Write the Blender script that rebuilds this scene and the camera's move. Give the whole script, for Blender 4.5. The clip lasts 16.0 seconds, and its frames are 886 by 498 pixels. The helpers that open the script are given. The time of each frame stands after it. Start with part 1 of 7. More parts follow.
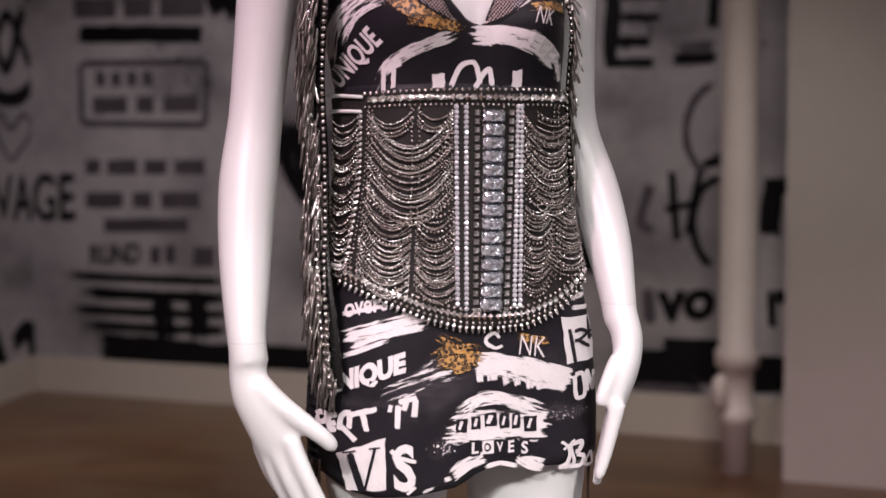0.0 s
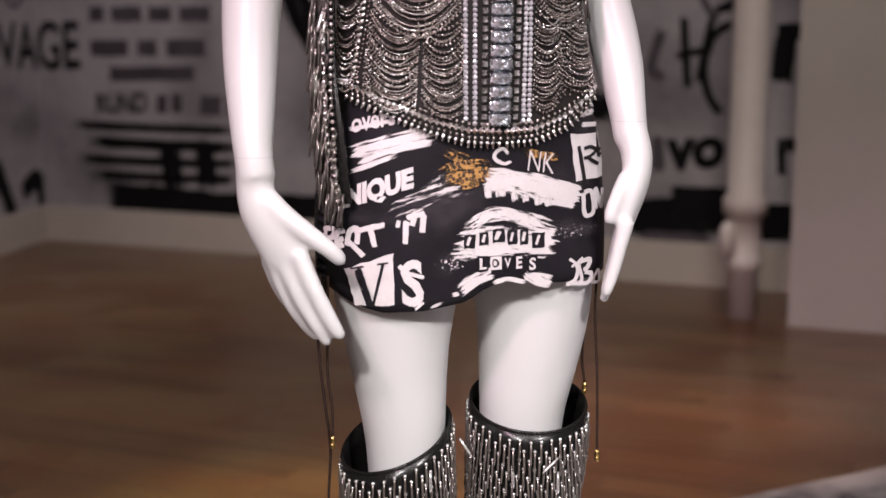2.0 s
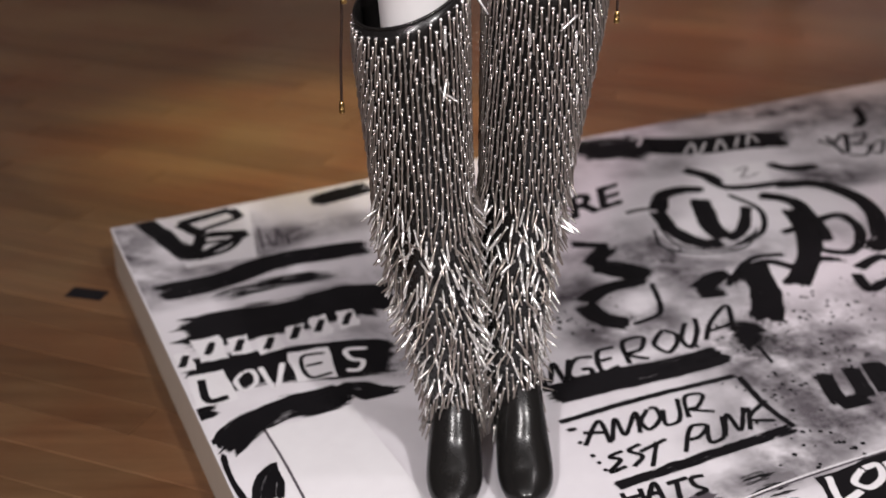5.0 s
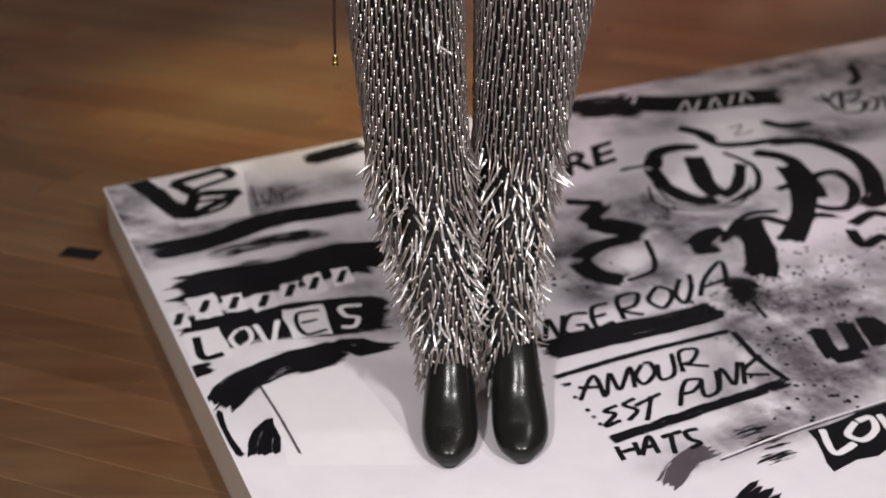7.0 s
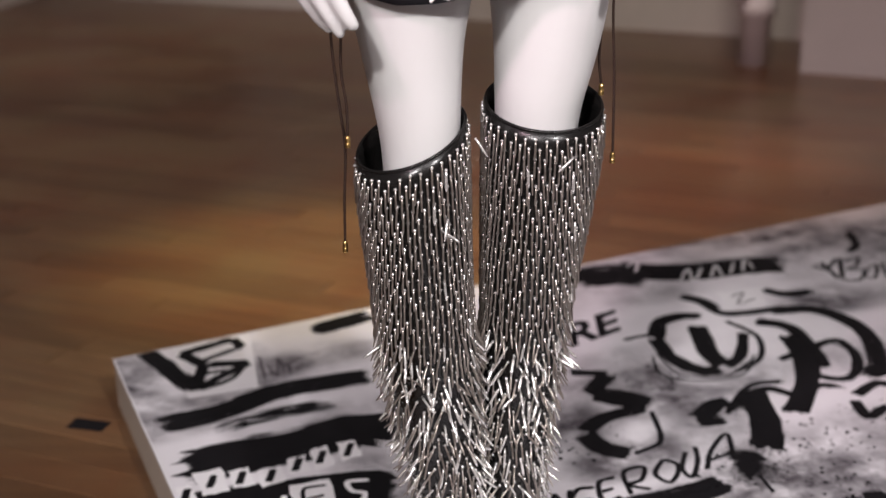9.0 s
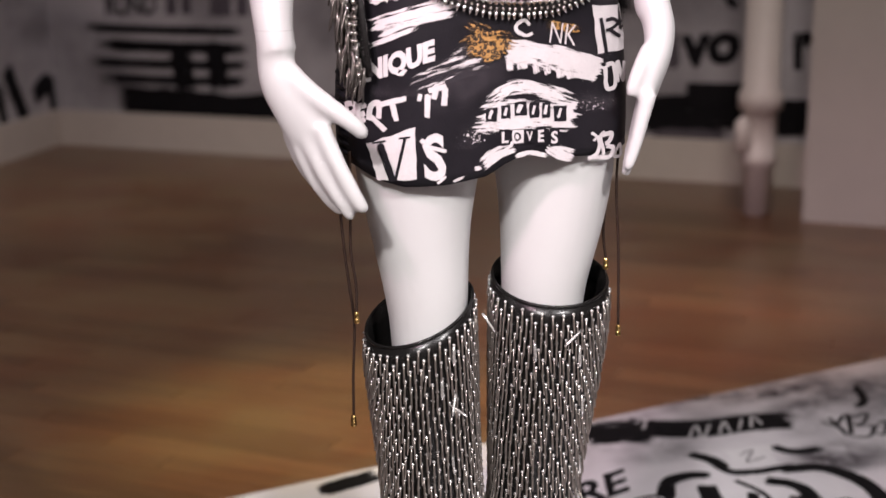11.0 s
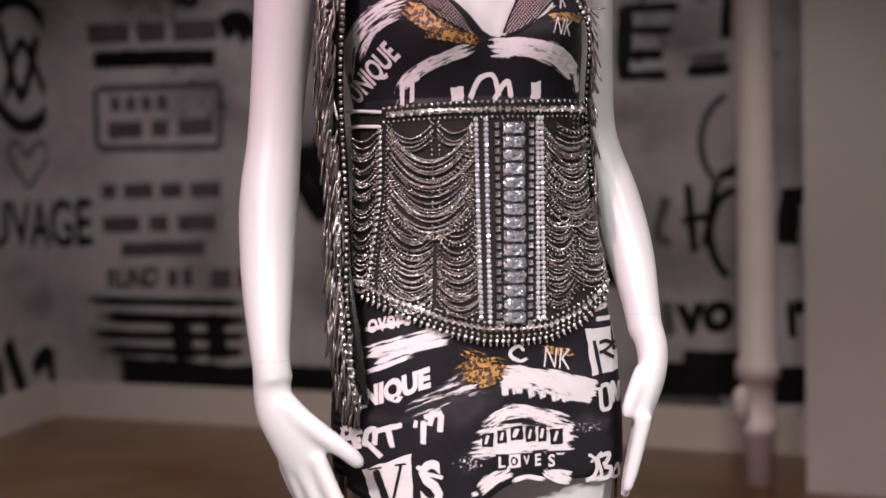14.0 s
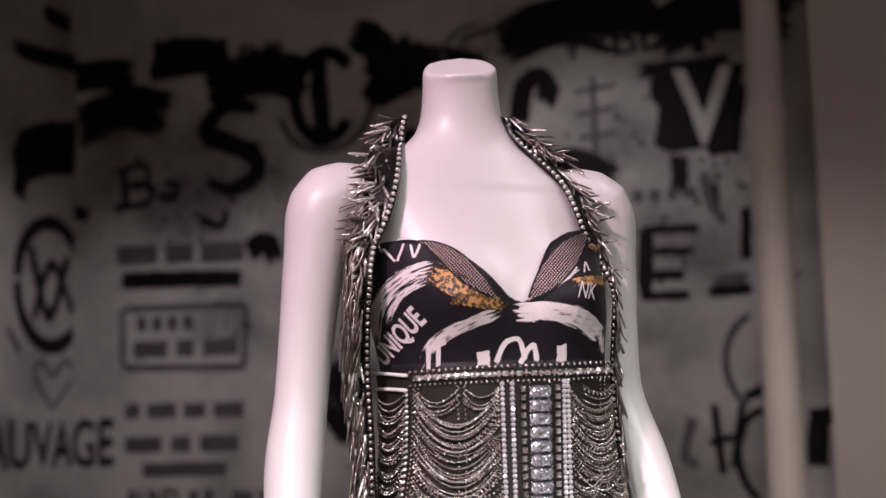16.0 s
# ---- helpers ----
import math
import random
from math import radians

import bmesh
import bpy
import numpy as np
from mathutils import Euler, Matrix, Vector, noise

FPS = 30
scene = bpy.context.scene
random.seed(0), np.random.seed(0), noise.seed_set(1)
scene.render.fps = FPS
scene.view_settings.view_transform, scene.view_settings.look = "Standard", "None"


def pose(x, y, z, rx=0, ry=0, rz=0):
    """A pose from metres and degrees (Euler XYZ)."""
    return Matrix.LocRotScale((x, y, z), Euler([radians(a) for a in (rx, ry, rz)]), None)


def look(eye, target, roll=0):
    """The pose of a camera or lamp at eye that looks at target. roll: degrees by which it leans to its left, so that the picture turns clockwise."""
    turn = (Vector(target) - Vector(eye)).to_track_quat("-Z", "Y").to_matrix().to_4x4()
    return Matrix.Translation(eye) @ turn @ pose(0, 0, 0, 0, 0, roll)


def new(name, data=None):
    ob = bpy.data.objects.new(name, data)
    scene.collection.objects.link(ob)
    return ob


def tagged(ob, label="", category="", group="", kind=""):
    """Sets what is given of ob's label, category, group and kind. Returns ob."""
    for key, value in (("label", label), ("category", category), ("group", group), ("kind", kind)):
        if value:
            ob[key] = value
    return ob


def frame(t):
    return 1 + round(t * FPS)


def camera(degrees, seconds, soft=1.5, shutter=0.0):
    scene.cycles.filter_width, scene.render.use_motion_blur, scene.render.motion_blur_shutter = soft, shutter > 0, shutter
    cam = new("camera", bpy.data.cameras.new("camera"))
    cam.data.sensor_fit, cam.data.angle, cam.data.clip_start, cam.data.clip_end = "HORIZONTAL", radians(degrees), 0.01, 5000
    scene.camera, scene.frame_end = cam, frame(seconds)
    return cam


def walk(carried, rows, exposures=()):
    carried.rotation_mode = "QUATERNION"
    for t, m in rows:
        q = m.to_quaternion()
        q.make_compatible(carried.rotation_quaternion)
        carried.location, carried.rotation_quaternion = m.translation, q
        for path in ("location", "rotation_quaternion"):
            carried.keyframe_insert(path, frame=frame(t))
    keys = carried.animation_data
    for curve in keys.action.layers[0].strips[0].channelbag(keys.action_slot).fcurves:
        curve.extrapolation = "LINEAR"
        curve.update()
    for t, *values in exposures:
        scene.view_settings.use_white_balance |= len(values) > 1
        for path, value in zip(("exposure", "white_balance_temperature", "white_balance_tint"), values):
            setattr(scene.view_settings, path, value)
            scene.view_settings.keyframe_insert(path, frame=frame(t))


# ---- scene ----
cam = camera(38.3, 16.0)
cam.data.dof.use_dof = True
cam.data.dof.focus_distance = 1.55
cam.data.dof.aperture_fstop = 3.4
METRES, EYE, TILT, LEAN, TURN = 0.43, 1.31, -3.0, 0.0, 0.0
ROWS = [
    (0.0, 0.0, 0.0, 0.0, 0.0, 0.0, -0.0),
    (0.5, -0.0022, 0.0074, -0.0273, 0.13, -1.4, 0.08),
    (1.0, -0.0011, 0.0139, -0.0523, 0.49, -3.27, 0.19),
    (1.5, -0.0027, 0.0151, -0.0764, 0.59, -4.73, -0.05),
    (2.0, 0.0005, 0.0202, -0.1096, 0.37, -6.41, -0.0),
    (2.5, 0.0059, 0.0318, -0.1524, 0.07, -8.85, 0.02),
    (3.0, 0.0064, 0.0376, -0.1852, -0.12, -11.11, -0.02),
    (3.5, 0.0043, 0.0405, -0.2341, 0.18, -13.68, 0.11),
    (4.0, 0.001, 0.0509, -0.2782, 0.41, -16.59, 0.15),
    (4.5, -0.0107, 0.0578, -0.3299, 0.46, -19.19, 0.09),
    (5.0, -0.0139, 0.0631, -0.3792, 0.8, -22.04, 0.05),
    (5.2, -0.0145, 0.0645, -0.3975, 0.78, -23.15, 0.05),
    (6.2, -0.0160, 0.0620, -0.4290, 0.58, -25.3, 0.1),
    (7.3, -0.0170, 0.0530, -0.3955, 0.38, -22.65, 0.17),
    (7.5, -0.0171, 0.0521, -0.3861, 0.34, -22.09, 0.18),
    (8.0, -0.0166, 0.053, -0.3642, 0.49, -20.89, 0.17),
    (8.5, -0.0233, 0.0367, -0.3319, 0.53, -18.62, 0.29),
    (11.0, -0.0285, 0.0016, -0.1941, 0.8, -10.59, 0.59),
    (11.5, -0.0268, -0.0046, -0.1616, 1.3, -7.53, 0.69),
    (12.0, -0.028, -0.0072, -0.1381, 1.04, -6.14, 0.5),
    (12.5, -0.0285, -0.0086, -0.1086, 0.84, -4.76, 0.54),
    (13.0, -0.0262, -0.0102, -0.0842, 0.78, -3.16, 0.79),
    (13.5, -0.0228, -0.0, -0.0454, 0.8, -1.6, 1.01),
    (14.0, -0.0176, 0.012, -0.0111, 0.7, 0.82, 1.2),
    (14.5, -0.0073, 0.0314, 0.02, 0.69, 2.65, 1.55),
    (15.0, -0.0084, 0.0412, 0.0603, 0.89, 4.68, 1.28),
    (15.5, -0.0151, 0.0227, 0.1026, 1.17, 7.56, 1.38),
    (16.0, -0.0221, -0.0063, 0.1305, 1.75, 10.19, 1.3),
]
EXPOSURES = [(0.0, 0.0), (3.0, 0.0), (4.0, 0.15), (5.0, 0.05), (7.5, -0.03), (8.5, 0.07), (11.0, 0.10), (12.0, 0.0), (14.0, 0.0), (16.0, 0.15)]
walk(cam, [(t, pose(0, 0, EYE, TILT, LEAN, TURN) @ pose(METRES * x, METRES * y, METRES * z, 90 + pitch, roll, yaw)) for t, x, y, z, yaw, pitch, roll in ROWS],
     exposures=EXPOSURES)

# ---- light ----
world = bpy.data.worlds.new("gallery")
scene.world = world
world.use_nodes = True
world.node_tree.nodes["Background"].inputs[0].default_value = (0.9, 0.86, 0.84, 1)
world.node_tree.nodes["Background"].inputs[1].default_value = 0.02


def spot(name, eye, target, watts, degrees, colour, size=0.08, blend=0.5):
    data = bpy.data.lights.new(name, "SPOT")
    data.energy, data.spot_size, data.spot_blend, data.color, data.shadow_soft_size = watts, radians(degrees), blend, colour, size
    ob = new(name, data)
    ob.matrix_world = look(eye, target)
    return ob


def area(name, eye, target, watts, sx, sy, colour):
    data = bpy.data.lights.new(name, "AREA")
    data.shape, data.size, data.size_y, data.energy, data.color = "RECTANGLE", sx, sy, watts, colour
    ob = new(name, data)
    ob.matrix_world = look(eye, target)
    return ob


spot("track_spot_white", (-1.0, -2.2, 3.4), (0.0, 1.5, 0.16), 600, 30, (1.0, 0.95, 0.945), 0.10, 0.9)
spot("track_spot_side", (1.6, -1.6, 3.4), (0.1, 1.5, 0.20), 540, 32, (1.0, 0.96, 0.955), 0.10, 0.9)
spot("track_spot_pink", (-1.35, -0.7, 3.3), (-0.06, 1.5, 1.70), 390, 30, (1.0, 0.67, 0.80), 0.10, 0.8)
# fill spot with no visible fixture, added to brighten the platform
spot("fill_spot_platform", (1.9, 0.9, 3.9), (0.3, 1.9, 0.1), 95, 56, (1.0, 0.92, 0.95), 0.15, 0.8)
spot("track_spot_amber", (1.6, 4.4, 4.3), (0.55, 3.9, 0.0), 380, 26, (1.0, 0.50, 0.28), 0.15, 1.0)
spot("track_spot_yellow", (-0.9, 4.1, 4.3), (-0.40, 3.12, 0.0), 620, 20, (1.0, 0.80, 0.30), 0.15, 1.0)
# soft area fill added overhead; no real panel stands for it
area("fill_area_front", (0.2, -1.4, 4.0), (0.1, 1.6, 0.2), 16, 2.2, 0.8, (1.0, 0.93, 0.96))
# added area light that brightens the rear wall for the metal to reflect
area("fill_area_rear", (0.3, -2.3, 4.3), (0.3, -3.3, 1.4), 100, 5.0, 0.6, (1.0, 0.93, 0.96))
# four unseen fill spots, added to lift the floor, far end and back wall
spot("fill_spot_floor", (-1.6, 3.8, 4.2), (-1.3, 4.7, 0.0), 260, 78, (1.0, 0.91, 0.86), 0.25, 0.8)
spot("fill_spot_far", (0.9, 3.1, 4.3), (1.2, 5.5, 0.0), 225, 48, (1.0, 0.89, 0.85), 0.25, 0.8)
spot("fill_spot_wall_right", (-0.5, 5.0, 4.3), (0.8, 6.8, 1.9), 150, 46, (1.0, 0.91, 0.93), 0.25, 0.9)
spot("fill_spot_wall", (-0.6, 4.4, 4.3), (-2.1, 7.5, 0.3), 250, 60, (1.0, 0.90, 0.94), 0.25, 0.9)

# ---- materials ----
def mat(name, colour, rough=0.5, metal=0.0, second=None, scale=8.0, amount=0.5, bump=0.0, bscale=80.0, stretch=(1, 1, 1), coat=0.0, spec=0.5):
    """A principled material with a second tone mixed in by noise at two scales, and a fine relief."""
    m = bpy.data.materials.new(name)
    m.use_nodes = True
    nt = m.node_tree
    b = nt.nodes["Principled BSDF"]
    b.inputs["Roughness"].default_value, b.inputs["Metallic"].default_value = rough, metal
    b.inputs["Base Color"].default_value = (*colour, 1)
    b.inputs["Coat Weight"].default_value = coat
    b.inputs["Specular IOR Level"].default_value = spec
    co = nt.nodes.new("ShaderNodeTexCoord")
    mp = nt.nodes.new("ShaderNodeMapping")
    mp.inputs["Scale"].default_value = stretch
    nt.links.new(co.outputs["Object"], mp.inputs["Vector"])
    if second:
        n1, n2 = nt.nodes.new("ShaderNodeTexNoise"), nt.nodes.new("ShaderNodeTexNoise")
        n1.inputs["Scale"].default_value, n2.inputs["Scale"].default_value = scale, scale * 7
        n1.inputs["Detail"].default_value = 6
        for n in (n1, n2):
            nt.links.new(mp.outputs[0], n.inputs["Vector"])
        mx = nt.nodes.new("ShaderNodeMix")
        mx.inputs[0].default_value = 0.35
        nt.links.new(n1.outputs["Fac"], mx.inputs[2])
        nt.links.new(n2.outputs["Fac"], mx.inputs[3])
        ramp = nt.nodes.new("ShaderNodeValToRGB")
        ramp.color_ramp.elements[0].position, ramp.color_ramp.elements[1].position = 0.5 - 0.25 * amount, 0.5 + 0.25 * amount
        ramp.color_ramp.elements[0].color, ramp.color_ramp.elements[1].color = (*colour, 1), (*second, 1)
        nt.links.new(mx.outputs[0], ramp.inputs[0])
        nt.links.new(ramp.outputs[0], b.inputs["Base Color"])
    if bump:
        n3, bp = nt.nodes.new("ShaderNodeTexNoise"), nt.nodes.new("ShaderNodeBump")
        n3.inputs["Scale"].default_value, bp.inputs["Strength"].default_value, bp.inputs["Distance"].default_value = bscale, bump, 0.002
        nt.links.new(mp.outputs[0], n3.inputs["Vector"])
        nt.links.new(n3.outputs["Fac"], bp.inputs["Height"])
        nt.links.new(bp.outputs[0], b.inputs["Normal"])
    return m


M_BODY = mat("mannequin_lacquer", (0.57, 0.562, 0.56), 0.38, 0, (0.55, 0.542, 0.54), 3, 1, 0.03, 60)
M_WALL = mat("painted_wall", (0.54, 0.51, 0.52), 0.75, 0, (0.25, 0.23, 0.238), 1.3, 1.2, 0.2, 40)
M_PLAIN = mat("plain_wall_paint", (0.47, 0.43, 0.395), 0.7, 0, (0.40, 0.365, 0.335), 1.2, 1.2, 0.15, 50)
M_COL = mat("column_paint", (0.70, 0.64, 0.60), 0.45, 0, (0.60, 0.54, 0.50), 3, 1, 0.2, 40)
M_BASE = mat("skirting_paint", (0.62, 0.55, 0.48), 0.55, 0, (0.52, 0.46, 0.40), 2, 1, 0.1, 60)
M_INK = mat("black_paint", (0.005, 0.0045, 0.0055), 0.6, 0, (0.012, 0.011, 0.0125), 3, 1, spec=0.08)
M_GREYINK = mat("grey_wash", (0.045, 0.038, 0.045), 0.65, 0, (0.12, 0.103, 0.118), 4, 1.2, spec=0.2)
M_WOOD = mat("oak_floor", (0.20, 0.105, 0.05), 0.42, 0, (0.12, 0.06, 0.03), 3, 1.2, 0.15, 30, (1, 1, 1))
M_TOP = mat("printed_board", (0.77, 0.745, 0.775), 0.36, 0, (0.60, 0.565, 0.60), 3.2, 1.3, 0.02, 90)
M_SIDE = mat("board_side", (0.52, 0.45, 0.38), 0.5, 0, (0.44, 0.38, 0.32), 5, 1)
M_PINK = mat("printed_white", (0.77, 0.75, 0.77), 0.4, 0, (0.70, 0.675, 0.70), 6, 1)
M_SATIN = mat("black_satin", (0.009, 0.008, 0.010), 0.45, 0, (0.016, 0.014, 0.018), 14, 1, 0.15, 500, spec=0.15)
M_WHITEINK = mat("white_fabric_print", (0.68, 0.635, 0.645), 0.5, 0, (0.56, 0.515, 0.525), 40, 1, 0.15, 500)
M_LEATHER = mat("black_leather", (0.007, 0.0065, 0.0065), 0.24, 0, (0.010, 0.0095, 0.009), 30, 1, 0.08, 260, spec=0.3)
M_CORSET = mat("corset_mesh", (0.012, 0.010, 0.010), 0.6, 0, (0.02, 0.017, 0.016), 60, 1, 0.4, 700, spec=0.2)
M_STEEL = mat("gunmetal_bead", (0.52, 0.475, 0.45), 0.27, 1.0, (0.34, 0.31, 0.29), 200, 1)
M_CHROME = mat("bright_bead", (0.80, 0.78, 0.76), 0.2, 1.0)
M_GOLD = mat("brass_tip", (0.62, 0.42, 0.16), 0.28, 1.0, (0.5, 0.32, 0.12), 200, 1)
M_CORD = mat("brown_cord", (0.02, 0.012, 0.010), 0.7, 0, (0.035, 0.02, 0.015), 300, 1, spec=0.1)

nt = M_BODY.node_tree
tc, sx = nt.nodes.new("ShaderNodeTexCoord"), nt.nodes.new("ShaderNodeSeparateXYZ")
nt.links.new(tc.outputs["Object"], sx.inputs[0])


def node_math(op, a, b=0.0):
    n = nt.nodes.new("ShaderNodeMath")
    n.operation = op
    for i, v in enumerate((a, b)):
        if isinstance(v, (int, float)):
            n.inputs[i].default_value = v
        else:
            nt.links.new(v, n.inputs[i])
    return n.outputs[0]


def hairline(axis, at, width):
    return node_math("LESS_THAN", node_math("ABSOLUTE", node_math("SUBTRACT", sx.outputs[axis], at)), width)


seam_r = node_math("MULTIPLY", hairline(2, 1.134, 0.0004), node_math("LESS_THAN", sx.outputs[0], -0.17))
seam_l = node_math("MULTIPLY", hairline(2, 1.165, 0.0004), node_math("GREATER_THAN", sx.outputs[0], 0.17))
seam_s = node_math("MULTIPLY", hairline(0, -0.158, 0.0006), node_math("GREATER_THAN", sx.outputs[2], 1.545))
seam = node_math("MINIMUM", node_math("ADD", node_math("ADD", seam_r, seam_l), seam_s), 1.0)
mx = nt.nodes.new("ShaderNodeMix")
mx.data_type = "RGBA"
b = nt.nodes["Principled BSDF"]
nt.links.new(b.inputs["Base Color"].links[0].from_socket, mx.inputs[6])
mx.inputs[7].default_value = (0.46, 0.44, 0.44, 1)
nt.links.new(seam, mx.inputs[0])
nt.links.new(mx.outputs[2], b.inputs["Base Color"])

# ---- mesh helpers ----
def mesh_data(name, verts, faces, mats, index=None, smooth=False):
    me = bpy.data.meshes.new(name)
    me.from_pydata([tuple(map(float, v)) for v in verts], [], faces)
    for m in mats if isinstance(mats, (list, tuple)) else [mats]:
        me.materials.append(m)
    if index is not None:
        me.polygons.foreach_set("material_index", index)
    if smooth:
        me.polygons.foreach_set("use_smooth", [True] * len(me.polygons))
    me.update()
    return me


def solid(name, verts, faces, mats, parent=None, label="", smooth=False, index=None):
    ob = new(name, mesh_data(name, verts, faces, mats, index, smooth))
    if parent:
        ob.parent = parent
        ob.matrix_parent_inverse = Matrix.Translation(-parent.location)
    if label:
        ob["label"] = label
    return ob


def thing(name, label, category, at=(0, 0, 0), group="", kind=""):
    ob = new(name)
    ob.location = at
    return tagged(ob, label, category, group, kind)


def spline(xs, table, x):
    """Smooth interpolation of the rows of table at x."""
    xs, table = np.asarray(xs, float), np.asarray(table, float)
    i = int(np.clip(np.searchsorted(xs, x) - 1, 0, len(xs) - 2))
    h = xs[i + 1] - xs[i]
    s = float(np.clip((x - xs[i]) / h, 0, 1))
    d = table[i + 1] - table[i]
    m0 = d if i == 0 else (table[i + 1] - table[i - 1]) / (xs[i + 1] - xs[i - 1]) * h
    m1 = d if i == len(xs) - 2 else (table[i + 2] - table[i]) / (xs[i + 2] - xs[i]) * h
    return (2 * s**3 - 3 * s * s + 1) * table[i] + (s**3 - 2 * s * s + s) * m0 + (-2 * s**3 + 3 * s * s) * table[i + 1] + (s**3 - s * s) * m1


def loft(rings, caps=True):
    n = len(rings[0])
    verts = [p for r in rings for p in r]
    faces = [(k * n + i, k * n + (i + 1) % n, (k + 1) * n + (i + 1) % n, (k + 1) * n + i) for k in range(len(rings) - 1) for i in range(n)]
    if caps:
        faces += [tuple(range(n))[::-1], tuple(range((len(rings) - 1) * n, len(rings) * n))]
    return verts, faces


def limb(points, n=20, steps=24, flat=None, round_end=True):
    """A tube through (x, y, z, radius[, second radius]) with rings square to its line."""
    pts = np.array(points, float)
    xs = np.concatenate([[0], np.cumsum(np.linalg.norm(np.diff(pts[:, :3], axis=0), axis=1))])
    ss = np.linspace(0, xs[-1], steps)
    if round_end:
        ss = np.concatenate([ss[:-1], xs[-1] - np.array([0.5, 0.2, 0.05, 0.0]) * pts[-1, 3] * 0.9])
        ss = np.sort(ss)
    rows = np.array([spline(xs, pts, s) for s in ss])
    rings = []
    for k, r in enumerate(rows):
        d = rows[min(k + 1, len(rows) - 1), :3] - rows[max(k - 1, 0), :3]
        d = d / (np.linalg.norm(d) + 1e-9)
        side = np.cross(d, (0, 1, 0.05) if flat is None else flat)
        side /= np.linalg.norm(side)
        up = np.cross(side, d)
        f = 1.0
        if round_end:
            rest = (xs[-1] - ss[k]) / max(pts[-1, 3], 1e-6)
            if rest < 1:
                f = math.sqrt(max(1 - (1 - rest) ** 2, 0.02))
        ra, rb = r[3] * f, (r[4] if len(r) > 4 else r[3]) * f
        rings.append([r[:3] + ra * math.cos(a) * side + rb * math.sin(a) * up for a in np.linspace(0, 2 * math.pi, n, endpoint=False)])
    return loft(rings)


def join(parts):
    verts, faces = [], []
    for v, f in parts:
        o = len(verts)
        verts += list(v)
        faces += [tuple(i + o for i in q) for q in f]
    return verts, faces


def box(c, size, m=None):
    x, y, z = [s / 2 for s in size]
    v = [Vector((sx * x, sy * y, sz * z)) for sz in (-1, 1) for sx, sy in ((-1, -1), (1, -1), (1, 1), (-1, 1))]
    if m:
        v = [m @ p for p in v]
    v = [p + Vector(c) for p in v]
    return v, [(3, 2, 1, 0), (4, 5, 6, 7), (0, 1, 5, 4), (1, 2, 6, 5), (2, 3, 7, 6), (3, 0, 4, 7)]


# ---- room ----
PLAT = 0.10
AW = math.atan2(-0.39, 1.0)                      # the back wall's heading
WU, WN = Vector((math.cos(AW), math.sin(AW), 0)), Vector((math.sin(AW), -math.cos(AW), 0))   # along it, and out of it to the room
CORNER = Vector((-2.576, 8.003, 0))
TOPZ = 4.6


def slab(name, a, b, thick, z0, z1, material, label, inward):
    """An upright wall from a to b on the plan; its face is on that line and its thickness lies behind."""
    a, b, n = Vector((*a, 0)), Vector((*b, 0)), Vector((*inward, 0)).normalized()
    v = [p + h for h in (Vector((0, 0, z0)), Vector((0, 0, z1))) for p in (a, b, b - n * thick, a - n * thick)]
    ob = solid(name, v, [(3, 2, 1, 0), (4, 5, 6, 7), (0, 1, 5, 4), (1, 2, 6, 5), (2, 3, 7, 6), (3, 0, 4, 7)], material)
    return tagged(ob, label, "wall", kind="structure")


far_r = CORNER + WU * 7.5
lw = Vector((-0.16, -1, 0)).normalized()
ll = CORNER + lw * 12
slab("wall_north", CORNER.xy, far_r.xy, 0.2, 0, TOPZ, M_WALL, "white back wall covered in black graffiti lettering", WN.xy)
slab("wall_west", CORNER.xy, ll.xy, 0.2, 0, TOPZ, M_WALL, "white side wall with black graffiti lettering", (1, -0.16))
# two walls out of view, added to enclose the light and give metal reflections
slab("unseen_wall_south", (-6, -3.5), (7, -3.5), 0.2, 0, TOPZ, M_PLAIN, "plain painted wall behind the viewer", (0, 1))
slab("unseen_wall_east", (5.2, 6), (5.2, -3.5), 0.2, 0, TOPZ, M_PLAIN, "plain painted side wall", (-1, 0))
v, f = box((0.5, 2.5, -0.06), (14, 14, 0.10))
floor = tagged(solid("floor", v, f, M_WOOD), "brown oak plank floor, worn and softly shining", "floor", kind="structure")
# ceiling out of view, added to shut in the room's light
v, f = box((0.5, 2.5, TOPZ + 0.05), (14, 14, 0.1))
tagged(solid("ceiling", v, f, M_PLAIN), "plain dark ceiling", "ceiling", kind="structure")
v, f = box((0, 0, 0), (7.5, 0.03, 0.22), Matrix.Rotation(AW, 3, "Z"))
o = CORNER + WU * 3.75 + WN * 0.016 + Vector((0, 0, 0.11))
tagged(solid("baseboard", [p + o for p in v], f, M_BASE), "tall cream painted skirting board", "baseboard", kind="structure")
al = math.atan2(lw.y, lw.x)
v, f = box((0, 0, 0), (11.9, 0.03, 0.22), Matrix.Rotation(al, 3, "Z"))
o = CORNER + lw * 6 + Vector((0.016, 0, 0.11))
tagged(solid("baseboard", [p + o for p in v], f, M_BASE), "tall cream painted skirting board", "baseboard", kind="structure")
# the plain partition
pa = Vector((1.49, 5.54, 0))
pb = pa + WU * 3.2
slab("wall_partition", pa.xy, pb.xy, 0.3, 0, TOPZ, M_PLAIN, "plain beige partition wall with soft shadows", WN.xy)


def lathe(profile, n=24, at=(0, 0, 0)):
    rings = [[Vector((at[0] + r * math.cos(a), at[1] + r * math.sin(a), at[2] + z)) for a in np.linspace(0, 2 * math.pi, n, endpoint=False)] for z, r in profile]
    return loft(rings)


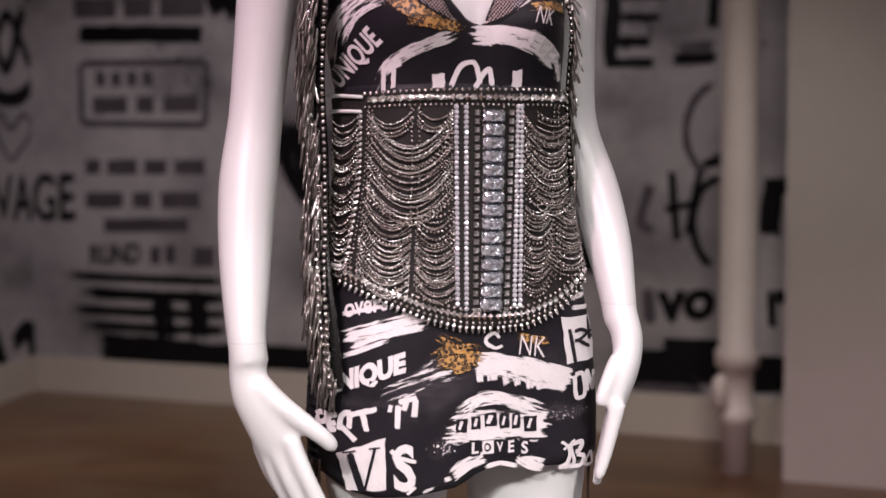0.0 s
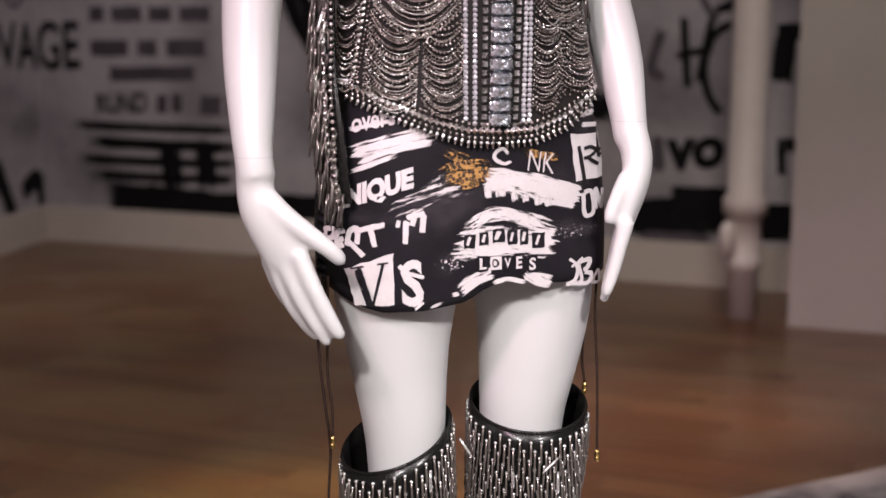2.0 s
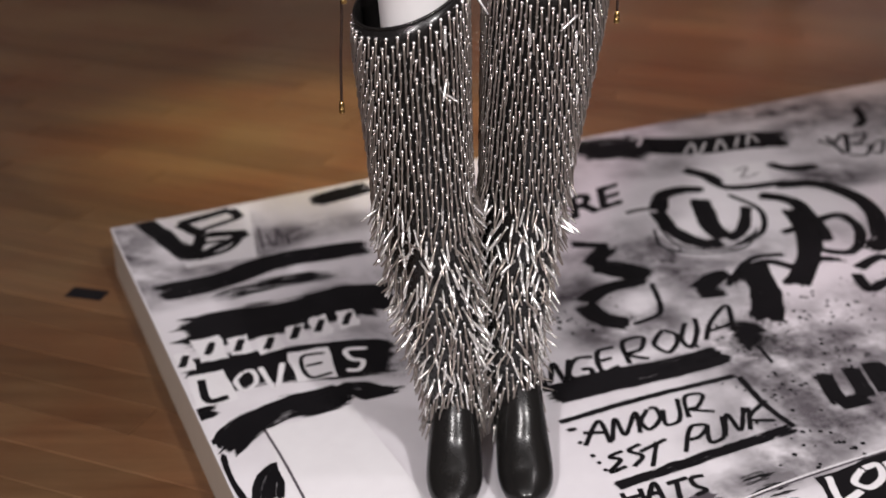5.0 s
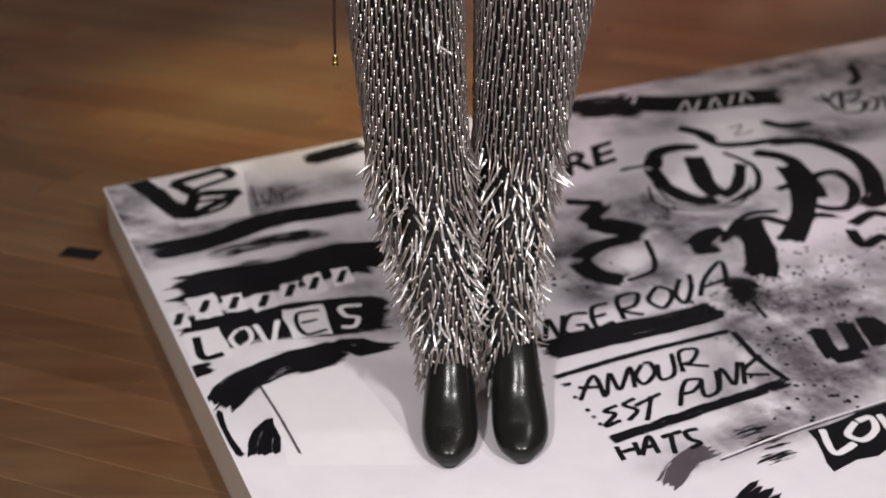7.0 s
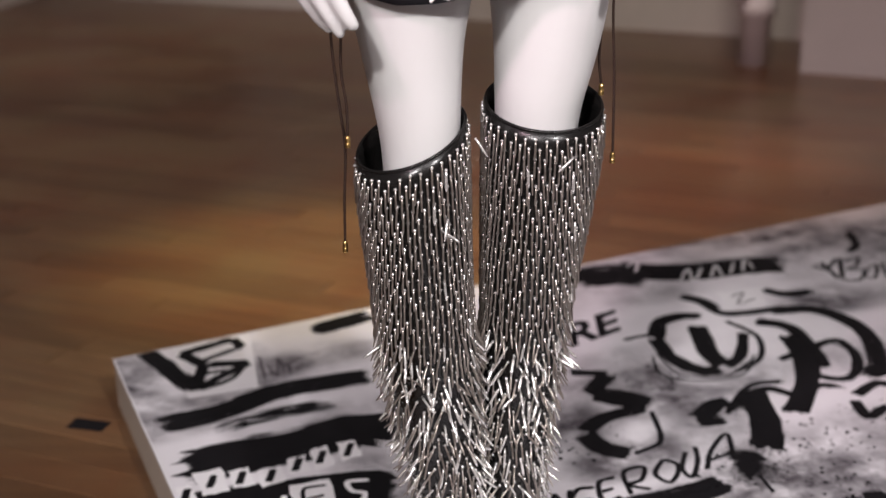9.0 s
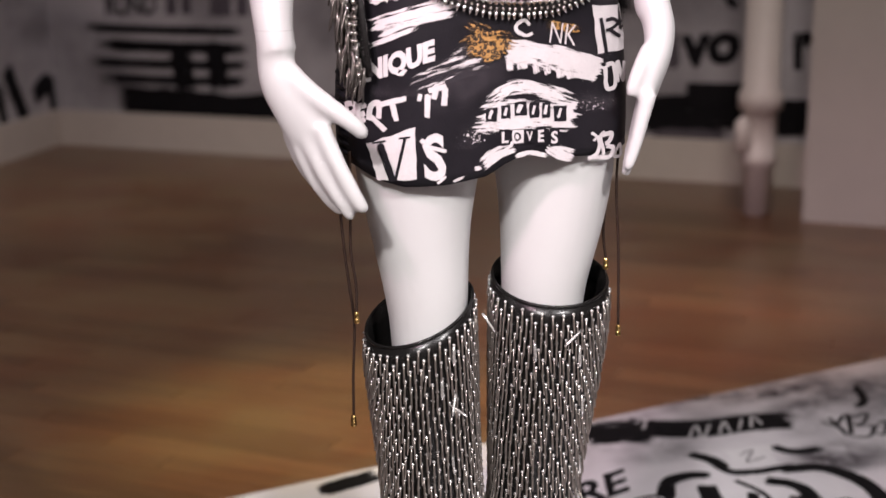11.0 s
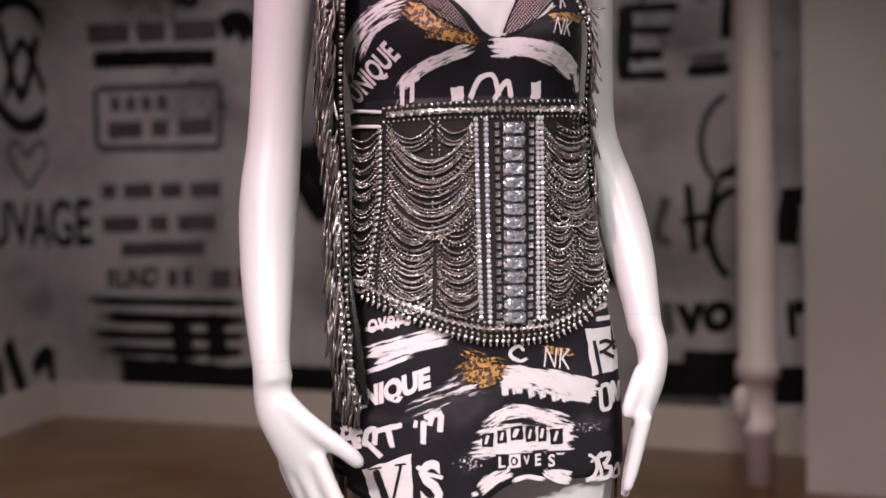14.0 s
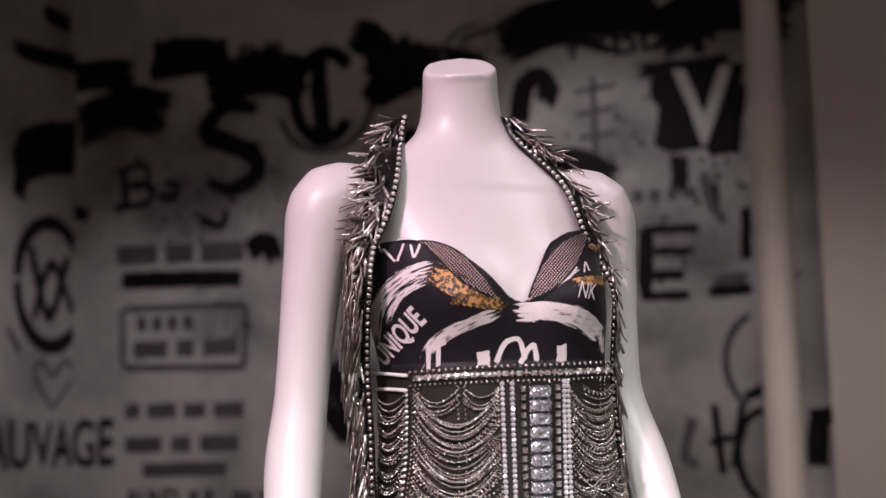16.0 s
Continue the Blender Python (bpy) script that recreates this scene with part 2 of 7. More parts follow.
cx, cy = 1.325, 5.72
column = thing("column", "slim white cast-iron column with a collared base", "column", (cx, cy, 0), kind="structure")
v, f = lathe([(0.0, 0.066), (0.22, 0.066), (0.23, 0.082), (0.28, 0.084), (0.29, 0.074), (0.47, 0.076), (0.48, 0.097), (0.55, 0.099), (0.57, 0.082), (2.62, 0.080), (2.63, 0.088), (2.70, 0.088), (2.71, 0.080), (TOPZ, 0.080)], 28, (cx, cy, 0))
solid("shaft", v, f, M_COL, column, smooth=True)

v, f = lathe([(-0.08, 0.012), (-0.07, 0.034), (0.05, 0.036), (0.07, 0.020), (0.08, 0.010)], 14, (cx - 0.085, cy - 0.045, 0.37))
solid("clamp", v, f, M_COL, column, "painted pipe clamp", smooth=True)

# ---- platform ----
PC = Vector((-0.708, 2.346, 0))
PU, PV = Vector((0.880, 0.475, 0)), Vector((0.404, -0.915, 0))
PW, PD = 2.9, 2.2


def plat(u, v, z=0.0):
    return PC + PU * u + PV * v + Vector((0, 0, PLAT + z))


platform = thing("platform", "low display platform printed with black and white graffiti", "platform", PC)
b0 = [plat(0, 0), plat(PW, 0), plat(PW, PD), plat(0, PD)]
drop = Vector((0, 0, -0.004))
low = Vector((0, 0, -PLAT))
solid("top_board", b0 + [p + drop for p in b0], [(3, 2, 1, 0), (4, 5, 6, 7), (0, 1, 5, 4), (1, 2, 6, 5), (2, 3, 7, 6), (3, 0, 4, 7)], M_TOP, platform)
ins = 0.002
b1 = [plat(ins, ins), plat(PW - ins, ins), plat(PW - ins, PD - ins), plat(ins, PD - ins)]
solid("side_box", [p + drop for p in b1] + [p + low for p in b1], [(3, 2, 1, 0), (4, 5, 6, 7), (0, 1, 5, 4), (1, 2, 6, 5), (2, 3, 7, 6), (3, 0, 4, 7)], M_SIDE, platform)

# ---- the figure ----
PSI = radians(20)
TZ = [0.90, 0.97, 1.05, 1.15, 1.25, 1.33, 1.41, 1.48, 1.55, 1.60, 1.64, 1.675, 1.70, 1.73, 1.79]
TT = [  # centre x, centre y, half width, front depth, back depth
    (0.014, 1.550, 0.168, 0.108, 0.125), (0.013, 1.550, 0.171, 0.112, 0.128), (0.012, 1.550, 0.171, 0.116, 0.130), (0.012, 1.545, 0.159, 0.115, 0.120),
    (0.011, 1.540, 0.140, 0.109, 0.105), (0.009, 1.540, 0.129, 0.107, 0.098), (0.006, 1.540, 0.130, 0.110, 0.100), (0.000, 1.540, 0.138, 0.112, 0.105),
    (-0.008, 1.545, 0.148, 0.100, 0.105), (-0.013, 1.548, 0.158, 0.086, 0.098), (-0.018, 1.552, 0.150, 0.070, 0.085), (-0.021, 1.555, 0.095, 0.058, 0.068),
    (-0.023, 1.553, 0.062, 0.052, 0.056), (-0.024, 1.548, 0.049, 0.048, 0.050), (-0.024, 1.535, 0.0445, 0.046, 0.046)]


def torso(theta, z, off=0.0):
    """The torso's surface: theta 0 is its front, positive towards its left arm."""
    x0, y0, a, bf, bb = spline(TZ, TT, z)
    s, c = math.sin(theta), math.cos(theta)
    p = 0.92 - 0.14 * min(max((1.24 - z) / 0.12, 0), 1)
    lx = a * math.copysign(abs(s) ** p, s)
    ly = -(bf if c > 0 else bb) * math.copysign(abs(c) ** p, c)
    if c > 0:
        for sx in (-0.072, 0.072):
            ly -= 0.034 * math.exp(-((lx - sx) / 0.046) ** 2 - ((z - 1.495) / 0.045) ** 2)
    r = math.hypot(lx, ly)
    k = 1 + off / r
    lx, ly = lx * k, ly * k
    return Vector((x0 + lx * math.cos(PSI) - ly * math.sin(PSI), y0 + lx * math.sin(PSI) + ly * math.cos(PSI), z))


def front(x, z, off=0.0):
    """The torso's surface as seen from the front at world x and height z."""
    th = np.linspace(-1.75, 1.35, 63)
    k = front.table.get(round(z, 3))
    if k is None:
        k = front.table[round(z, 3)] = np.array([torso(t, z).x for t in th])
    a, b = int(np.argmin(k)), int(np.argmax(k))
    return torso(float(np.interp(x, k[a:b + 1], th[a:b + 1])), z, off)


front.table = {}
TAU = np.linspace(0, 2 * math.pi, 48, endpoint=False)
zs = list(np.linspace(1.02, 1.785, 56))
rings = [[torso(t, z, -0.004 if z < 1.62 else 0) for t in TAU] for z in zs]
top = [p + Vector((0, 0.0, 0.55 * (p.y - 1.535))) for p in rings[-1]]
body = [loft(rings[:-1] + [top])]
AR = [(-0.110, 1.530, 1.622, 0.032), (-0.150, 1.512, 1.622, 0.041), (-0.184, 1.495, 1.612, 0.046), (-0.198, 1.487, 1.55, 0.0385), (-0.209, 1.482, 1.46, 0.033), (-0.216, 1.474, 1.38, 0.0315), (-0.2225, 1.462, 1.31, 0.034), (-0.2235, 1.442, 1.24, 0.031), (-0.2205, 1.420, 1.185, 0.0265), (-0.2165, 1.400, 1.135, 0.0215), (-0.2125, 1.396, 1.11, 0.0215)]
AL = [(0.075, 1.590, 1.625, 0.032), (0.115, 1.598, 1.625, 0.041), (0.146, 1.605, 1.612, 0.044), (0.155, 1.610, 1.55, 0.037), (0.158, 1.610, 1.46, 0.0325), (0.163, 1.607, 1.38, 0.031), (0.1865, 1.590, 1.30, 0.033), (0.2025, 1.565, 1.235, 0.029), (0.2105, 1.535, 1.175, 0.0225), (0.214, 1.525, 1.14, 0.0205)]
body += [limb(AR, steps=40, round_end=False), limb(AL, steps=40, round_end=False)]
# the hand beside the near thigh: palm, thumb, four fingers
body += [limb([(-0.2150, 1.399, 1.135, 0.0212, 0.021), (-0.2150, 1.398, 1.099, 0.0215, 0.0195), (-0.210, 1.392, 1.075, 0.0235, 0.0175), (-0.195, 1.386, 1.049, 0.0262, 0.015), (-0.181, 1.384, 1.023, 0.0265, 0.013), (-0.172, 1.386, 1.002, 0.0235, 0.0105)], flat=(0.35, 1, 0.1))]
body += [limb([(-0.200, 1.388, 1.088, 0.0135), (-0.184, 1.382, 1.072, 0.0135), (-0.158, 1.374, 1.054, 0.0118), (-0.134, 1.370, 1.037, 0.0102), (-0.115, 1.374, 1.019, 0.0085)])]
for finger in ([(-0.166, 1.376, 1.030, 0.0112), (-0.147, 1.367, 0.989, 0.0100), (-0.129, 1.364, 0.955, 0.0090), (-0.118, 1.366, 0.936, 0.0074)], [(-0.181, 1.382, 1.018, 0.0110), (-0.163, 1.375, 0.978, 0.0096), (-0.145, 1.373, 0.947, 0.0086), (-0.133, 1.376, 0.927, 0.0072)],
               [(-0.195, 1.391, 1.018, 0.0100), (-0.179, 1.388, 0.976, 0.0088), (-0.161, 1.388, 0.948, 0.0078), (-0.145, 1.392, 0.930, 0.0066)], [(-0.206, 1.402, 1.024, 0.0088), (-0.194, 1.402, 0.989, 0.0074), (-0.183, 1.405, 0.969, 0.0066), (-0.172, 1.410, 0.952, 0.0056)]):
    body.append(limb(finger, n=14))
# the other hand, seen on edge
body += [limb([(0.214, 1.525, 1.150, 0.0200, 0.0205), (0.2195, 1.518, 1.129, 0.0190, 0.021), (0.220, 1.512, 1.109, 0.0178, 0.022), (0.2165, 1.505, 1.088, 0.0158, 0.024), (0.2075, 1.498, 1.057, 0.0120, 0.025), (0.2005, 1.493, 1.035, 0.0095, 0.024)], flat=(0.35, 1, 0.1))]
body += [limb([(0.207, 1.497, 1.104, 0.0105), (0.192, 1.481, 1.077, 0.0092), (0.185, 1.475, 1.058, 0.0082), (0.183, 1.474, 1.047, 0.0070)])]
for dx, dy, dz in ((0, -0.010, 0.004), (0, 0.003, -0.006), (0.002, 0.016, 0.0), (0.003, 0.027, 0.016)):
    body.append(limb([(0.2045 + dx, 1.488 + dy, 1.053, 0.0105), (0.194 + dx, 1.484 + dy, 1.011, 0.0090), (0.186 + dx, 1.481 + dy, 0.981, 0.0078), (0.179 + dx, 1.479 + dy, 0.958 + dz, 0.0058)], n=14))
# thighs and knees
LEG_R = [(-0.066, 1.515, 1.02, 0.082), (-0.066, 1.508, 0.95, 0.073), (-0.0635, 1.503, 0.89, 0.0615), (-0.056, 1.50, 0.79, 0.0495), (-0.054, 1.50, 0.70, 0.045), (-0.05, 1.51, 0.60, 0.042)]
LEG_L = [(0.098, 1.565, 1.02, 0.082), (0.101, 1.560, 0.94, 0.0725), (0.097, 1.555, 0.88, 0.064), (0.089, 1.55, 0.81, 0.054), (0.085, 1.55, 0.71, 0.047), (0.08, 1.55, 0.60, 0.043)]
body += [limb(LEG_R, n=28, steps=24), limb(LEG_L, n=28, steps=24)]
v, f = join(body)
man = solid("mannequin", v, f, M_BODY, smooth=True)
tagged(man, "glossy white headless mannequin standing on the printed platform", "mannequin")
md = man.modifiers.new("weld", "REMESH")
md.mode, md.voxel_size, md.use_smooth_shade = "VOXEL", 0.0035, True
md = man.modifiers.new("soften", "SMOOTH")
md.factor, md.iterations = 0.5, 12

# ---- dress ----
def hem(x):
    return float(np.interp(x, [-0.16, -0.13, -0.105, -0.076, -0.03, 0.017, 0.04, 0.06, 0.10, 0.14, 0.18], [0.985, 0.974, 0.962, 0.955, 0.957, 0.966, 0.982, 0.988, 0.982, 0.979, 0.983]))


NECK = [(-0.13, 1.55), (-0.103, 1.558), (-0.073, 1.559), (-0.043, 1.553), (-0.019, 1.535), (-0.001, 1.512), (0.013, 1.491), (0.028, 1.482), (0.044, 1.49), (0.057, 1.524), (0.077, 1.553), (0.102, 1.569), (0.116, 1.574), (0.146, 1.572), (0.156, 1.551)]


def neckline(th):
    """The bodice's sweetheart edge; it runs low round the back."""
    if abs(th) > 1.5:
        return 1.50
    return float(np.interp(torso(th, 1.53).x, [q[0] for q in NECK], [q[1] for q in NECK]))


dress = thing("mini_dress", "black satin mini dress printed with white brush strokes and leopard patches", "dress", (0.012, 1.55, PLAT))
th_all = np.linspace(-math.pi, math.pi, 121)[:-1]
rows = []
for k in range(41):
    s = k / 40
    ring = []
    for th in th_all:
        zh = hem(torso(th, 0.97).x) if abs(th) < 1.5 else 0.965
        z = zh + (1.42 - zh) * s
        ring.append(torso(th, z, 0.004))
    rows.append(ring)
v, f = loft(rows, caps=False)
sk = solid("skirt", v, f, M_SATIN, dress, smooth=True)
rows = [[torso(th, 1.38 + (neckline(th) - 1.38) * k / 24, 0.004) for th in th_all] for k in range(25)]
v, f = loft(rows, caps=False)
bod = solid("bodice", v, f, M_SATIN, dress, smooth=True)
for o in (sk, bod):
    md = o.modifiers.new("cloth", "SOLIDIFY")
    md.thickness, md.offset = 0.0015, 1

# ---- corset ----
corset = thing("corset", "black corset draped with metal chains, studs and crystals", "corset", (0.01, 1.54, 1.2))


def ctop(x):
    return 1.408 + 0.004 * math.cos(x * 12)


def cbot(x):
    return float(np.interp(x, [-0.135, -0.12, -0.07, -0.02, 0.02, 0.053, 0.085, 0.12, 0.15, 0.17, 0.19], [1.21, 1.203, 1.182, 1.160, 1.148, 1.146, 1.148, 1.162, 1.185, 1.205, 1.215]))


rows = []
for k in range(31):
    s = k / 30
    ring = []
    for th in th_all:
        x = torso(th, 1.2).x
        z0 = cbot(x) if abs(th) < 1.6 else 1.21
        ring.append(torso(th, z0 + (ctop(x) - z0) * s, 0.009))
    rows.append(ring)
v, f = loft(rows, caps=False)
co = solid("shell", v, f, M_CORSET, corset, smooth=True)
md = co.modifiers.new("cloth", "SOLIDIFY")
md.thickness, md.offset = 0.002, 1

# ---- boots ----
BOOT_R = [(-0.067, 1.500, 0.80, 0.0675), (-0.065, 1.500, 0.74, 0.067), (-0.0575, 1.503, 0.62, 0.062), (-0.047, 1.512, 0.48, 0.059), (-0.033, 1.525, 0.37, 0.051), (-0.021, 1.533, 0.27, 0.042), (-0.014, 1.540, 0.215, 0.038), (-0.012, 1.528, 0.150, 0.037)]
BOOT_L = [(0.097, 1.550, 0.82, 0.0735), (0.094, 1.550, 0.76, 0.0715), (0.083, 1.552, 0.62, 0.061), (0.073, 1.555, 0.48, 0.051), (0.067, 1.556, 0.37, 0.045), (0.065, 1.557, 0.27, 0.038), (0.070, 1.558, 0.215, 0.036), (0.076, 1.540, 0.150, 0.036)]


def shaft_point(table, th, z, off=0.0):
    t = np.array(table)[::-1]
    x, y, r = spline(t[:, 2], t[:, [0, 1, 3]], z)
    return Vector((x + (r + off) * math.sin(th), y - (r + off) * math.cos(th), z))


def boot(name, table, rim, toe, label):
    ob = thing(name, label, "boot", (table[-1][0], table[-1][1], PLAT), "pair of boots")
    ths = np.linspace(0, 2 * math.pi, 40, endpoint=False)
    rows = []
    for k in range(30):
        s = k / 29
        rows.append([shaft_point(table, th, 0.155 + (rim(th) - 0.155) * s) for th in ths])
    v, f = loft(rows, caps=False)
    o = solid("shaft", v, f, M_LEATHER, ob, smooth=True)
    md = o.modifiers.new("leather", "SOLIDIFY")
    md.thickness, md.offset = 0.003, -1
    # foot: from the pointed toe back and up to the ankle
    x, y = table[-1][0], table[-1][1]
    tx, ty = toe
    path = [(tx, ty, PLAT + 0.015, 0.012, 0.013), (tx - 0.001, ty + 0.016, PLAT + 0.021, 0.029, 0.020), (tx * 0.9 + x * 0.1, ty + 0.045, PLAT + 0.030, 0.038, 0.029), (tx * 0.6 + x * 0.4, ty + 0.085, PLAT + 0.055, 0.037, 0.036),
            (tx * 0.3 + x * 0.7, ty + 0.112, PLAT + 0.088, 0.033, 0.038), (x, y + 0.014, PLAT + 0.115, 0.032, 0.036)]
    v, f = limb(path, n=24, steps=24, flat=(0, 0.5, 1), round_end=False)
    solid("foot", v, f, M_LEATHER, ob, "smooth black leather toe", smooth=True)
    v, f = limb([(x, y + 0.030, PLAT + 0.11, 0.030), (x, y + 0.044, PLAT + 0.07, 0.020), (x, y + 0.05, PLAT, 0.010)], n=16, steps=8, round_end=False)
    solid("heel", v, f, M_LEATHER, ob, smooth=True)
    return ob


def rim_r(th):
    return 0.785 + 0.022 * math.sin(th) - 0.020 * math.cos(th)


def rim_l(th):
    return 0.815 - 0.004 * math.sin(th) - 0.020 * math.cos(th)


boot_r = boot("boot", BOOT_R, rim_r, (-0.012, 1.408), "tall black leather boot covered in silver bar fringe")
boot_l = boot("boot", BOOT_L, rim_l, (0.086, 1.418), "tall black leather boot covered in silver bar fringe")

# ---- prints: brush strokes, lettering and patches laid on a surface ----
rng = random.Random(7)
FONT = {}


def letters(body, bold=0.0):
    """The outline of some words as flat triangles in a unit box."""
    key = (body, bold)
    if key not in FONT:
        cu = bpy.data.curves.new("words", "FONT")
        cu.body, cu.offset, cu.resolution_u = body, bold, 3
        ob = new("words", cu)
        bpy.context.view_layer.update()
        me = bpy.data.meshes.new_from_object(ob.evaluated_get(bpy.context.evaluated_depsgraph_get()))
        bm = bmesh.new()
        bm.from_mesh(me)
        bmesh.ops.triangulate(bm, faces=bm.faces[:])
        for _ in range(2):
            bmesh.ops.subdivide_edges(bm, edges=[e for e in bm.edges if e.calc_length() > 0.22], cuts=1)
            bmesh.ops.triangulate(bm, faces=bm.faces[:])
        bm.verts.index_update()
        co = np.array([v.co[:2] for v in bm.verts])
        lo, hi = co.min(0), co.max(0)
        FONT[key] = ((co - lo) / (hi - lo), [tuple(v.index for v in f.verts) for f in bm.faces])
        bm.free()
        bpy.data.objects.remove(ob)
        bpy.data.curves.remove(cu)
        bpy.data.meshes.remove(me)
    return FONT[key]


WORN = {}


def worn(m, soft):
    """The same paint with broken cover: bristle gaps in strokes, or a soft sprayed cloud."""
    key = (m.name, soft)
    if key not in WORN:
        c = WORN[key] = m.copy()
        nt = c.node_tree
        ac, ag, n1, mr = nt.nodes.new("ShaderNodeAttribute"), nt.nodes.new("ShaderNodeAttribute"), nt.nodes.new("ShaderNodeTexNoise"), nt.nodes.new("ShaderNodeMapRange")
        ac.attribute_name, ag.attribute_name = "cover", "grain"
        n1.inputs["Scale"].default_value, n1.inputs["Detail"].default_value, n1.inputs["Roughness"].default_value = 1.0, 5, 0.65
        nt.links.new(ag.outputs["Vector"], n1.inputs["Vector"])
        nt.links.new(n1.outputs["Fac"], mr.inputs["Value"])
        if soft:
            mul = nt.nodes.new("ShaderNodeMath")
            mul.operation = "MULTIPLY"
            mr.inputs["From Min"].default_value, mr.inputs["From Max"].default_value = 0.32, 0.62
            nt.links.new(mr.outputs[0], mul.inputs[0])
            nt.links.new(ac.outputs["Fac"], mul.inputs[1])
            nt.links.new(mul.outputs[0], nt.nodes["Principled BSDF"].inputs["Alpha"])
        else:
            lo, hi = nt.nodes.new("ShaderNodeMath"), nt.nodes.new("ShaderNodeMath")
            lo.operation = hi.operation = "MULTIPLY_ADD"
            for q, base in ((lo, 0.78), (hi, 0.84)):
                q.inputs[1].default_value, q.inputs[2].default_value = -0.62, base
                nt.links.new(ac.outputs["Fac"], q.inputs[0])
            nt.links.new(lo.outputs[0], mr.inputs["From Min"])
            nt.links.new(hi.outputs[0], mr.inputs["From Max"])
            nt.links.new(mr.outputs[0], nt.nodes["Principled BSDF"].inputs["Alpha"])
    return WORN[key]


class Print:
    """Gathers flat shapes in the surface's own (u, v) and lays them on it by place(u, v, lift)."""

    def __init__(self, place, fine, step, wear=0.0):
        self.wear = wear
        self.place, self.fine, self.step, self.sets, self.count, self.kind, self.clouds = place, fine, step, {}, 0, '', {}

    def add(self, ink, pts, faces, level, cover=None, grain=None):
        v, f, c, g = self.sets.setdefault((self.count, ink, self.kind), ([], [], [], []))
        o = len(v)
        v += [self.place(p[0], p[1], level * self.step + self.step * 0.2) for p in pts]
        f += [tuple(i + o for i in q) for q in faces]
        c += cover if cover is not None else [1.0] * len(pts)
        g += grain if grain is not None else [(p[0] / self.fine * 0.25, p[1] / self.fine * 0.25, 0.0) for p in pts]

    def begin(self, kind):
        self.count, self.kind = self.count + 1, kind

    def words(self, ink, body, bl, br, tl, level=2, bold=0.02):
        self.begin("lettering")
        co, faces = letters(body, bold)
        bl, br, tl = np.array(bl), np.array(br), np.array(tl)
        hand = 0.045 * float(np.linalg.norm(tl - bl))      # an uneven hand

        def shake(p):
            q = Vector((p[0], p[1], 0)) * (0.35 / max(hand, 1e-5) * 0.12)
            return p + hand * np.array(noise.noise_vector(q)[:2]) + 0.5 * hand * np.array(noise.noise_vector(q * 4)[:2])

        self.add(ink, [shake(bl + (br - bl) * c[0] + (tl - bl) * c[1]) for c in co], faces, level)

    def brush(self, ink, pts, width, rag=0.15, gap=0.08, level=1, taper=0.0):
        """A loaded brush drawn along pts; cover and grain drive the bristle marks at its ends and edges."""
        pts = np.array(pts, float)
        if ink == "grey" and gap >= 0.3:                 # a nearly dry brush leaves only a cloud
            for k in range(len(pts) - 1):
                self.smudge(ink, (pts[k] + pts[k + 1]) / 2, 0.4 * np.linalg.norm(pts[k + 1] - pts[k]) + 0.3 * width, 0.5 * width + 0.3 * abs(pts[k + 1][1] - pts[k][1]), 0.75 - 0.5 * gap)
            return
        self.begin("brush_stroke")
        xs = np.concatenate([[0], np.cumsum(np.linalg.norm(np.diff(pts, axis=0), axis=1))])
        length = xs[-1]
        n = int(np.clip(length / (width * 0.35), 8, 60))
        seed, lift, full = rng.random() * 60, level + rng.random() * 0.6, 0.99 - 0.75 * gap - (self.wear if width > 4 * self.fine else 0.0)
        rag = max(rag, 0.02)
        v, f, cover, grain = [], [], [], []
        for k in range(n + 1):
            s = k / n
            c = spline(xs, pts, s * length)
            d = spline(xs, pts, min(s * length + 1e-2 * length, length)) - spline(xs, pts, max(s * length - 1e-2 * length, 0))
            d = d / (np.linalg.norm(d) + 1e-12)
            nrm = np.array((-d[1], d[0]))
            w = (1 - taper * abs(2 * s - 1) ** 2) * (1 + 0.10 * noise.noise((s * length / width * 0.6, seed, 0)))
            end = min(1.0, 0.25 + 0.75 * min(s, 1 - s) / (rag * 0.8))
            for o, edge in ((-1, 0.22), (-0.70, 0.88), (0, 1.0), (0.70, 0.88), (1, 0.22)):
                v.append(c + nrm * (o * 0.53 * width * w))
                cover.append(full * end * edge)
                grain.append((s * length / width * 0.8 + seed, o * 4.0, seed))
        for k in range(n):
            f += [(5 * k + i, 5 * k + 5 + i, 5 * k + 6 + i, 5 * k + 1 + i) for i in range(4)]
        self.add(ink, v, f, lift, cover, grain)

    def smudge(self, ink, at, ru, rv, strength):
        """A soft sprayed cloud of paint; all clouds of one ink share one thin layer."""
        self.clouds.setdefault(ink, []).append((at[0], at[1], 1.5 * ru, 1.5 * rv, strength))

    def spray(self):
        for ink, clouds in self.clouds.items():
            self.begin("paint_smudge")
            q = np.array(clouds)
            lo, hi = (q[:, :2] - q[:, 2:4]).min(0), (q[:, :2] + q[:, 2:4]).max(0)
            size = self.fine * 4
            nu, nv = (int(math.ceil(d / size)) for d in hi - lo)
            uu, vv = np.meshgrid(lo[0] + size * np.arange(nu + 1), lo[1] + size * np.arange(nv + 1))
            bare = np.ones_like(uu)
            for u, v, ru, rv, k in clouds:
                bare *= 1 - k * np.clip(1 - ((uu - u) / ru) ** 2 - ((vv - v) / rv) ** 2, 0, 1) ** 1.2
            cover = (1 - bare).ravel()
            f = [(j * (nu + 1) + i, j * (nu + 1) + i + 1, (j + 1) * (nu + 1) + i + 1, (j + 1) * (nu + 1) + i) for j in range(nv) for i in range(nu)]
            f = [q for q in f if max(cover[list(q)]) > 0.004]
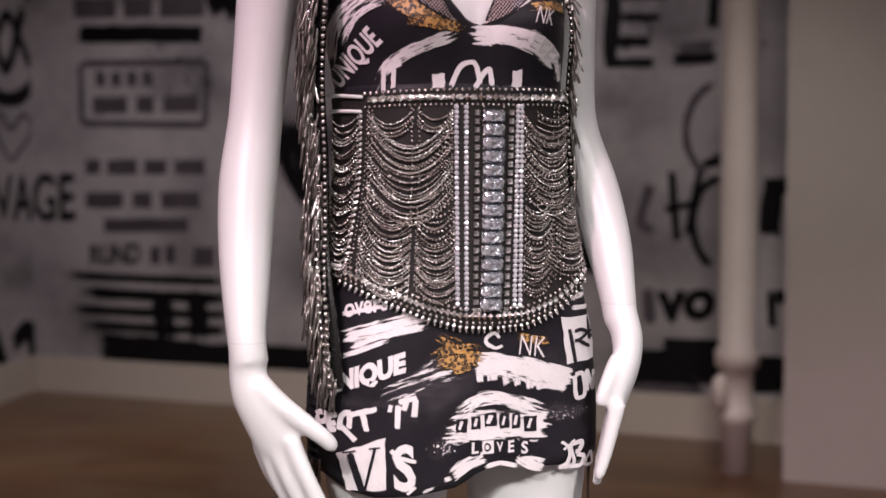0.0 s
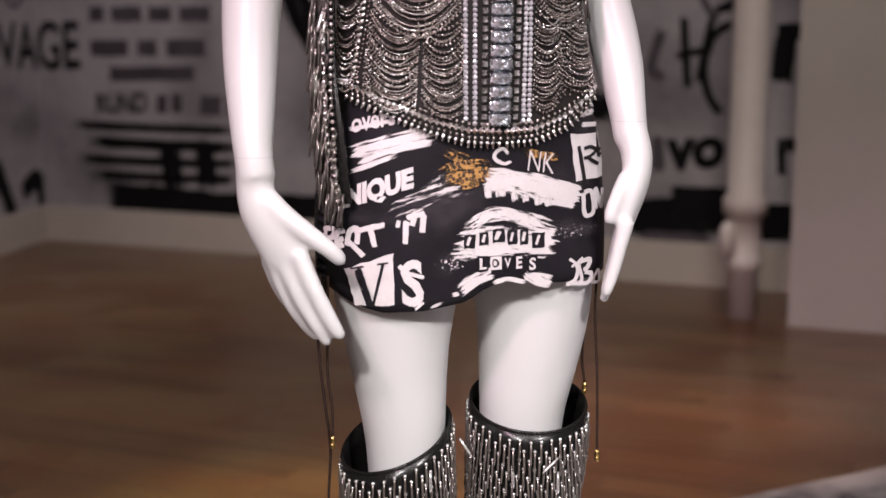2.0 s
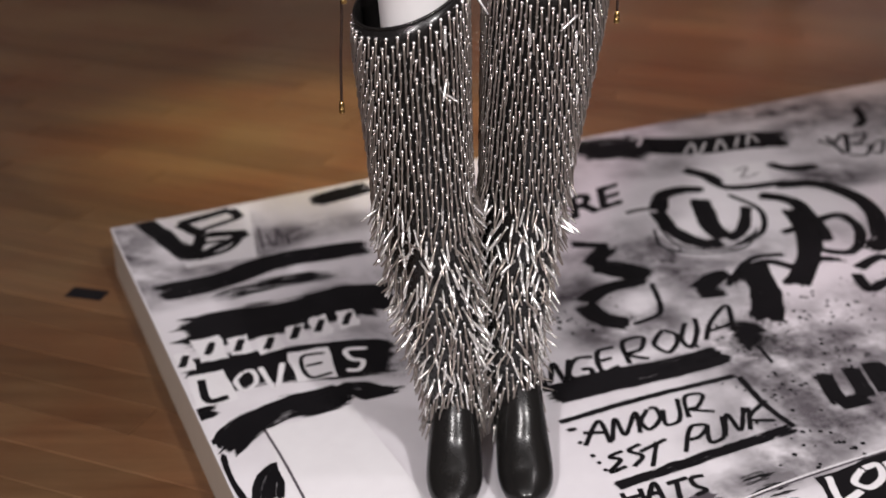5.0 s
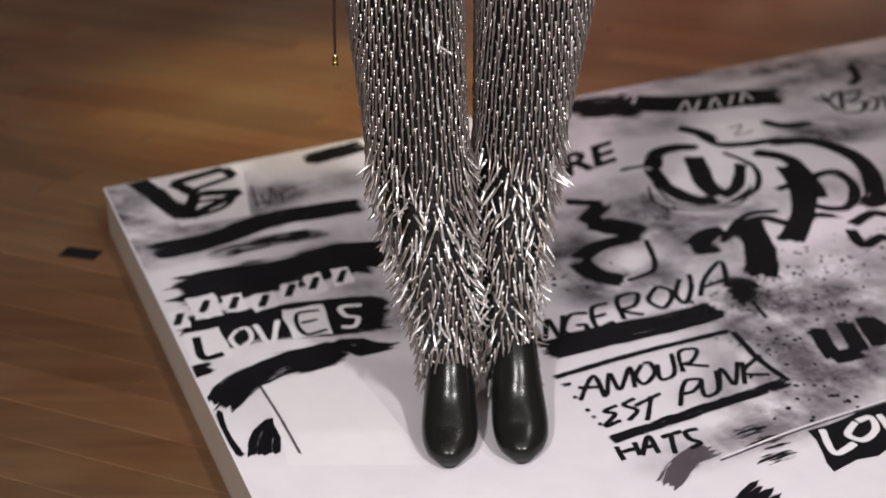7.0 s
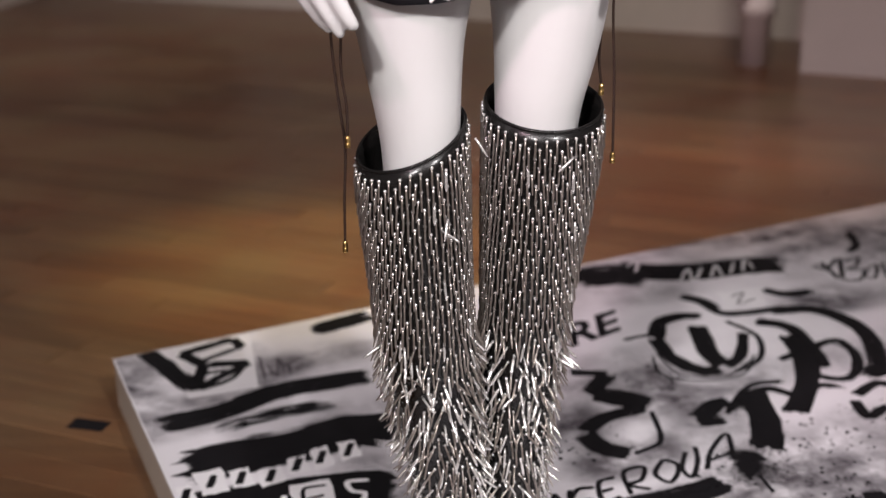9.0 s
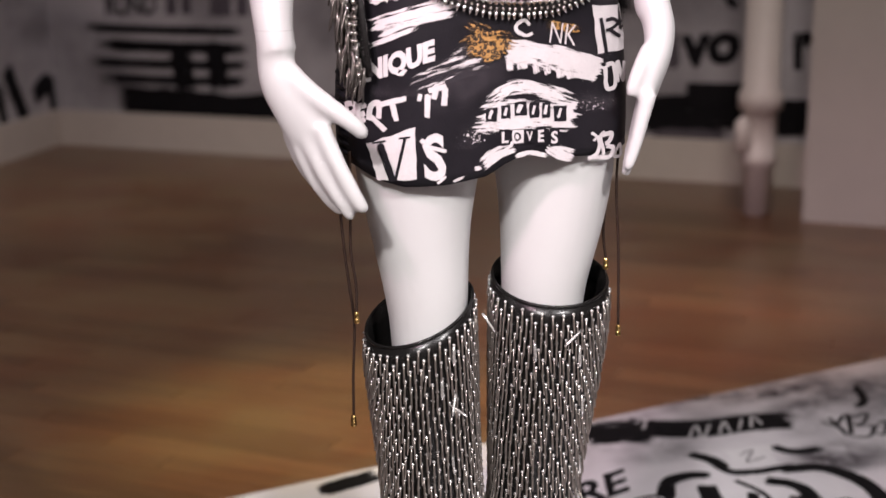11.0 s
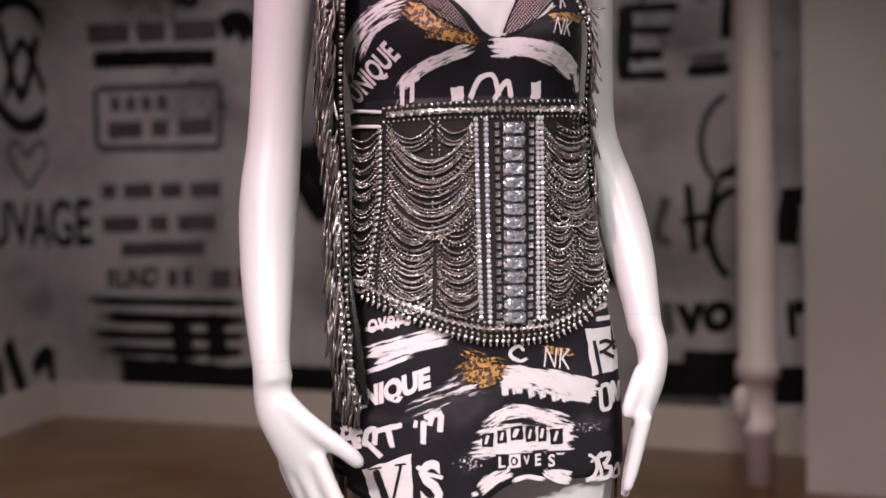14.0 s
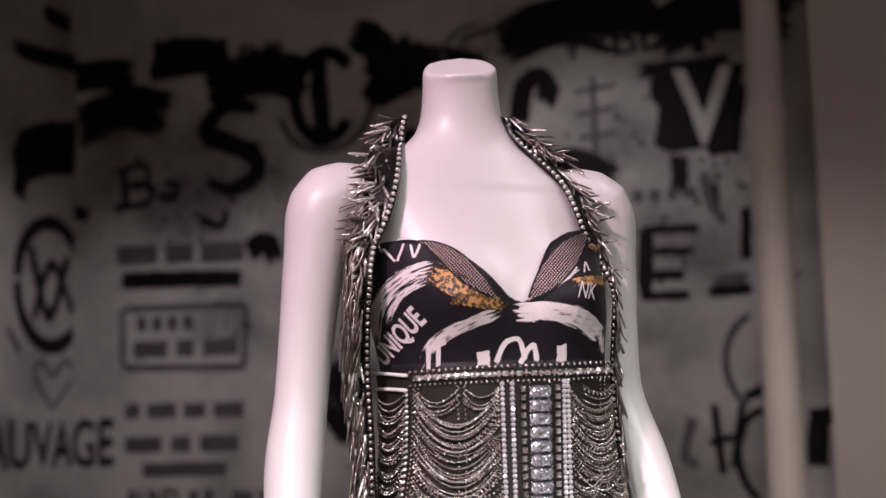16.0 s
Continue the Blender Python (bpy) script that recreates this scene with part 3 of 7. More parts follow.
            pts = list(zip(uu.ravel(), vv.ravel()))
            self.add(ink, pts, f, 0.1, [float(c) for c in cover], [(float(p[0]) / self.fine * 0.05, float(p[1]) / self.fine * 0.05, 3.0) for p in pts])

    def patch(self, ink, a, b, c, d, level=1, nx=6, ny=6, rough=0.0, inside=False):
        """A four-sided patch: corners in turn, with a slightly uneven outline."""
        if self.kind != "lettering" or not inside:
            self.begin("printed_patch")
        a, b, c, d = map(np.array, (a, b, c, d))
        v = []
        for j in range(ny + 1):
            for i in range(nx + 1):
                s, t = i / nx, j / ny
                p = (a * (1 - s) + b * s) * (1 - t) + (d * (1 - s) + c * s) * t
                if i in (0, nx) or j in (0, ny):
                    p = p + np.array((rng.uniform(-1, 1), rng.uniform(-1, 1))) * rough
                v.append(p)
        f = [(j * (nx + 1) + i, j * (nx + 1) + i + 1, (j + 1) * (nx + 1) + i + 1, (j + 1) * (nx + 1) + i) for j in range(ny) for i in range(nx)]
        self.add(ink, v, f, level)

    def arc(self, ink, c, rx, ry, a0, a1, width, turn=0.0, **kw):
        pts = []
        for a in np.linspace(radians(a0), radians(a1), 14):
            x, y = rx * math.cos(a), ry * math.sin(a)
            pts.append((c[0] + x * math.cos(turn) - y * math.sin(turn), c[1] + x * math.sin(turn) + y * math.cos(turn)))
        self.brush(ink, pts, width, **kw)

    def spatter(self, ink, c, spread, size, count, level=1):
        self.begin("paint_spatter")
        for _ in range(count):
            x, y, r = c[0] + rng.gauss(0, spread[0]), c[1] + rng.gauss(0, spread[1]), size * rng.uniform(0.3, 1.0)
            n = 6
            self.add(ink, [(x + r * rng.uniform(0.6, 1.3) * math.cos(k * math.tau / n), y + r * rng.uniform(0.6, 1.3) * math.sin(k * math.tau / n)) for k in range(n)], [tuple(range(n))], level + rng.random())

    def bars(self, ink, bl, br, tl, words, level=2):
        """A line of writing that cannot be read: plain bars in its size."""
        self.begin("lettering")
        bl, br, tl = map(np.array, (bl, br, tl))
        total = sum(words) + 0.5 * (len(words) - 1)
        s = 0.0
        for w in words:
            a, b = bl + (br - bl) * s / total, bl + (br - bl) * (s + w) / total
            self.patch(ink, a, b, b + (tl - bl), a + (tl - bl), level, 4, 2, 0.04 * np.linalg.norm(tl - bl), True)
            s += w + 0.5

    def build(self, parent, names):
        self.spray()
        for (_, ink, kind), (v, f, cover, grain) in self.sets.items():
            _, label, material = names[ink]
            o = solid(kind, v, f, material if kind.startswith("net") else worn(material, kind == "paint_smudge"), parent, label)
            o.data.attributes.new("cover", "FLOAT", "POINT").data.foreach_set("value", cover)
            o.data.attributes.new("grain", "FLOAT_VECTOR", "POINT").data.foreach_set("vector", [q for g in grain for q in g])
            if kind in ("paint_spatter", "brush_stroke", "paint_smudge", "net"):
                o["kind"] = "stuff"


# gothic letters are drawn as broad-pen strokes
def gothic_s(p, ink, at, w, h, pen, level=2):
    x, y = at
    p.brush(ink, [(x + 0.5 * w, y + 0.42 * h), (x - 0.1 * w, y + 0.5 * h), (x - 0.45 * w, y + 0.25 * h), (x - 0.1 * w, y + 0.06 * h), (x + 0.3 * w, y - 0.08 * h), (x + 0.45 * w, y - 0.3 * h), (x, y - 0.5 * h), (x - 0.45 * w, y - 0.35 * h)], pen, 0.03, 0.02, level, 0.5)
    p.brush(ink, [(x - 0.5 * w, y + 0.1 * h), (x + 0.5 * w, y - 0.02 * h)], pen * 0.5, 0.05, 0.03, level, 0.4)


def gothic_b(p, ink, bl, w, h, pen, level=2):
    x, y = bl
    p.brush(ink, [(x + 0.1 * w, y + h), (x + 0.16 * w, y)], pen, 0.03, 0.02, level)
    p.brush(ink, [(x, y + 0.9 * h), (x + 0.45 * w, y + h), (x + 0.5 * w, y + 0.62 * h), (x + 0.2 * w, y + 0.52 * h)], pen * 0.7, 0.03, 0.02, level)
    p.brush(ink, [(x + 0.2 * w, y + 0.52 * h), (x + 0.6 * w, y + 0.4 * h), (x + 0.5 * w, y + 0.05 * h), (x - 0.05 * w, y)], pen * 0.8, 0.03, 0.02, level)
    p.brush(ink, [(x + 0.75 * w, y + 0.5 * h), (x + w, y + 0.4 * h), (x + 0.95 * w, y)], pen * 0.7, 0.03, 0.02, level)
    p.brush(ink, [(x + 0.95 * w, y + 0.25 * h), (x + 0.7 * w, y + 0.15 * h), (x + 0.95 * w, y + 0.02 * h)], pen * 0.6, 0.03, 0.02, level)


# platform print
def on_top(u, v, lift=0.0):
    return plat(min(max(u, 0.003), PW), max(v, 0.003), lift)


pp = Print(on_top, 0.0045, 0.0004, 0.10)
pp.patch("white", (0.125, -0.015), (0.287, 0.019), (0.236, 0.263), (0.101, 0.248), 0.4)
pp.patch("white", (0.086, 0.84), (0.226, 0.837), (0.245, 1.135), (0.066, 1.045), 2.4, 6, 6, 0.002)
pp.patch("paper", (0.228, 0.834), (0.334, 0.84), (0.305, 1.166), (0.246, 1.135), 2.4, 6, 6, 0.002)
pp.words("black", "RE", (0.874, 0.397), (1.013, 0.377), (0.923, 0.292), 2, 0.03)
pp.brush("black", [(0.065, -0.015), (0.122, 0.219)], 0.0488, 0.03, 0.05, 2)
pp.brush("black", [(0.113, 0.224), (0.166, 0.113)], 0.0293, 0.03, 0.05, 2)
pp.brush("black", [(0.249, 0.02), (0.128, 0.046)], 0.0268, 0.03, 0.05, 2)
pp.brush("black", [(0.129, 0.041), (0.167, 0.123)], 0.0317, 0.03, 0.05, 2)
pp.brush("black", [(0.167, 0.118), (0.253, 0.15)], 0.0317, 0.03, 0.05, 2)
pp.brush("black", [(0.251, 0.147), (0.123, 0.215)], 0.0268, 0.03, 0.05, 2)
pp.brush("black", [(0.143, 0.156), (0.201, 0.161)], 0.0144, 0.03, 0.05, 2)
pp.brush("black", [(0.246, 0.018), (0.255, 0.073)], 0.0268, 0.03, 0.05, 2)
pp.brush("black", [(0.256, 0.068), (0.164, 0.096)], 0.0162, 0.03, 0.05, 2)
pp.brush("black", [(0.24, 0.151), (0.197, 0.204), (0.128, 0.222)], 0.0144, 0.03, 0.05, 2)
pp.brush("grey", [(0.275, 0.129), (0.257, 0.24)], 0.0054, 0.1, 0.2, 2)
pp.brush("grey", [(0.278, 0.17), (0.282, 0.236), (0.307, 0.16), (0.303, 0.222)], 0.0054, 0.1, 0.2, 2)
pp.brush("grey", [(0.316, 0.19), (0.311, 0.239)], 0.0054, 0.1, 0.2, 2)
pp.brush("grey", [(0.358, 0.173), (0.317, 0.204), (0.339, 0.233)], 0.0054, 0.1, 0.2, 2)
pp.brush("black", [(0.015, 0.327), (0.133, 0.331), (0.277, 0.299), (0.464, 0.324)], 0.0756, 0.1, 0.04, 1.5)
pp.brush("black", [(0.092, 0.403), (0.194, 0.384), (0.326, 0.394), (0.383, 0.401)], 0.0549, 0.35, 0.3, 1.5)
pp.brush("black", [(0.404, 0.066), (0.489, 0.049), (0.574, 0.036)], 0.0671, 0.2, 0.1, 1.5)
pp.brush("black", [(0.008, 0.502), (0.211, 0.515), (0.36, 0.517), (0.425, 0.572)], 0.1403, 0.12, 0.05, 1)
pp.brush("black", [(-0.009, 0.65), (0.084, 0.653), (0.267, 0.696), (0.36, 0.73)], 0.1342, 0.12, 0.06, 1)
pp.patch("white", (0.008, 0.556), (0.032, 0.557), (0.031, 0.62), (0.004, 0.618), 2, 4, 4, 0.003)
pp.brush("black", [(0.01, 0.607), (0.027, 0.568)], 0.0144, 0.05, 0.05, 3)
pp.patch("white", (0.045, 0.526), (0.093, 0.527), (0.089, 0.607), (0.044, 0.604), 2, 4, 4, 0.003)
pp.brush("black", [(0.058, 0.587), (0.077, 0.546)], 0.0144, 0.05, 0.05, 3)
pp.patch("white", (0.146, 0.568), (0.19, 0.569), (0.183, 0.621), (0.139, 0.624), 2, 4, 4, 0.003)
pp.brush("black", [(0.153, 0.615), (0.174, 0.574)], 0.0144, 0.05, 0.05, 3)
pp.patch("white", (0.25, 0.542), (0.285, 0.543), (0.274, 0.612), (0.239, 0.613), 2, 4, 4, 0.003)
pp.brush("black", [(0.249, 0.598), (0.272, 0.556)], 0.0144, 0.05, 0.05, 3)
pp.patch("white", (0.3, 0.544), (0.336, 0.546), (0.327, 0.605), (0.29, 0.605), 2, 4, 4, 0.003)
pp.brush("black", [(0.3, 0.596), (0.325, 0.554)], 0.0144, 0.05, 0.05, 3)
pp.patch("white", (0.103, 0.545), (0.138, 0.549), (0.13, 0.611), (0.096, 0.607), 2, 4, 4, 0.003)
pp.brush("black", [(0.106, 0.598), (0.126, 0.557)], 0.0144, 0.05, 0.05, 3)
pp.patch("white", (0.204, 0.553), (0.239, 0.554), (0.227, 0.61), (0.195, 0.608), 2, 4, 4, 0.003)
pp.brush("black", [(0.204, 0.602), (0.227, 0.56)], 0.0144, 0.05, 0.05, 3)
pp.patch("white", (0.014, 0.637), (0.074, 0.643), (0.069, 0.739), (0.004, 0.736), 2, 4, 4, 0.003)
pp.brush("black", [(0.03, 0.655), (0.027, 0.724), (0.06, 0.726)], 0.0144, 0.03, 0.02, 3)
pp.brush("white", [(0.098, 0.664), (0.08, 0.687), (0.086, 0.72), (0.11, 0.703), (0.112, 0.668), (0.098, 0.664)], 0.009, 0.02, 0.05, 3)
pp.brush("white", [(0.127, 0.662), (0.133, 0.735), (0.166, 0.665)], 0.0108, 0.03, 0.05, 3)
pp.patch("white", (0.18, 0.637), (0.252, 0.652), (0.233, 0.747), (0.169, 0.737), 2, 4, 4, 0.003)
pp.brush("black", [(0.24, 0.668), (0.2, 0.664), (0.193, 0.73), (0.232, 0.733)], 0.0081, 0.04, 0.05, 3)
pp.brush("black", [(0.196, 0.694), (0.227, 0.696)], 0.0081, 0.04, 0.05, 3)
pp.brush("white", [(0.31, 0.687), (0.274, 0.676), (0.272, 0.707), (0.288, 0.721), (0.273, 0.744), (0.252, 0.736)], 0.0108, 0.04, 0.05, 3)
pp.brush("black", [(-0.035, 0.767), (0.003, 0.754), (0.041, 0.755)], 0.0427, 0.3, 0.2, 1)
pp.brush("black", [(0.004, 0.873), (0.061, 0.821), (0.124, 0.798), (0.187, 0.8), (0.243, 0.797)], 0.0708, 0.08, 0.08, 1.6)
pp.brush("black", [(0.181, 0.819), (0.244, 0.792), (0.281, 0.832), (0.326, 0.845)], 0.0549, 0.25, 0.12, 1.7)
pp.brush("black", [(0.137, 0.831), (0.186, 0.83), (0.223, 0.841)], 0.0305, 0.35, 0.2, 1.7)
pp.brush("black", [(0.011, 0.869), (0.006, 0.927), (0.012, 0.998)], 0.0108, 0.1, 0.1, 1.7)
pp.brush("black", [(0.04, 1.012), (0.059, 0.961), (0.088, 0.937)], 0.0549, 0.12, 0.1, 1.6)
pp.brush("grey", [(0.084, 0.837), (0.087, 0.929), (0.087, 1.031)], 0.0045, 0.05, 0.1, 2.9)
pp.smudge("grey", (0.016, 0.11), 0.05, 0.13, 0.9)
pp.smudge("grey", (0.022, 0.288), 0.12, 0.05, 0.6)
pp.smudge("grey", (0.036, 0.349), 0.1, 0.04, 0.5)
pp.smudge("grey", (0.311, 0.188), 0.14, 0.05, 0.55)
pp.smudge("grey", (0.28, 0.223), 0.05, 0.06, 0.4)
pp.smudge("grey", (0.416, 0.19), 0.1, 0.05, 0.4)
pp.smudge("grey", (0.249, 0.51), 0.12, 0.05, 0.5)
pp.smudge("grey", (0.347, 0.65), 0.08, 0.06, 0.5)
pp.brush("black", [(0.884, 0.538), (0.812, 0.495)], 0.0293, 0.04, 0.05, 2)
pp.brush("black", [(0.88, 0.54), (0.799, 0.595)], 0.0439, 0.04, 0.05, 2)
pp.brush("black", [(0.801, 0.591), (0.844, 0.632), (0.886, 0.691)], 0.0683, 0.04, 0.05, 2)
pp.brush("black", [(0.872, 0.692), (0.78, 0.688), (0.716, 0.719)], 0.0415, 0.04, 0.05, 2)
pp.brush("black", [(0.718, 0.716), (0.721, 0.782), (0.758, 0.825)], 0.0488, 0.04, 0.05, 2)
pp.brush("black", [(0.757, 0.825), (0.824, 0.809), (0.872, 0.707)], 0.0117, 0.04, 0.05, 2)
pp.smudge("grey", (0.933, 0.6), 0.1, 0.07, 0.9)
pp.smudge("grey", (0.717, 0.681), 0.07, 0.09, 0.9)
pp.smudge("grey", (0.752, 0.84), 0.1, 0.05, 0.85)
pp.smudge("grey", (0.779, 0.532), 0.08, 0.06, 0.6)
pp.smudge("grey", (0.914, 0.697), 0.09, 0.05, 0.6)
pp.smudge("grey", (0.954, 0.705), 0.1, 0.03, 0.6)
pp.brush("black", [(1.176, 0.423), (1.119, 0.551), (1.106, 0.623)], 0.0512, 0.06, 0.05, 2)
pp.brush("black", [(1.106, 0.623), (1.167, 0.595), (1.244, 0.505)], 0.0317, 0.06, 0.05, 2)
pp.brush("black", [(1.057, 0.447), (1.113, 0.378), (1.183, 0.376), (1.215, 0.401)], 0.0439, 0.06, 0.05, 2)
pp.brush("black", [(1.057, 0.436), (1.035, 0.534), (1.053, 0.613), (1.101, 0.631)], 0.0415, 0.06, 0.05, 2)
pp.brush("black", [(0.986, 0.419), (1.046, 0.422), (1.077, 0.452)], 0.0126, 0.2, 0.1, 2)
pp.brush("black", [(1.004, 0.51), (0.975, 0.591), (1.036, 0.654), (1.125, 0.663), (1.198, 0.603)], 0.0063, 0.03, 0.2, 2)
pp.brush("black", [(1.02, 0.5), (1.009, 0.608), (1.084, 0.654), (1.18, 0.62)], 0.0063, 0.03, 0.2, 2)
pp.brush("black", [(1.243, 0.436), (1.257, 0.532), (1.196, 0.623), (1.11, 0.651)], 0.0144, 0.05, 0.1, 2)
pp.brush("black", [(1.231, 0.273), (1.263, 0.332), (1.26, 0.384)], 0.0415, 0.2, 0.06, 2)
pp.brush("black", [(1.272, 0.312), (1.261, 0.401), (1.358, 0.436), (1.42, 0.437)], 0.0293, 0.15, 0.06, 2)
pp.brush("black", [(1.429, 0.326), (1.452, 0.379), (1.536, 0.403)], 0.0342, 0.2, 0.08, 2)
pp.patch("white", (1.319, 0.303), (1.432, 0.322), (1.381, 0.416), (1.278, 0.391), 2.6, 4, 4, 0.003)
pp.brush("grey", [(1.327, 0.34), (1.375, 0.332), (1.326, 0.378), (1.387, 0.372)], 0.0054, 0.1, 0.2, 3)
pp.brush("black", [(1.359, 0.442), (1.455, 0.48), (1.486, 0.573), (1.455, 0.672), (1.387, 0.761)], 0.0488, 0.06, 0.05, 2)
pp.brush("black", [(1.323, 0.779), (1.369, 0.777), (1.431, 0.746)], 0.061, 0.3, 0.1, 2)
pp.brush("black", [(1.298, 0.466), (1.346, 0.529), (1.322, 0.635), (1.279, 0.723)], 0.0415, 0.06, 0.05, 2)
pp.brush("black", [(1.325, 0.554), (1.277, 0.665), (1.216, 0.747), (1.103, 0.844)], 0.0561, 0.06, 0.05, 2)
pp.brush("black", [(1.22, 0.649), (1.327, 0.632), (1.396, 0.633), (1.372, 0.72), (1.296, 0.777), (1.252, 0.742), (1.258, 0.661)], 0.0244, 0.05, 0.12, 2)
pp.brush("black", [(1.256, 0.641), (1.362, 0.623), (1.384, 0.681), (1.327, 0.756)], 0.0072, 0.05, 0.2, 2)
pp.brush("black", [(1.274, 0.813), (1.23, 0.778), (1.155, 0.78), (1.128, 0.738), (1.069, 0.742), (0.999, 0.79)], 0.0244, 0.15, 0.1, 2)
pp.brush("black", [(0.931, 0.775), (0.995, 0.743), (1.031, 0.745)], 0.0488, 0.15, 0.1, 2)
pp.brush("black", [(0.92, 0.783), (0.981, 0.798)], 0.0439, 0.2, 0.15, 2)
pp.brush("black", [(0.989, 0.784), (1.103, 0.712), (1.177, 0.727)], 0.0162, 0.1, 0.06, 2)
pp.brush("black", [(1.09, 0.718), (1.037, 0.843), (0.97, 0.926)], 0.0683, 0.1, 0.08, 2)
pp.brush("black", [(0.883, 0.928), (0.919, 0.943), (0.943, 0.969)], 0.0915, 0.4, 0.15, 2)
pp.smudge("black", (0.919, 0.943), 0.05, 0.05, 0.9)
pp.brush("black", [(0.912, 0.981), (0.899, 1.038)], 0.0081, 0.06, 0.05, 2)
pp.brush("black", [(0.894, 0.971), (0.89, 0.991)], 0.0081, 0.06, 0.05, 2)
pp.brush("black", [(1.256, 0.84), (1.33, 0.819), (1.352, 0.843)], 0.0268, 0.06, 0.05, 2)
pp.brush("black", [(1.244, 0.849), (1.222, 0.912), (1.278, 0.904), (1.276, 0.924)], 0.0268, 0.06, 0.05, 2)
pp.brush("black", [(1.631, 0.273), (1.645, 0.306), (1.713, 0.267)], 0.0108, 0.05, 0.04, 2)
pp.brush("black", [(1.665, 0.264), (1.632, 0.371)], 0.0126, 0.05, 0.04, 2)
pp.brush("black", [(1.725, 0.266), (1.644, 0.37)], 0.0126, 0.05, 0.04, 2)
pp.brush("black", [(1.715, 0.287), (1.767, 0.288), (1.717, 0.329), (1.685, 0.327)], 0.009, 0.05, 0.04, 2)
pp.brush("black", [(1.685, 0.334), (1.723, 0.353), (1.671, 0.398), (1.63, 0.376)], 0.009, 0.05, 0.04, 2)
pp.brush("black", [(1.748, 0.344), (1.775, 0.344), (1.711, 0.405), (1.7, 0.385), (1.743, 0.35)], 0.009, 0.05, 0.04, 2)
pp.brush("black", [(1.799, 0.335), (1.74, 0.42)], 0.009, 0.05, 0.04, 2)
pp.brush("black", [(1.056, 0.098), (1.162, 0.09), (1.248, 0.163)], 0.1464, 0.25, 0.1, 1)
pp.brush("black", [(1.179, 0.062), (1.327, 0.161), (1.528, 0.207), (1.589, 0.254)], 0.122, 0.15, 0.06, 1)
pp.brush("white", [(1.277, 0.213), (1.347, 0.15), (1.312, 0.224), (1.39, 0.15)], 0.0063, 0.1, 0.2, 3)
pp.brush("white", [(1.362, 0.223), (1.421, 0.163), (1.393, 0.231)], 0.0063, 0.1, 0.2, 3)
pp.brush("white", [(1.42, 0.224), (1.475, 0.164)], 0.0063, 0.1, 0.2, 3)
pp.brush("white", [(1.453, 0.228), (1.505, 0.169), (1.492, 0.226)], 0.0063, 0.1, 0.2, 3)
pp.brush("white", [(1.218, 0.067), (1.259, 0.059), (1.218, 0.111)], 0.0063, 0.1, 0.2, 3)
pp.brush("black", [(1.105, -0.002), (1.276, -0.024), (1.44, -0.002), (1.606, 0.014)], 0.0427, 0.35, 0.35, 1)
pp.brush("black", [(0.537, 0.925), (0.569, 0.874), (0.562, 0.93), (0.6, 0.872)], 0.0103, 0.02, 0.03, 2)
pp.brush("black", [(0.641, 0.885), (0.611, 0.878), (0.576, 0.92), (0.602, 0.942), (0.618, 0.916), (0.601, 0.911)], 0.0103, 0.02, 0.03, 2)
pp.brush("black", [(0.688, 0.873), (0.655, 0.875), (0.632, 0.933), (0.667, 0.929)], 0.0103, 0.02, 0.03, 2)
pp.brush("black", [(0.643, 0.903), (0.668, 0.902)], 0.0103, 0.02, 0.03, 2)
pp.brush("black", [(0.684, 0.933), (0.71, 0.867), (0.749, 0.868), (0.724, 0.901), (0.696, 0.905), (0.722, 0.935)], 0.0103, 0.02, 0.03, 2)
pp.brush("black", [(0.794, 0.862), (0.754, 0.899), (0.764, 0.931), (0.806, 0.892), (0.794, 0.862)], 0.0103, 0.02, 0.03, 2)
pp.brush("black", [(0.844, 0.86), (0.805, 0.907), (0.806, 0.934), (0.846, 0.894), (0.869, 0.853)], 0.0103, 0.02, 0.03, 2)
pp.brush("black", [(0.841, 0.928), (0.888, 0.877), (0.946, 0.843), (0.903, 0.924)], 0.0103, 0.02, 0.03, 2)
pp.brush("black", [(0.865, 0.904), (0.914, 0.901)], 0.0103, 0.02, 0.03, 2)
pp.brush("black", [(0.501, 0.923), (0.54, 0.876), (0.525, 0.931)], 0.0103, 0.02, 0.03, 2)
pp.brush("black", [(0.515, 0.906), (0.533, 0.91)], 0.0103, 0.02, 0.03, 2)
pp.brush("black", [(0.507, 0.955), (0.633, 0.961), (0.768, 0.977), (0.855, 0.975)], 0.0634, 0.08, 0.05, 2)
pp.brush("black", [(0.698, 0.961), (0.796, 0.965), (0.856, 0.979)], 0.0366, 0.4, 0.3, 2)
pp.brush("black", [(0.494, 1.027), (0.637, 1.028), (0.823, 1.041)], 0.0135, 0.03, 0.12, 2)
pp.brush("black", [(0.823, 1.045), (0.811, 1.132), (0.815, 1.202)], 0.0126, 0.03, 0.12, 2)
pp.brush("black", [(0.491, 1.201), (0.649, 1.201), (0.815, 1.201)], 0.0244, 0.03, 0.12, 2)
pp.brush("black", [(0.502, 1.098), (0.553, 1.051), (0.541, 1.109)], 0.0086, 0.02, 0.03, 2)
pp.brush("black", [(0.515, 1.067), (0.551, 1.083)], 0.0086, 0.02, 0.03, 2)
pp.brush("black", [(0.545, 1.106), (0.579, 1.057), (0.571, 1.1), (0.616, 1.057), (0.594, 1.108)], 0.0086, 0.02, 0.03, 2)
pp.brush("black", [(0.639, 1.057), (0.612, 1.081), (0.611, 1.105), (0.641, 1.089), (0.651, 1.06), (0.639, 1.057)], 0.0086, 0.02, 0.03, 2)
pp.brush("black", [(0.66, 1.068), (0.642, 1.107), (0.667, 1.105), (0.697, 1.053)], 0.0086, 0.02, 0.03, 2)
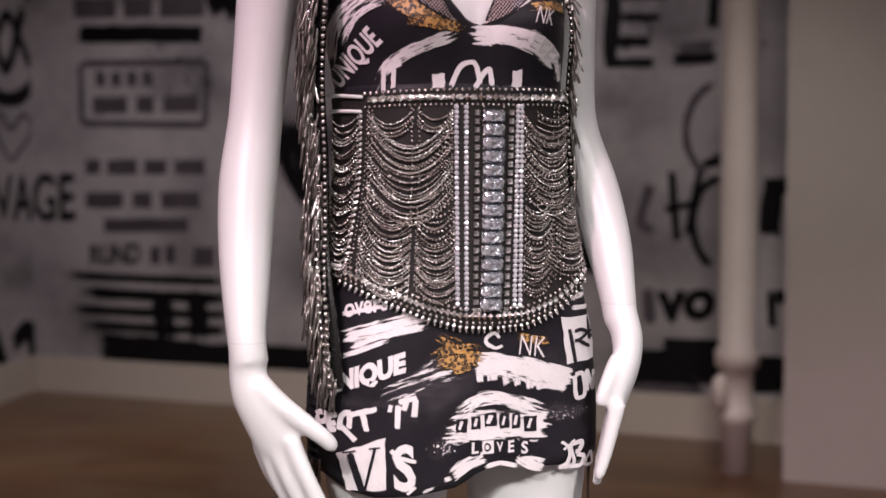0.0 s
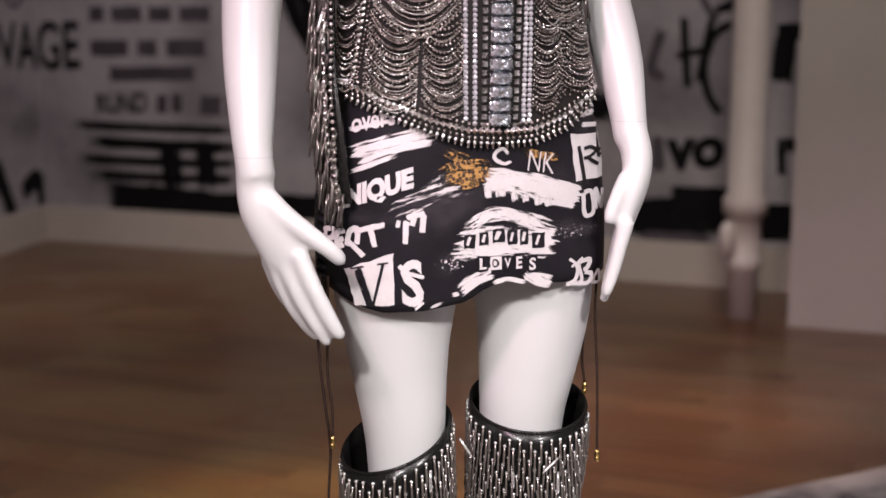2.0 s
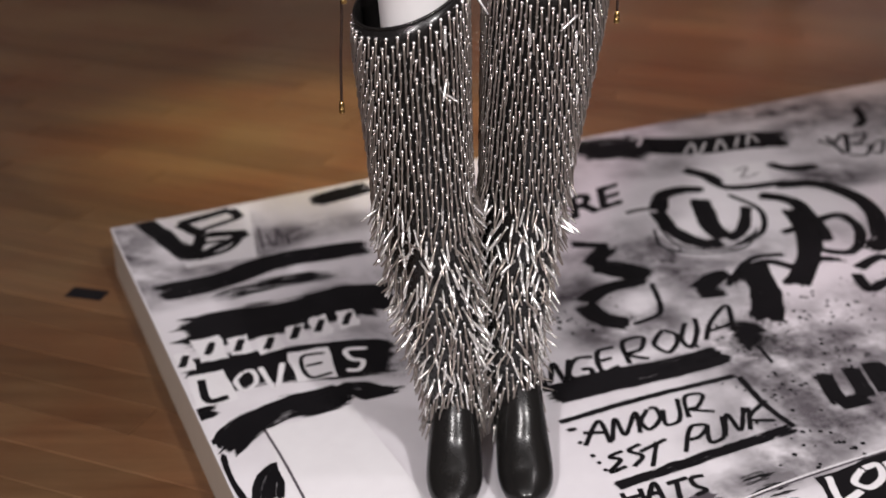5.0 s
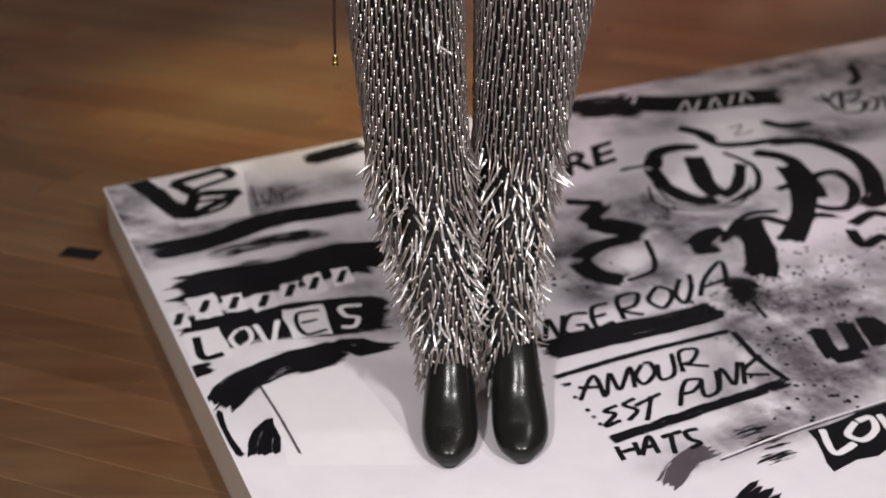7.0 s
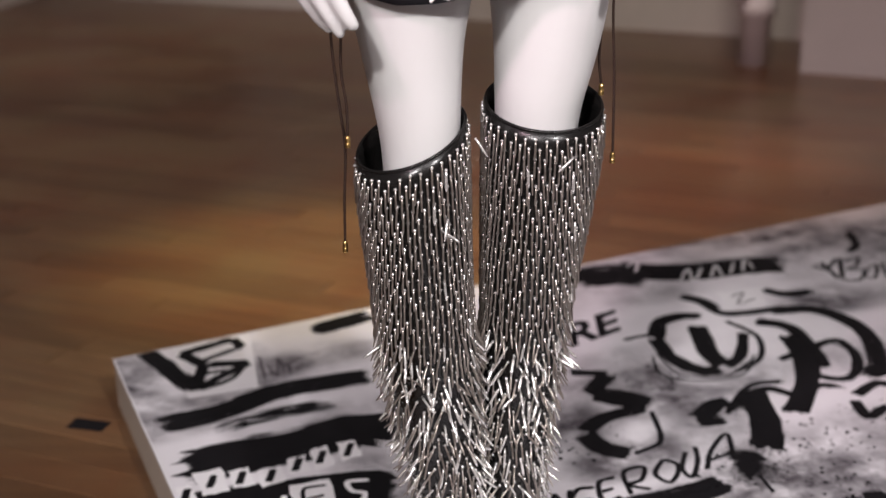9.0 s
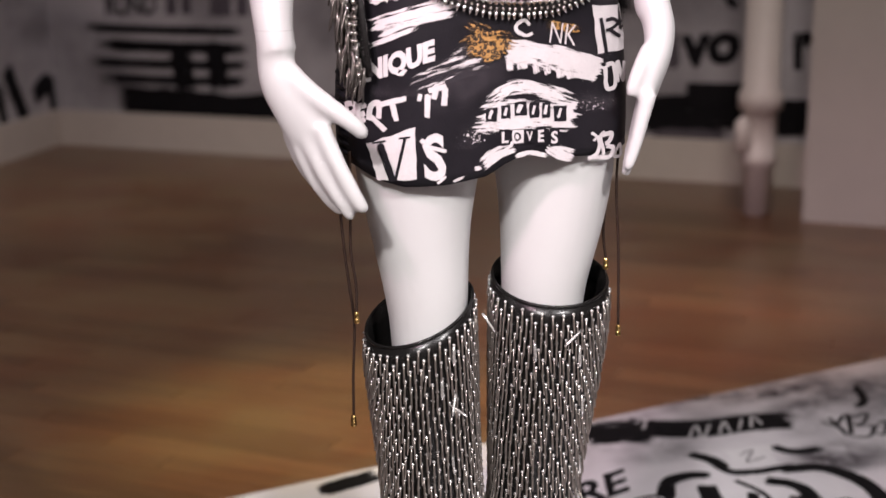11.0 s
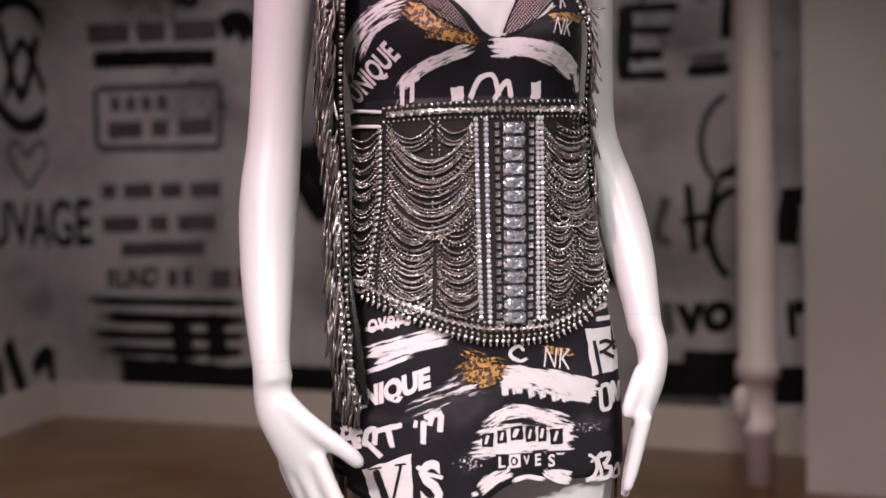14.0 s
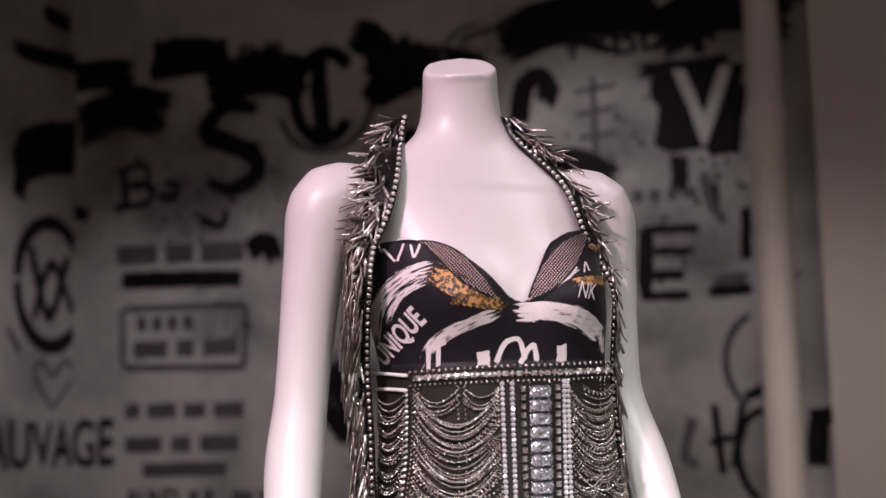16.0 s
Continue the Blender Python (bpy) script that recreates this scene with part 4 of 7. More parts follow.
pp.brush("black", [(0.683, 1.107), (0.711, 1.055), (0.739, 1.062), (0.712, 1.088), (0.696, 1.087), (0.73, 1.112)], 0.0086, 0.02, 0.03, 2)
pp.brush("black", [(0.547, 1.133), (0.521, 1.138), (0.532, 1.15), (0.504, 1.169), (0.533, 1.168)], 0.0086, 0.02, 0.03, 2)
pp.brush("black", [(0.58, 1.13), (0.555, 1.137), (0.566, 1.157), (0.54, 1.174)], 0.0086, 0.02, 0.03, 2)
pp.brush("black", [(0.605, 1.136), (0.565, 1.187)], 0.0086, 0.02, 0.03, 2)
pp.brush("black", [(0.567, 1.147), (0.622, 1.137)], 0.0086, 0.02, 0.03, 2)
pp.brush("black", [(0.628, 1.179), (0.673, 1.128), (0.696, 1.136), (0.67, 1.155), (0.649, 1.155)], 0.0086, 0.02, 0.03, 2)
pp.brush("black", [(0.698, 1.133), (0.677, 1.174), (0.701, 1.173), (0.732, 1.125)], 0.0086, 0.02, 0.03, 2)
pp.brush("black", [(0.704, 1.174), (0.741, 1.126), (0.735, 1.169), (0.777, 1.121)], 0.0086, 0.02, 0.03, 2)
pp.brush("black", [(0.749, 1.177), (0.783, 1.124)], 0.0086, 0.02, 0.03, 2)
pp.brush("black", [(0.822, 1.121), (0.766, 1.151), (0.8, 1.174)], 0.0086, 0.02, 0.03, 2)
pp.brush("black", [(0.493, 1.216), (0.486, 1.25)], 0.009, 0.02, 0.03, 2)
pp.brush("black", [(0.521, 1.219), (0.512, 1.251)], 0.009, 0.02, 0.03, 2)
pp.brush("black", [(0.493, 1.232), (0.52, 1.234)], 0.009, 0.02, 0.03, 2)
pp.brush("black", [(0.514, 1.252), (0.546, 1.219), (0.538, 1.259)], 0.009, 0.02, 0.03, 2)
pp.brush("black", [(0.526, 1.237), (0.545, 1.241)], 0.009, 0.02, 0.03, 2)
pp.brush("black", [(0.56, 1.229), (0.597, 1.23)], 0.009, 0.02, 0.03, 2)
pp.brush("black", [(0.576, 1.231), (0.558, 1.27)], 0.009, 0.02, 0.03, 2)
pp.brush("black", [(0.621, 1.236), (0.6, 1.234), (0.596, 1.251), (0.605, 1.265), (0.583, 1.269)], 0.009, 0.02, 0.03, 2)
pp.brush("black", [(0.5, 1.119), (0.501, 1.128)], 0.0072, 0.02, 0, 2)
pp.brush("black", [(0.499, 1.139), (0.501, 1.146)], 0.0072, 0.02, 0, 2)
pp.brush("black", [(0.498, 1.158), (0.501, 1.165)], 0.0072, 0.02, 0, 2)
pp.brush("black", [(0.496, 1.089), (0.504, 1.085)], 0.0072, 0.02, 0, 2)
pp.brush("black", [(0.494, 1.05), (0.516, 1.054)], 0.0108, 0.4, 0.3, 2)
pp.brush("black", [(0.951, 1.098), (0.917, 1.189)], 0.0342, 0.02, 0.02, 2)
pp.brush("black", [(0.912, 1.184), (0.972, 1.19)], 0.0342, 0.02, 0.02, 2)
pp.brush("black", [(1.007, 1.101), (0.969, 1.192)], 0.0342, 0.02, 0.02, 2)
pp.brush("black", [(1.046, 1.103), (1.007, 1.195)], 0.0342, 0.02, 0.02, 2)
pp.brush("black", [(1.046, 1.108), (1.047, 1.199)], 0.0342, 0.02, 0.02, 2)
pp.patch("black", (0.756, 1.318), (0.912, 1.313), (0.887, 1.396), (0.735, 1.404), 1, 4, 4, 0.006)
pp.brush("white", [(0.78, 1.318), (0.76, 1.371), (0.802, 1.367)], 0.0117, 0.03, 0.05, 2)
pp.brush("white", [(0.836, 1.328), (0.804, 1.347), (0.815, 1.366), (0.848, 1.356), (0.861, 1.33), (0.836, 1.328)], 0.0117, 0.03, 0.05, 2)
pp.brush("white", [(0.878, 1.328), (0.868, 1.373), (0.919, 1.326)], 0.0117, 0.03, 0.05, 2)
pp.brush("black", [(0.629, 1.306), (0.678, 1.303), (0.741, 1.307)], 0.0915, 0.45, 0.45, 1)
# panel joint: pale edge line, then its shadow painted as a grey line
pp.brush("white", [(0.607, 1.307), (0.75, 1.303), (0.923, 1.308)], 0.0036, 0.01, 0, 3)
pp.brush("grey", [(0.604, 1.311), (0.747, 1.307), (0.921, 1.312)], 0.0036, 0.01, 0, 2.6)
pp.smudge("grey", (0.921, 1.056), 0.16, 0.1, 0.55)
pp.smudge("grey", (0.872, 1.178), 0.18, 0.07, 0.65)
pp.smudge("grey", (1.185, 0.967), 0.12, 0.08, 0.5)
pp.smudge("grey", (0.884, 1.037), 0.06, 0.08, 0.7)
pp.smudge("grey", (0.931, 1.224), 0.14, 0.05, 0.6)
pp.smudge("grey", (1.745, 0.053), 0.16, 0.06, 0.8)
pp.smudge("grey", (1.596, 0.038), 0.12, 0.05, 0.6)
pp.smudge("grey", (1.928, 0.149), 0.16, 0.06, 0.7)
pp.smudge("grey", (1.774, 0.173), 0.12, 0.05, 0.4)
pp.smudge("grey", (1.118, 0.095), 0.1, 0.08, 0.6)
pp.smudge("grey", (1.09, 0.645), 0.1, 0.06, 0.35)
pp.smudge("grey", (0.845, 1.267), 0.16, 0.05, 0.4)
pp.smudge("grey", (1.021, 1.037), 0.12, 0.05, 0.4)
pp.smudge("grey", (0.781, 0.957), 0.1, 0.03, 0.6)
pp.spatter("black", (1.071, 0.939), (0.045, 0.035), 0.005, 22, 1)
pp.spatter("black", (1.137, 0.942), (0.045, 0.035), 0.005, 22, 1)
pp.spatter("black", (1.249, 0.904), (0.045, 0.035), 0.005, 26, 1)
pp.spatter("black", (1.018, 1.054), (0.045, 0.035), 0.005, 22, 1)
pp.spatter("black", (0.929, 0.952), (0.045, 0.035), 0.005, 40, 1)
pp.spatter("black", (0.883, 1.104), (0.045, 0.035), 0.005, 30, 1)
pp.spatter("black", (0.841, 1.237), (0.045, 0.035), 0.005, 30, 1)
pp.spatter("black", (0.949, 0.609), (0.045, 0.035), 0.005, 30, 1)
pp.spatter("black", (0.689, 0.75), (0.045, 0.035), 0.005, 30, 1)
pp.smudge("grey", (1.272, -0.09), 0.16, 0.05, 0.7)
pp.smudge("grey", (1.813, 0.311), 0.1, 0.06, 0.5)
pp.smudge("grey", (1.629, 0.177), 0.1, 0.05, 0.6)
pp.smudge("grey", (1.193, 0.237), 0.12, 0.05, 0.4)
pp.smudge("grey", (1.089, 1.073), 0.14, 0.07, 0.5)
pp.smudge("grey", (0.969, 1.01), 0.1, 0.06, 0.5)
pp.smudge("grey", (0.992, 0.927), 0.1, 0.07, 0.45)
pp.smudge("grey", (1.018, 1.174), 0.1, 0.05, 0.5)
pp.smudge("grey", (0.725, 0.808), 0.1, 0.04, 0.6)
pp.smudge("grey", (0.909, 0.802), 0.08, 0.05, 0.4)
pp.smudge("grey", (0.795, 1.213), 0.12, 0.05, 0.5)
pp.smudge("grey", (0.681, 1.276), 0.14, 0.04, 0.5)
pp.smudge("grey", (0.148, 0.275), 0.12, 0.04, 0.5)
pp.smudge("grey", (0.364, 0.455), 0.1, 0.05, 0.5)
pp.smudge("grey", (0.24, 0.151), 0.05, 0.1, 0.6)
pp.smudge("grey", (0.319, 0.744), 0.08, 0.05, 0.5)
# the print runs on over the rest of the board
for u0, u1, v0, v1, n in ((0.12, 0.62, 1.30, 1.55, 7), (0.25, 2.7, 1.55, 2.1, 26), (1.75, 2.8, 0.1, 1.1, 16)):
    for k in range(n):
        q = (rng.uniform(u0, u1), rng.uniform(v0, v1))
        a = rng.uniform(-0.9, 0.3)
        r = rng.uniform(0.06, 0.2)
        pp.brush(rng.choice(("black", "black", "grey")), [(q[0] - r * math.cos(a), q[1] - r * math.sin(a)), (q[0], q[1] + rng.uniform(-0.04, 0.04)), (q[0] + r * math.cos(a), q[1] + r * math.sin(a))], rng.uniform(0.02, 0.08), 0.2, 0.1, 1)
for k in range(40):
    pp.smudge("grey", (rng.uniform(0.9, 2.8), rng.uniform(0.0, 1.1)), rng.uniform(0.05, 0.16), rng.uniform(0.03, 0.09), rng.uniform(0.2, 0.55))
pp.build(platform, {"black": ("black_lettering", "black painted lettering", M_INK), "white": ("white_lettering", "white letter tiles", M_PINK), "grey": ("grey_smudge", "grey sprayed smudges", M_GREYINK), "paper": ("pale_panel", "pale grey panel", M_TOP)})

# back wall and side wall print
def on_back(s, z, lift=0.0):
    return CORNER + WU * (s - 0.037) + WN * (0.002 + lift) + Vector((0, 0, z))


def on_side(s, z, lift=0.0):
    return CORNER + lw * s + Vector((0.987, -0.158, 0)) * (0.002 + lift) + Vector((0, 0, z))


wp = Print(on_back, 0.03, 0.001, 0.08)
sq = Print(on_side, 0.03, 0.001)
wp.patch("black", (0.625, 3.482), (1.196, 3.428), (1.188, 3.679), (0.637, 3.73), 1, 6, 4, 0.02)
wp.words("grey", "RE", (1.268, 3.408), (1.585, 3.382), (1.269, 3.621), 1, 0.03)
wp.brush("black", [(-0.2, 3.547), (0.164, 3.558), (0.539, 3.529)], 0.225, 0.2, 0.1)
sq.brush("black", [(0.987, 3.542), (0.469, 3.583), (-0.459, 3.737)], 0.125, 0.3, 0.2)
sq.brush("black", [(0.478, 3.868), (0.037, 3.89)], 0.125, 0.3, 0.2)
wp.brush("black", [(2.007, 3.582), (2.209, 3.486), (2.292, 3.106)], 0.250, 0.2, 0.1)
wp.brush("black", [(2.111, 3.127), (2.334, 3.368), (2.427, 3.523)], 0.175, 0.2, 0.1)
wp.arc("black", (1.859, 3.224), 0.20, 0.26, 30, 330, 0.10, 0, rag=0.08)
wp.brush("black", [(1.817, 3.47), (1.847, 2.953)], 0.125, 0.1, 0.05)
wp.arc("grey", (1.869, 3.155), 0.30, 0.26, 180, 360, 0.05, 0, rag=0.1)
gothic_s(wp, "black", (1.218, 2.978), 0.42, 0.52, 0.14)
gothic_b(wp, "black", (0.372, 2.681), 0.46, 0.25, 0.06)
wp.brush("black", [(0.942, 2.59), (1.144, 2.505), (1.185, 2.64)], 0.062, 0.3, 0.2)
wp.brush("black", [(3.299, 3.529), (3.617, 3.467), (3.91, 3.455)], 0.275, 0.15, 0.08)
wp.words("grey", "V", (3.304, 3.235), (3.48, 3.218), (3.289, 3.451), 1, 0.03)
wp.words("black", "BEAT", (3.622, 3.231), (4.227, 3.241), (3.599, 3.422), 1, 0.012)
wp.brush("black", [(4.031, 3.452), (4.077, 3.17)], 0.075, 0.2, 0.1)
wp.patch("black", (3.844, 2.676), (4.274, 2.632), (4.287, 3.112), (3.819, 3.127), 1, 6, 6, 0.03)
wp.words("white", "V", (3.92, 2.698), (4.241, 2.677), (3.925, 3.123), 2, 0.02)
wp.brush("black", [(3.711, 3.132), (3.97, 3.123), (4.265, 3.121)], 0.088, 0.2, 0.1)
wp.brush("black", [(3.933, 2.673), (3.941, 2.522), (3.908, 2.451)], 0.100, 0.2, 0.2)
wp.brush("black", [(3.063, 2.904), (3.104, 3.139), (3.188, 3.176), (3.244, 3.09), (3.198, 3)], 0.138, 0.1, 0.05)
wp.arc("grey", (2.86, 3.381), 0.24, 0.14, 90, 270, 0.03, 0, rag=0.1)
wp.brush("grey", [(2.689, 3.437), (2.965, 3.481), (3.23, 3.427)], 0.04, 0.2, 0.2)
wp.brush("grey", [(3.493, 3.154), (3.497, 2.702)], 0.035, 0.1, 0.1)
wp.brush("grey", [(3.378, 3.058), (3.631, 3.074)], 0.03, 0.1, 0.1)
wp.brush("grey", [(3.389, 2.931), (3.626, 2.95)], 0.03, 0.1, 0.1)
wp.brush("grey", [(3.4, 2.805), (3.62, 2.812)], 0.03, 0.1, 0.1)
wp.bars("grey", (3.681, 2.425), (4.025, 2.419), (3.683, 2.492), [1, 1, 1, 1])
wp.brush("grey", [(4.062, 2.57), (4.096, 2.39), (4.177, 2.265)], 0.06, 0.2, 0.2)
wp.brush("black", [(4.111, 2.506), (4.114, 2.329)], 0.062, 0.2, 0.2)
wp.patch("black", (3.70, 1.923), (3.775, 1.922), (3.785, 2.279), (3.71, 2.274), 1, 3, 6, 0.012)
wp.brush("black", [(3.72, 2.275), (4.032, 2.265)], 0.05, 0.1, 0.05)
wp.brush("black", [(3.775, 2.160), (4.00, 2.150)], 0.045, 0.2, 0.05)
wp.brush("black", [(3.769, 2.035), (3.95, 2.028)], 0.06, 0.2, 0.05)
wp.brush("black", [(3.70, 1.928), (3.97, 1.922)], 0.055, 0.1, 0.1)
wp.brush("black", [(4.05, 1.935), (4.29, 1.935)], 0.06, 0.15, 0.1)
wp.brush("black", [(4.272, 2.36), (4.26, 2.08)], 0.06, 0.1, 0.1)
wp.brush("grey", [(4.06, 1.959), (4.289, 1.968)], 0.12, 0.3, 0.2, 0.4)
wp.brush("grey", [(3.683, 1.798), (3.903, 1.729), (3.955, 1.582)], 0.20, 0.4, 0.4, 0.3)
wp.arc("grey", (4.31, 1.569), 0.18, 0.24, 100, 250, 0.04, 0, rag=0.1)
wp.brush("grey", [(4.26, 1.429), (4.377, 1.443)], 0.05, 0.1, 0.1)
wp.brush("black", [(4.057, 1.373), (4.091, 1.005)], 0.045, 0.1, 0.05)
wp.brush("black", [(4.204, 1.376), (4.139, 1.034)], 0.04, 0.1, 0.05)
wp.brush("black", [(4.022, 1.17), (4.214, 1.208)], 0.04, 0.1, 0.05)
wp.brush("grey", [(3.955, 1.318), (3.902, 1.091), (3.989, 1.062)], 0.06, 0.2, 0.1)
wp.arc("black", (4.30, 1.105), 0.13, 0.22, 80, 260, 0.045, 0, rag=0.1)
wp.brush("black", [(4.209, 1.398), (4.347, 1.428)], 0.050, 0.1, 0.1)
wp.brush("black", [(4.515, 1.283), (4.648, 1.295)], 0.088, 0.1, 0.1)
wp.brush("black", [(4.563, 1.282), (4.55, 1.035)], 0.112, 0.1, 0.1)
wp.words("black", "vo", (3.985, 0.577), (4.292, 0.609), (3.981, 0.745), 1, 0.05)
wp.brush("grey", [(3.937, 0.774), (3.956, 0.57)], 0.07, 0.2, 0.1)
wp.words("black", "r", (4.551, 0.582), (4.646, 0.59), (4.545, 0.771), 1, 0.05)
wp.brush("black", [(3.766, 0.341), (4.063, 0.345), (4.35, 0.345), (4.683, 0.337)], 0.200, 0.1, 0.05)
wp.brush("black", [(4.002, 0.448), (4.375, 0.445)], 0.150, 0.1, 0.05)
wp.brush("grey", [(3.828, 0.239), (4.267, 0.246)], 0.06, 0.3, 0.2)
sq.arc("black", (0.285, 2.187), 0.42, 0.38, 0, 360, 0.10, 0, rag=0.02, gap=0.05)
sq.brush("black", [(0.566, 2.415), (0.314, 1.993), (0.073, 2.404)], 0.088, 0.1, 0.05)
sq.brush("black", [(0.518, 1.946), (0.289, 2.309), (-0.013, 2.015)], 0.075, 0.1, 0.05)
sq.brush("grey", [(0.804, 1.896), (0.641, 1.74)], 0.05, 0.2, 0.1)
sq.brush("grey", [(0.262, 1.428), (0.488, 1.645), (0.396, 1.715), (0.268, 1.633), (0.091, 1.725), (-0.008, 1.639), (0.262, 1.428)], 0.035, 0.03, 0.05)
sq.words("black", "SAUVA", (1.205, 1.102), (-0.023, 1.068), (1.217, 1.387), 1, 0.02)
wp.words("black", "GE", (0.04, 1.068), (0.375, 1.07), (0.035, 1.366), 1, 0.02)
sq.brush("grey", [(0.78, 1.255), (-0.51, 1.256)], 0.06, 0.4, 0.4)
wp.bars("grey", (0.376, 2.315), (1.302, 2.28), (0.375, 2.436), [3, 2, 3])
wp.brush("black", [(0.398, 2.214), (1.302, 2.178)], 0.112, 0.05, 0.05)
for a, b in (((0.421, 2.035), (1.309, 2.015)), ((1.317, 2.015), (1.299, 1.653)), ((1.307, 1.646), (0.425, 1.671)), ((0.425, 1.671), (0.421, 2.035))):
    wp.brush("grey", [a, b], 0.045, 0.03, 0.05)
wp.bars("grey", (0.529, 1.89), (0.942, 1.884), (0.528, 1.981), [1, 1, 1, 1])
wp.bars("grey", (0.509, 1.727), (1.26, 1.722), (0.508, 1.828), [2, 1, 2])
wp.bars("grey", (0.448, 1.358), (1.297, 1.355), (0.448, 1.448), [1, 2, 1.5, 2])
wp.bars("grey", (0.45, 1.152), (1.258, 1.157), (0.449, 1.248), [2, 1, 2])
wp.bars("grey", (0.577, 1.005), (1.179, 1.013), (0.576, 1.089), [3])
sq.brush("black", [(0.837, 2.81), (0.45, 2.986), (-0.428, 3.197)], 0.375, 0.2, 0.12)
sq.brush("black", [(0.704, 2.632), (0.647, 2.845), (0.452, 3.056)], 0.175, 0.2, 0.12)
wp.brush("black", [(-0.093, 2.713), (0.198, 2.634)], 0.100, 0.3, 0.2)
wp.brush("grey", [(0.9, 2.947), (1.065, 3.071), (1.66, 3.145)], 0.30, 0.5, 0.5, 0.3)
wp.brush("black", [(1.303, 2.321), (1.459, 2.378), (1.535, 2.237)], 0.150, 0.2, 0.1)
wp.words("black", "RUND", (0.468, 0.798), (0.833, 0.814), (0.476, 0.927), 1, 0.03)
wp.bars("grey", (0.906, 0.815), (1.082, 0.824), (0.911, 0.923), [1, 1])
wp.bars("grey", (1.207, 0.809), (1.463, 0.815), (1.213, 0.926), [2, 1])
wp.brush("black", [(0.2, 0.735), (0.869, 0.725), (1.505, 0.723)], 0.056, 0.25, 0.15)
wp.brush("black", [(0.365, 0.632), (0.944, 0.624), (1.501, 0.624)], 0.075, 0.2, 0.12)
wp.brush("black", [(0.293, 0.525), (0.939, 0.521), (1.498, 0.53)], 0.062, 0.2, 0.12)
wp.brush("black", [(0.394, 0.429), (0.975, 0.426), (1.494, 0.436)], 0.062, 0.2, 0.12)
wp.brush("black", [(0.986, 0.653), (1.011, 0.345)], 0.175, 0.2, 0.15)
wp.brush("black", [(1.226, 0.691), (1.25, 0.353)], 0.150, 0.2, 0.15)
wp.brush("black", [(0.493, 0.297), (1.008, 0.282), (1.557, 0.271), (2.151, 0.272)], 0.200, 0.1, 0.05)
wp.brush("black", [(0.594, 0.224), (0.842, 0.217)], 0.088, 0.2, 0.1)
wp.brush("black", [(1.225, 0.223), (1.707, 0.203), (2.149, 0.216)], 0.100, 0.2, 0.1)
wp.brush("black", [(1.815, 1.756), (1.896, 1.427), (2.085, 1.1)], 0.250, 0.3, 0.2)
wp.brush("grey", [(1.806, 0.908), (2.073, 0.714)], 0.20, 0.3, 0.3)
# what the figure hides for most of the way
for s, z in ((2.6, 2.3), (3.1, 1.8), (2.7, 1.2), (3.3, 2.6), (2.4, 2.8), (3.4, 0.9)):
    wp.brush("black", [(s - 0.3, z), (s, z + 0.1), (s + 0.35, z - 0.05)], 0.150, 0.2, 0.15)
for s, z in ((0.9, 2.55), (1.5, 2.75), (0.5, 2.85), (1.9, 2.45), (3.6, 2.75), (4.3, 2.6), (1.2, 1.95), (3.9, 2.15), (2.0, 1.5)):
    wp.brush("grey", [(s - 0.3, z), (s + 0.05, z + 0.08), (s + 0.3, z - 0.05)], 0.30, 0.45, 0.35, 0.3)
    wp.spatter("black", (s, z), (0.25, 0.15), 0.02, 24, 0.5)
for s, z in ((0.4, 3.2), (1.4, 3.3), (2.5, 3.2), (3.3, 3.35), (4.2, 3.3)):
    wp.brush("black", [(s - 0.4, z), (s, z + 0.12), (s + 0.4, z)], 0.325, 0.2, 0.1)
sq.brush("black", [(0.589, 0.546), (0.39, 0.181)], 0.14, 0.1, 0.05)
sq.brush("black", [(0.691, 0.457), (0.647, 0.184)], 0.10, 0.1, 0.05)
sq.brush("black", [(0.304, 0.309), (0.075, 0.388), (-0.011, 0.161)], 0.14, 0.2, 0.1)
sq.brush("grey", [(0.359, 0.712), (-0.046, 0.753)], 0.18, 0.3, 0.3)
sq.brush("grey", [(0.635, 0.896), (0.325, 0.982)], 0.12, 0.3, 0.3)
grime = random.Random(21)
for k in range(46):
    wp.smudge("grey", (grime.uniform(0.1, 4.9), grime.uniform(0.3, 3.9)), grime.uniform(0.12, 0.40), grime.uniform(0.08, 0.28), grime.uniform(0.15, 0.42))
for k in range(16):
    sq.smudge("grey", (grime.uniform(0.0, 1.4), grime.uniform(0.3, 3.9)), grime.uniform(0.12, 0.35), grime.uniform(0.08, 0.25), grime.uniform(0.15, 0.42))
sq.build(bpy.data.objects["wall_west"], {"black": ("black_graffiti", "", M_INK), "grey": ("grey_graffiti", "", M_GREYINK)})
wp.build(bpy.data.objects["wall_north"], {"black": ("black_graffiti", "", M_INK), "grey": ("grey_graffiti", "", M_GREYINK), "white": ("white_graffiti", "", M_WALL)})

# dress print
M_LEO = mat("leopard_print", (0.36, 0.17, 0.045), 0.5, 0, (0.48, 0.28, 0.10), 60, 1, 0.1, 500)
nt = M_LEO.node_tree
vo, rp, mx = nt.nodes.new("ShaderNodeTexVoronoi"), nt.nodes.new("ShaderNodeValToRGB"), nt.nodes.new("ShaderNodeMix")
vo.inputs["Scale"].default_value = 210
tc = nt.nodes.new("ShaderNodeTexCoord")
nt.links.new(tc.outputs["Object"], vo.inputs["Vector"])
rp.color_ramp.elements[0].position, rp.color_ramp.elements[1].position = 0.16, 0.24
rp.color_ramp.elements[0].color, rp.color_ramp.elements[1].color = (0, 0, 0, 1), (1, 1, 1, 1)
e = rp.color_ramp.elements.new(0.52)
e.color = (1, 1, 1, 1)
e = rp.color_ramp.elements.new(0.56)
e.color = (0, 0, 0, 1)
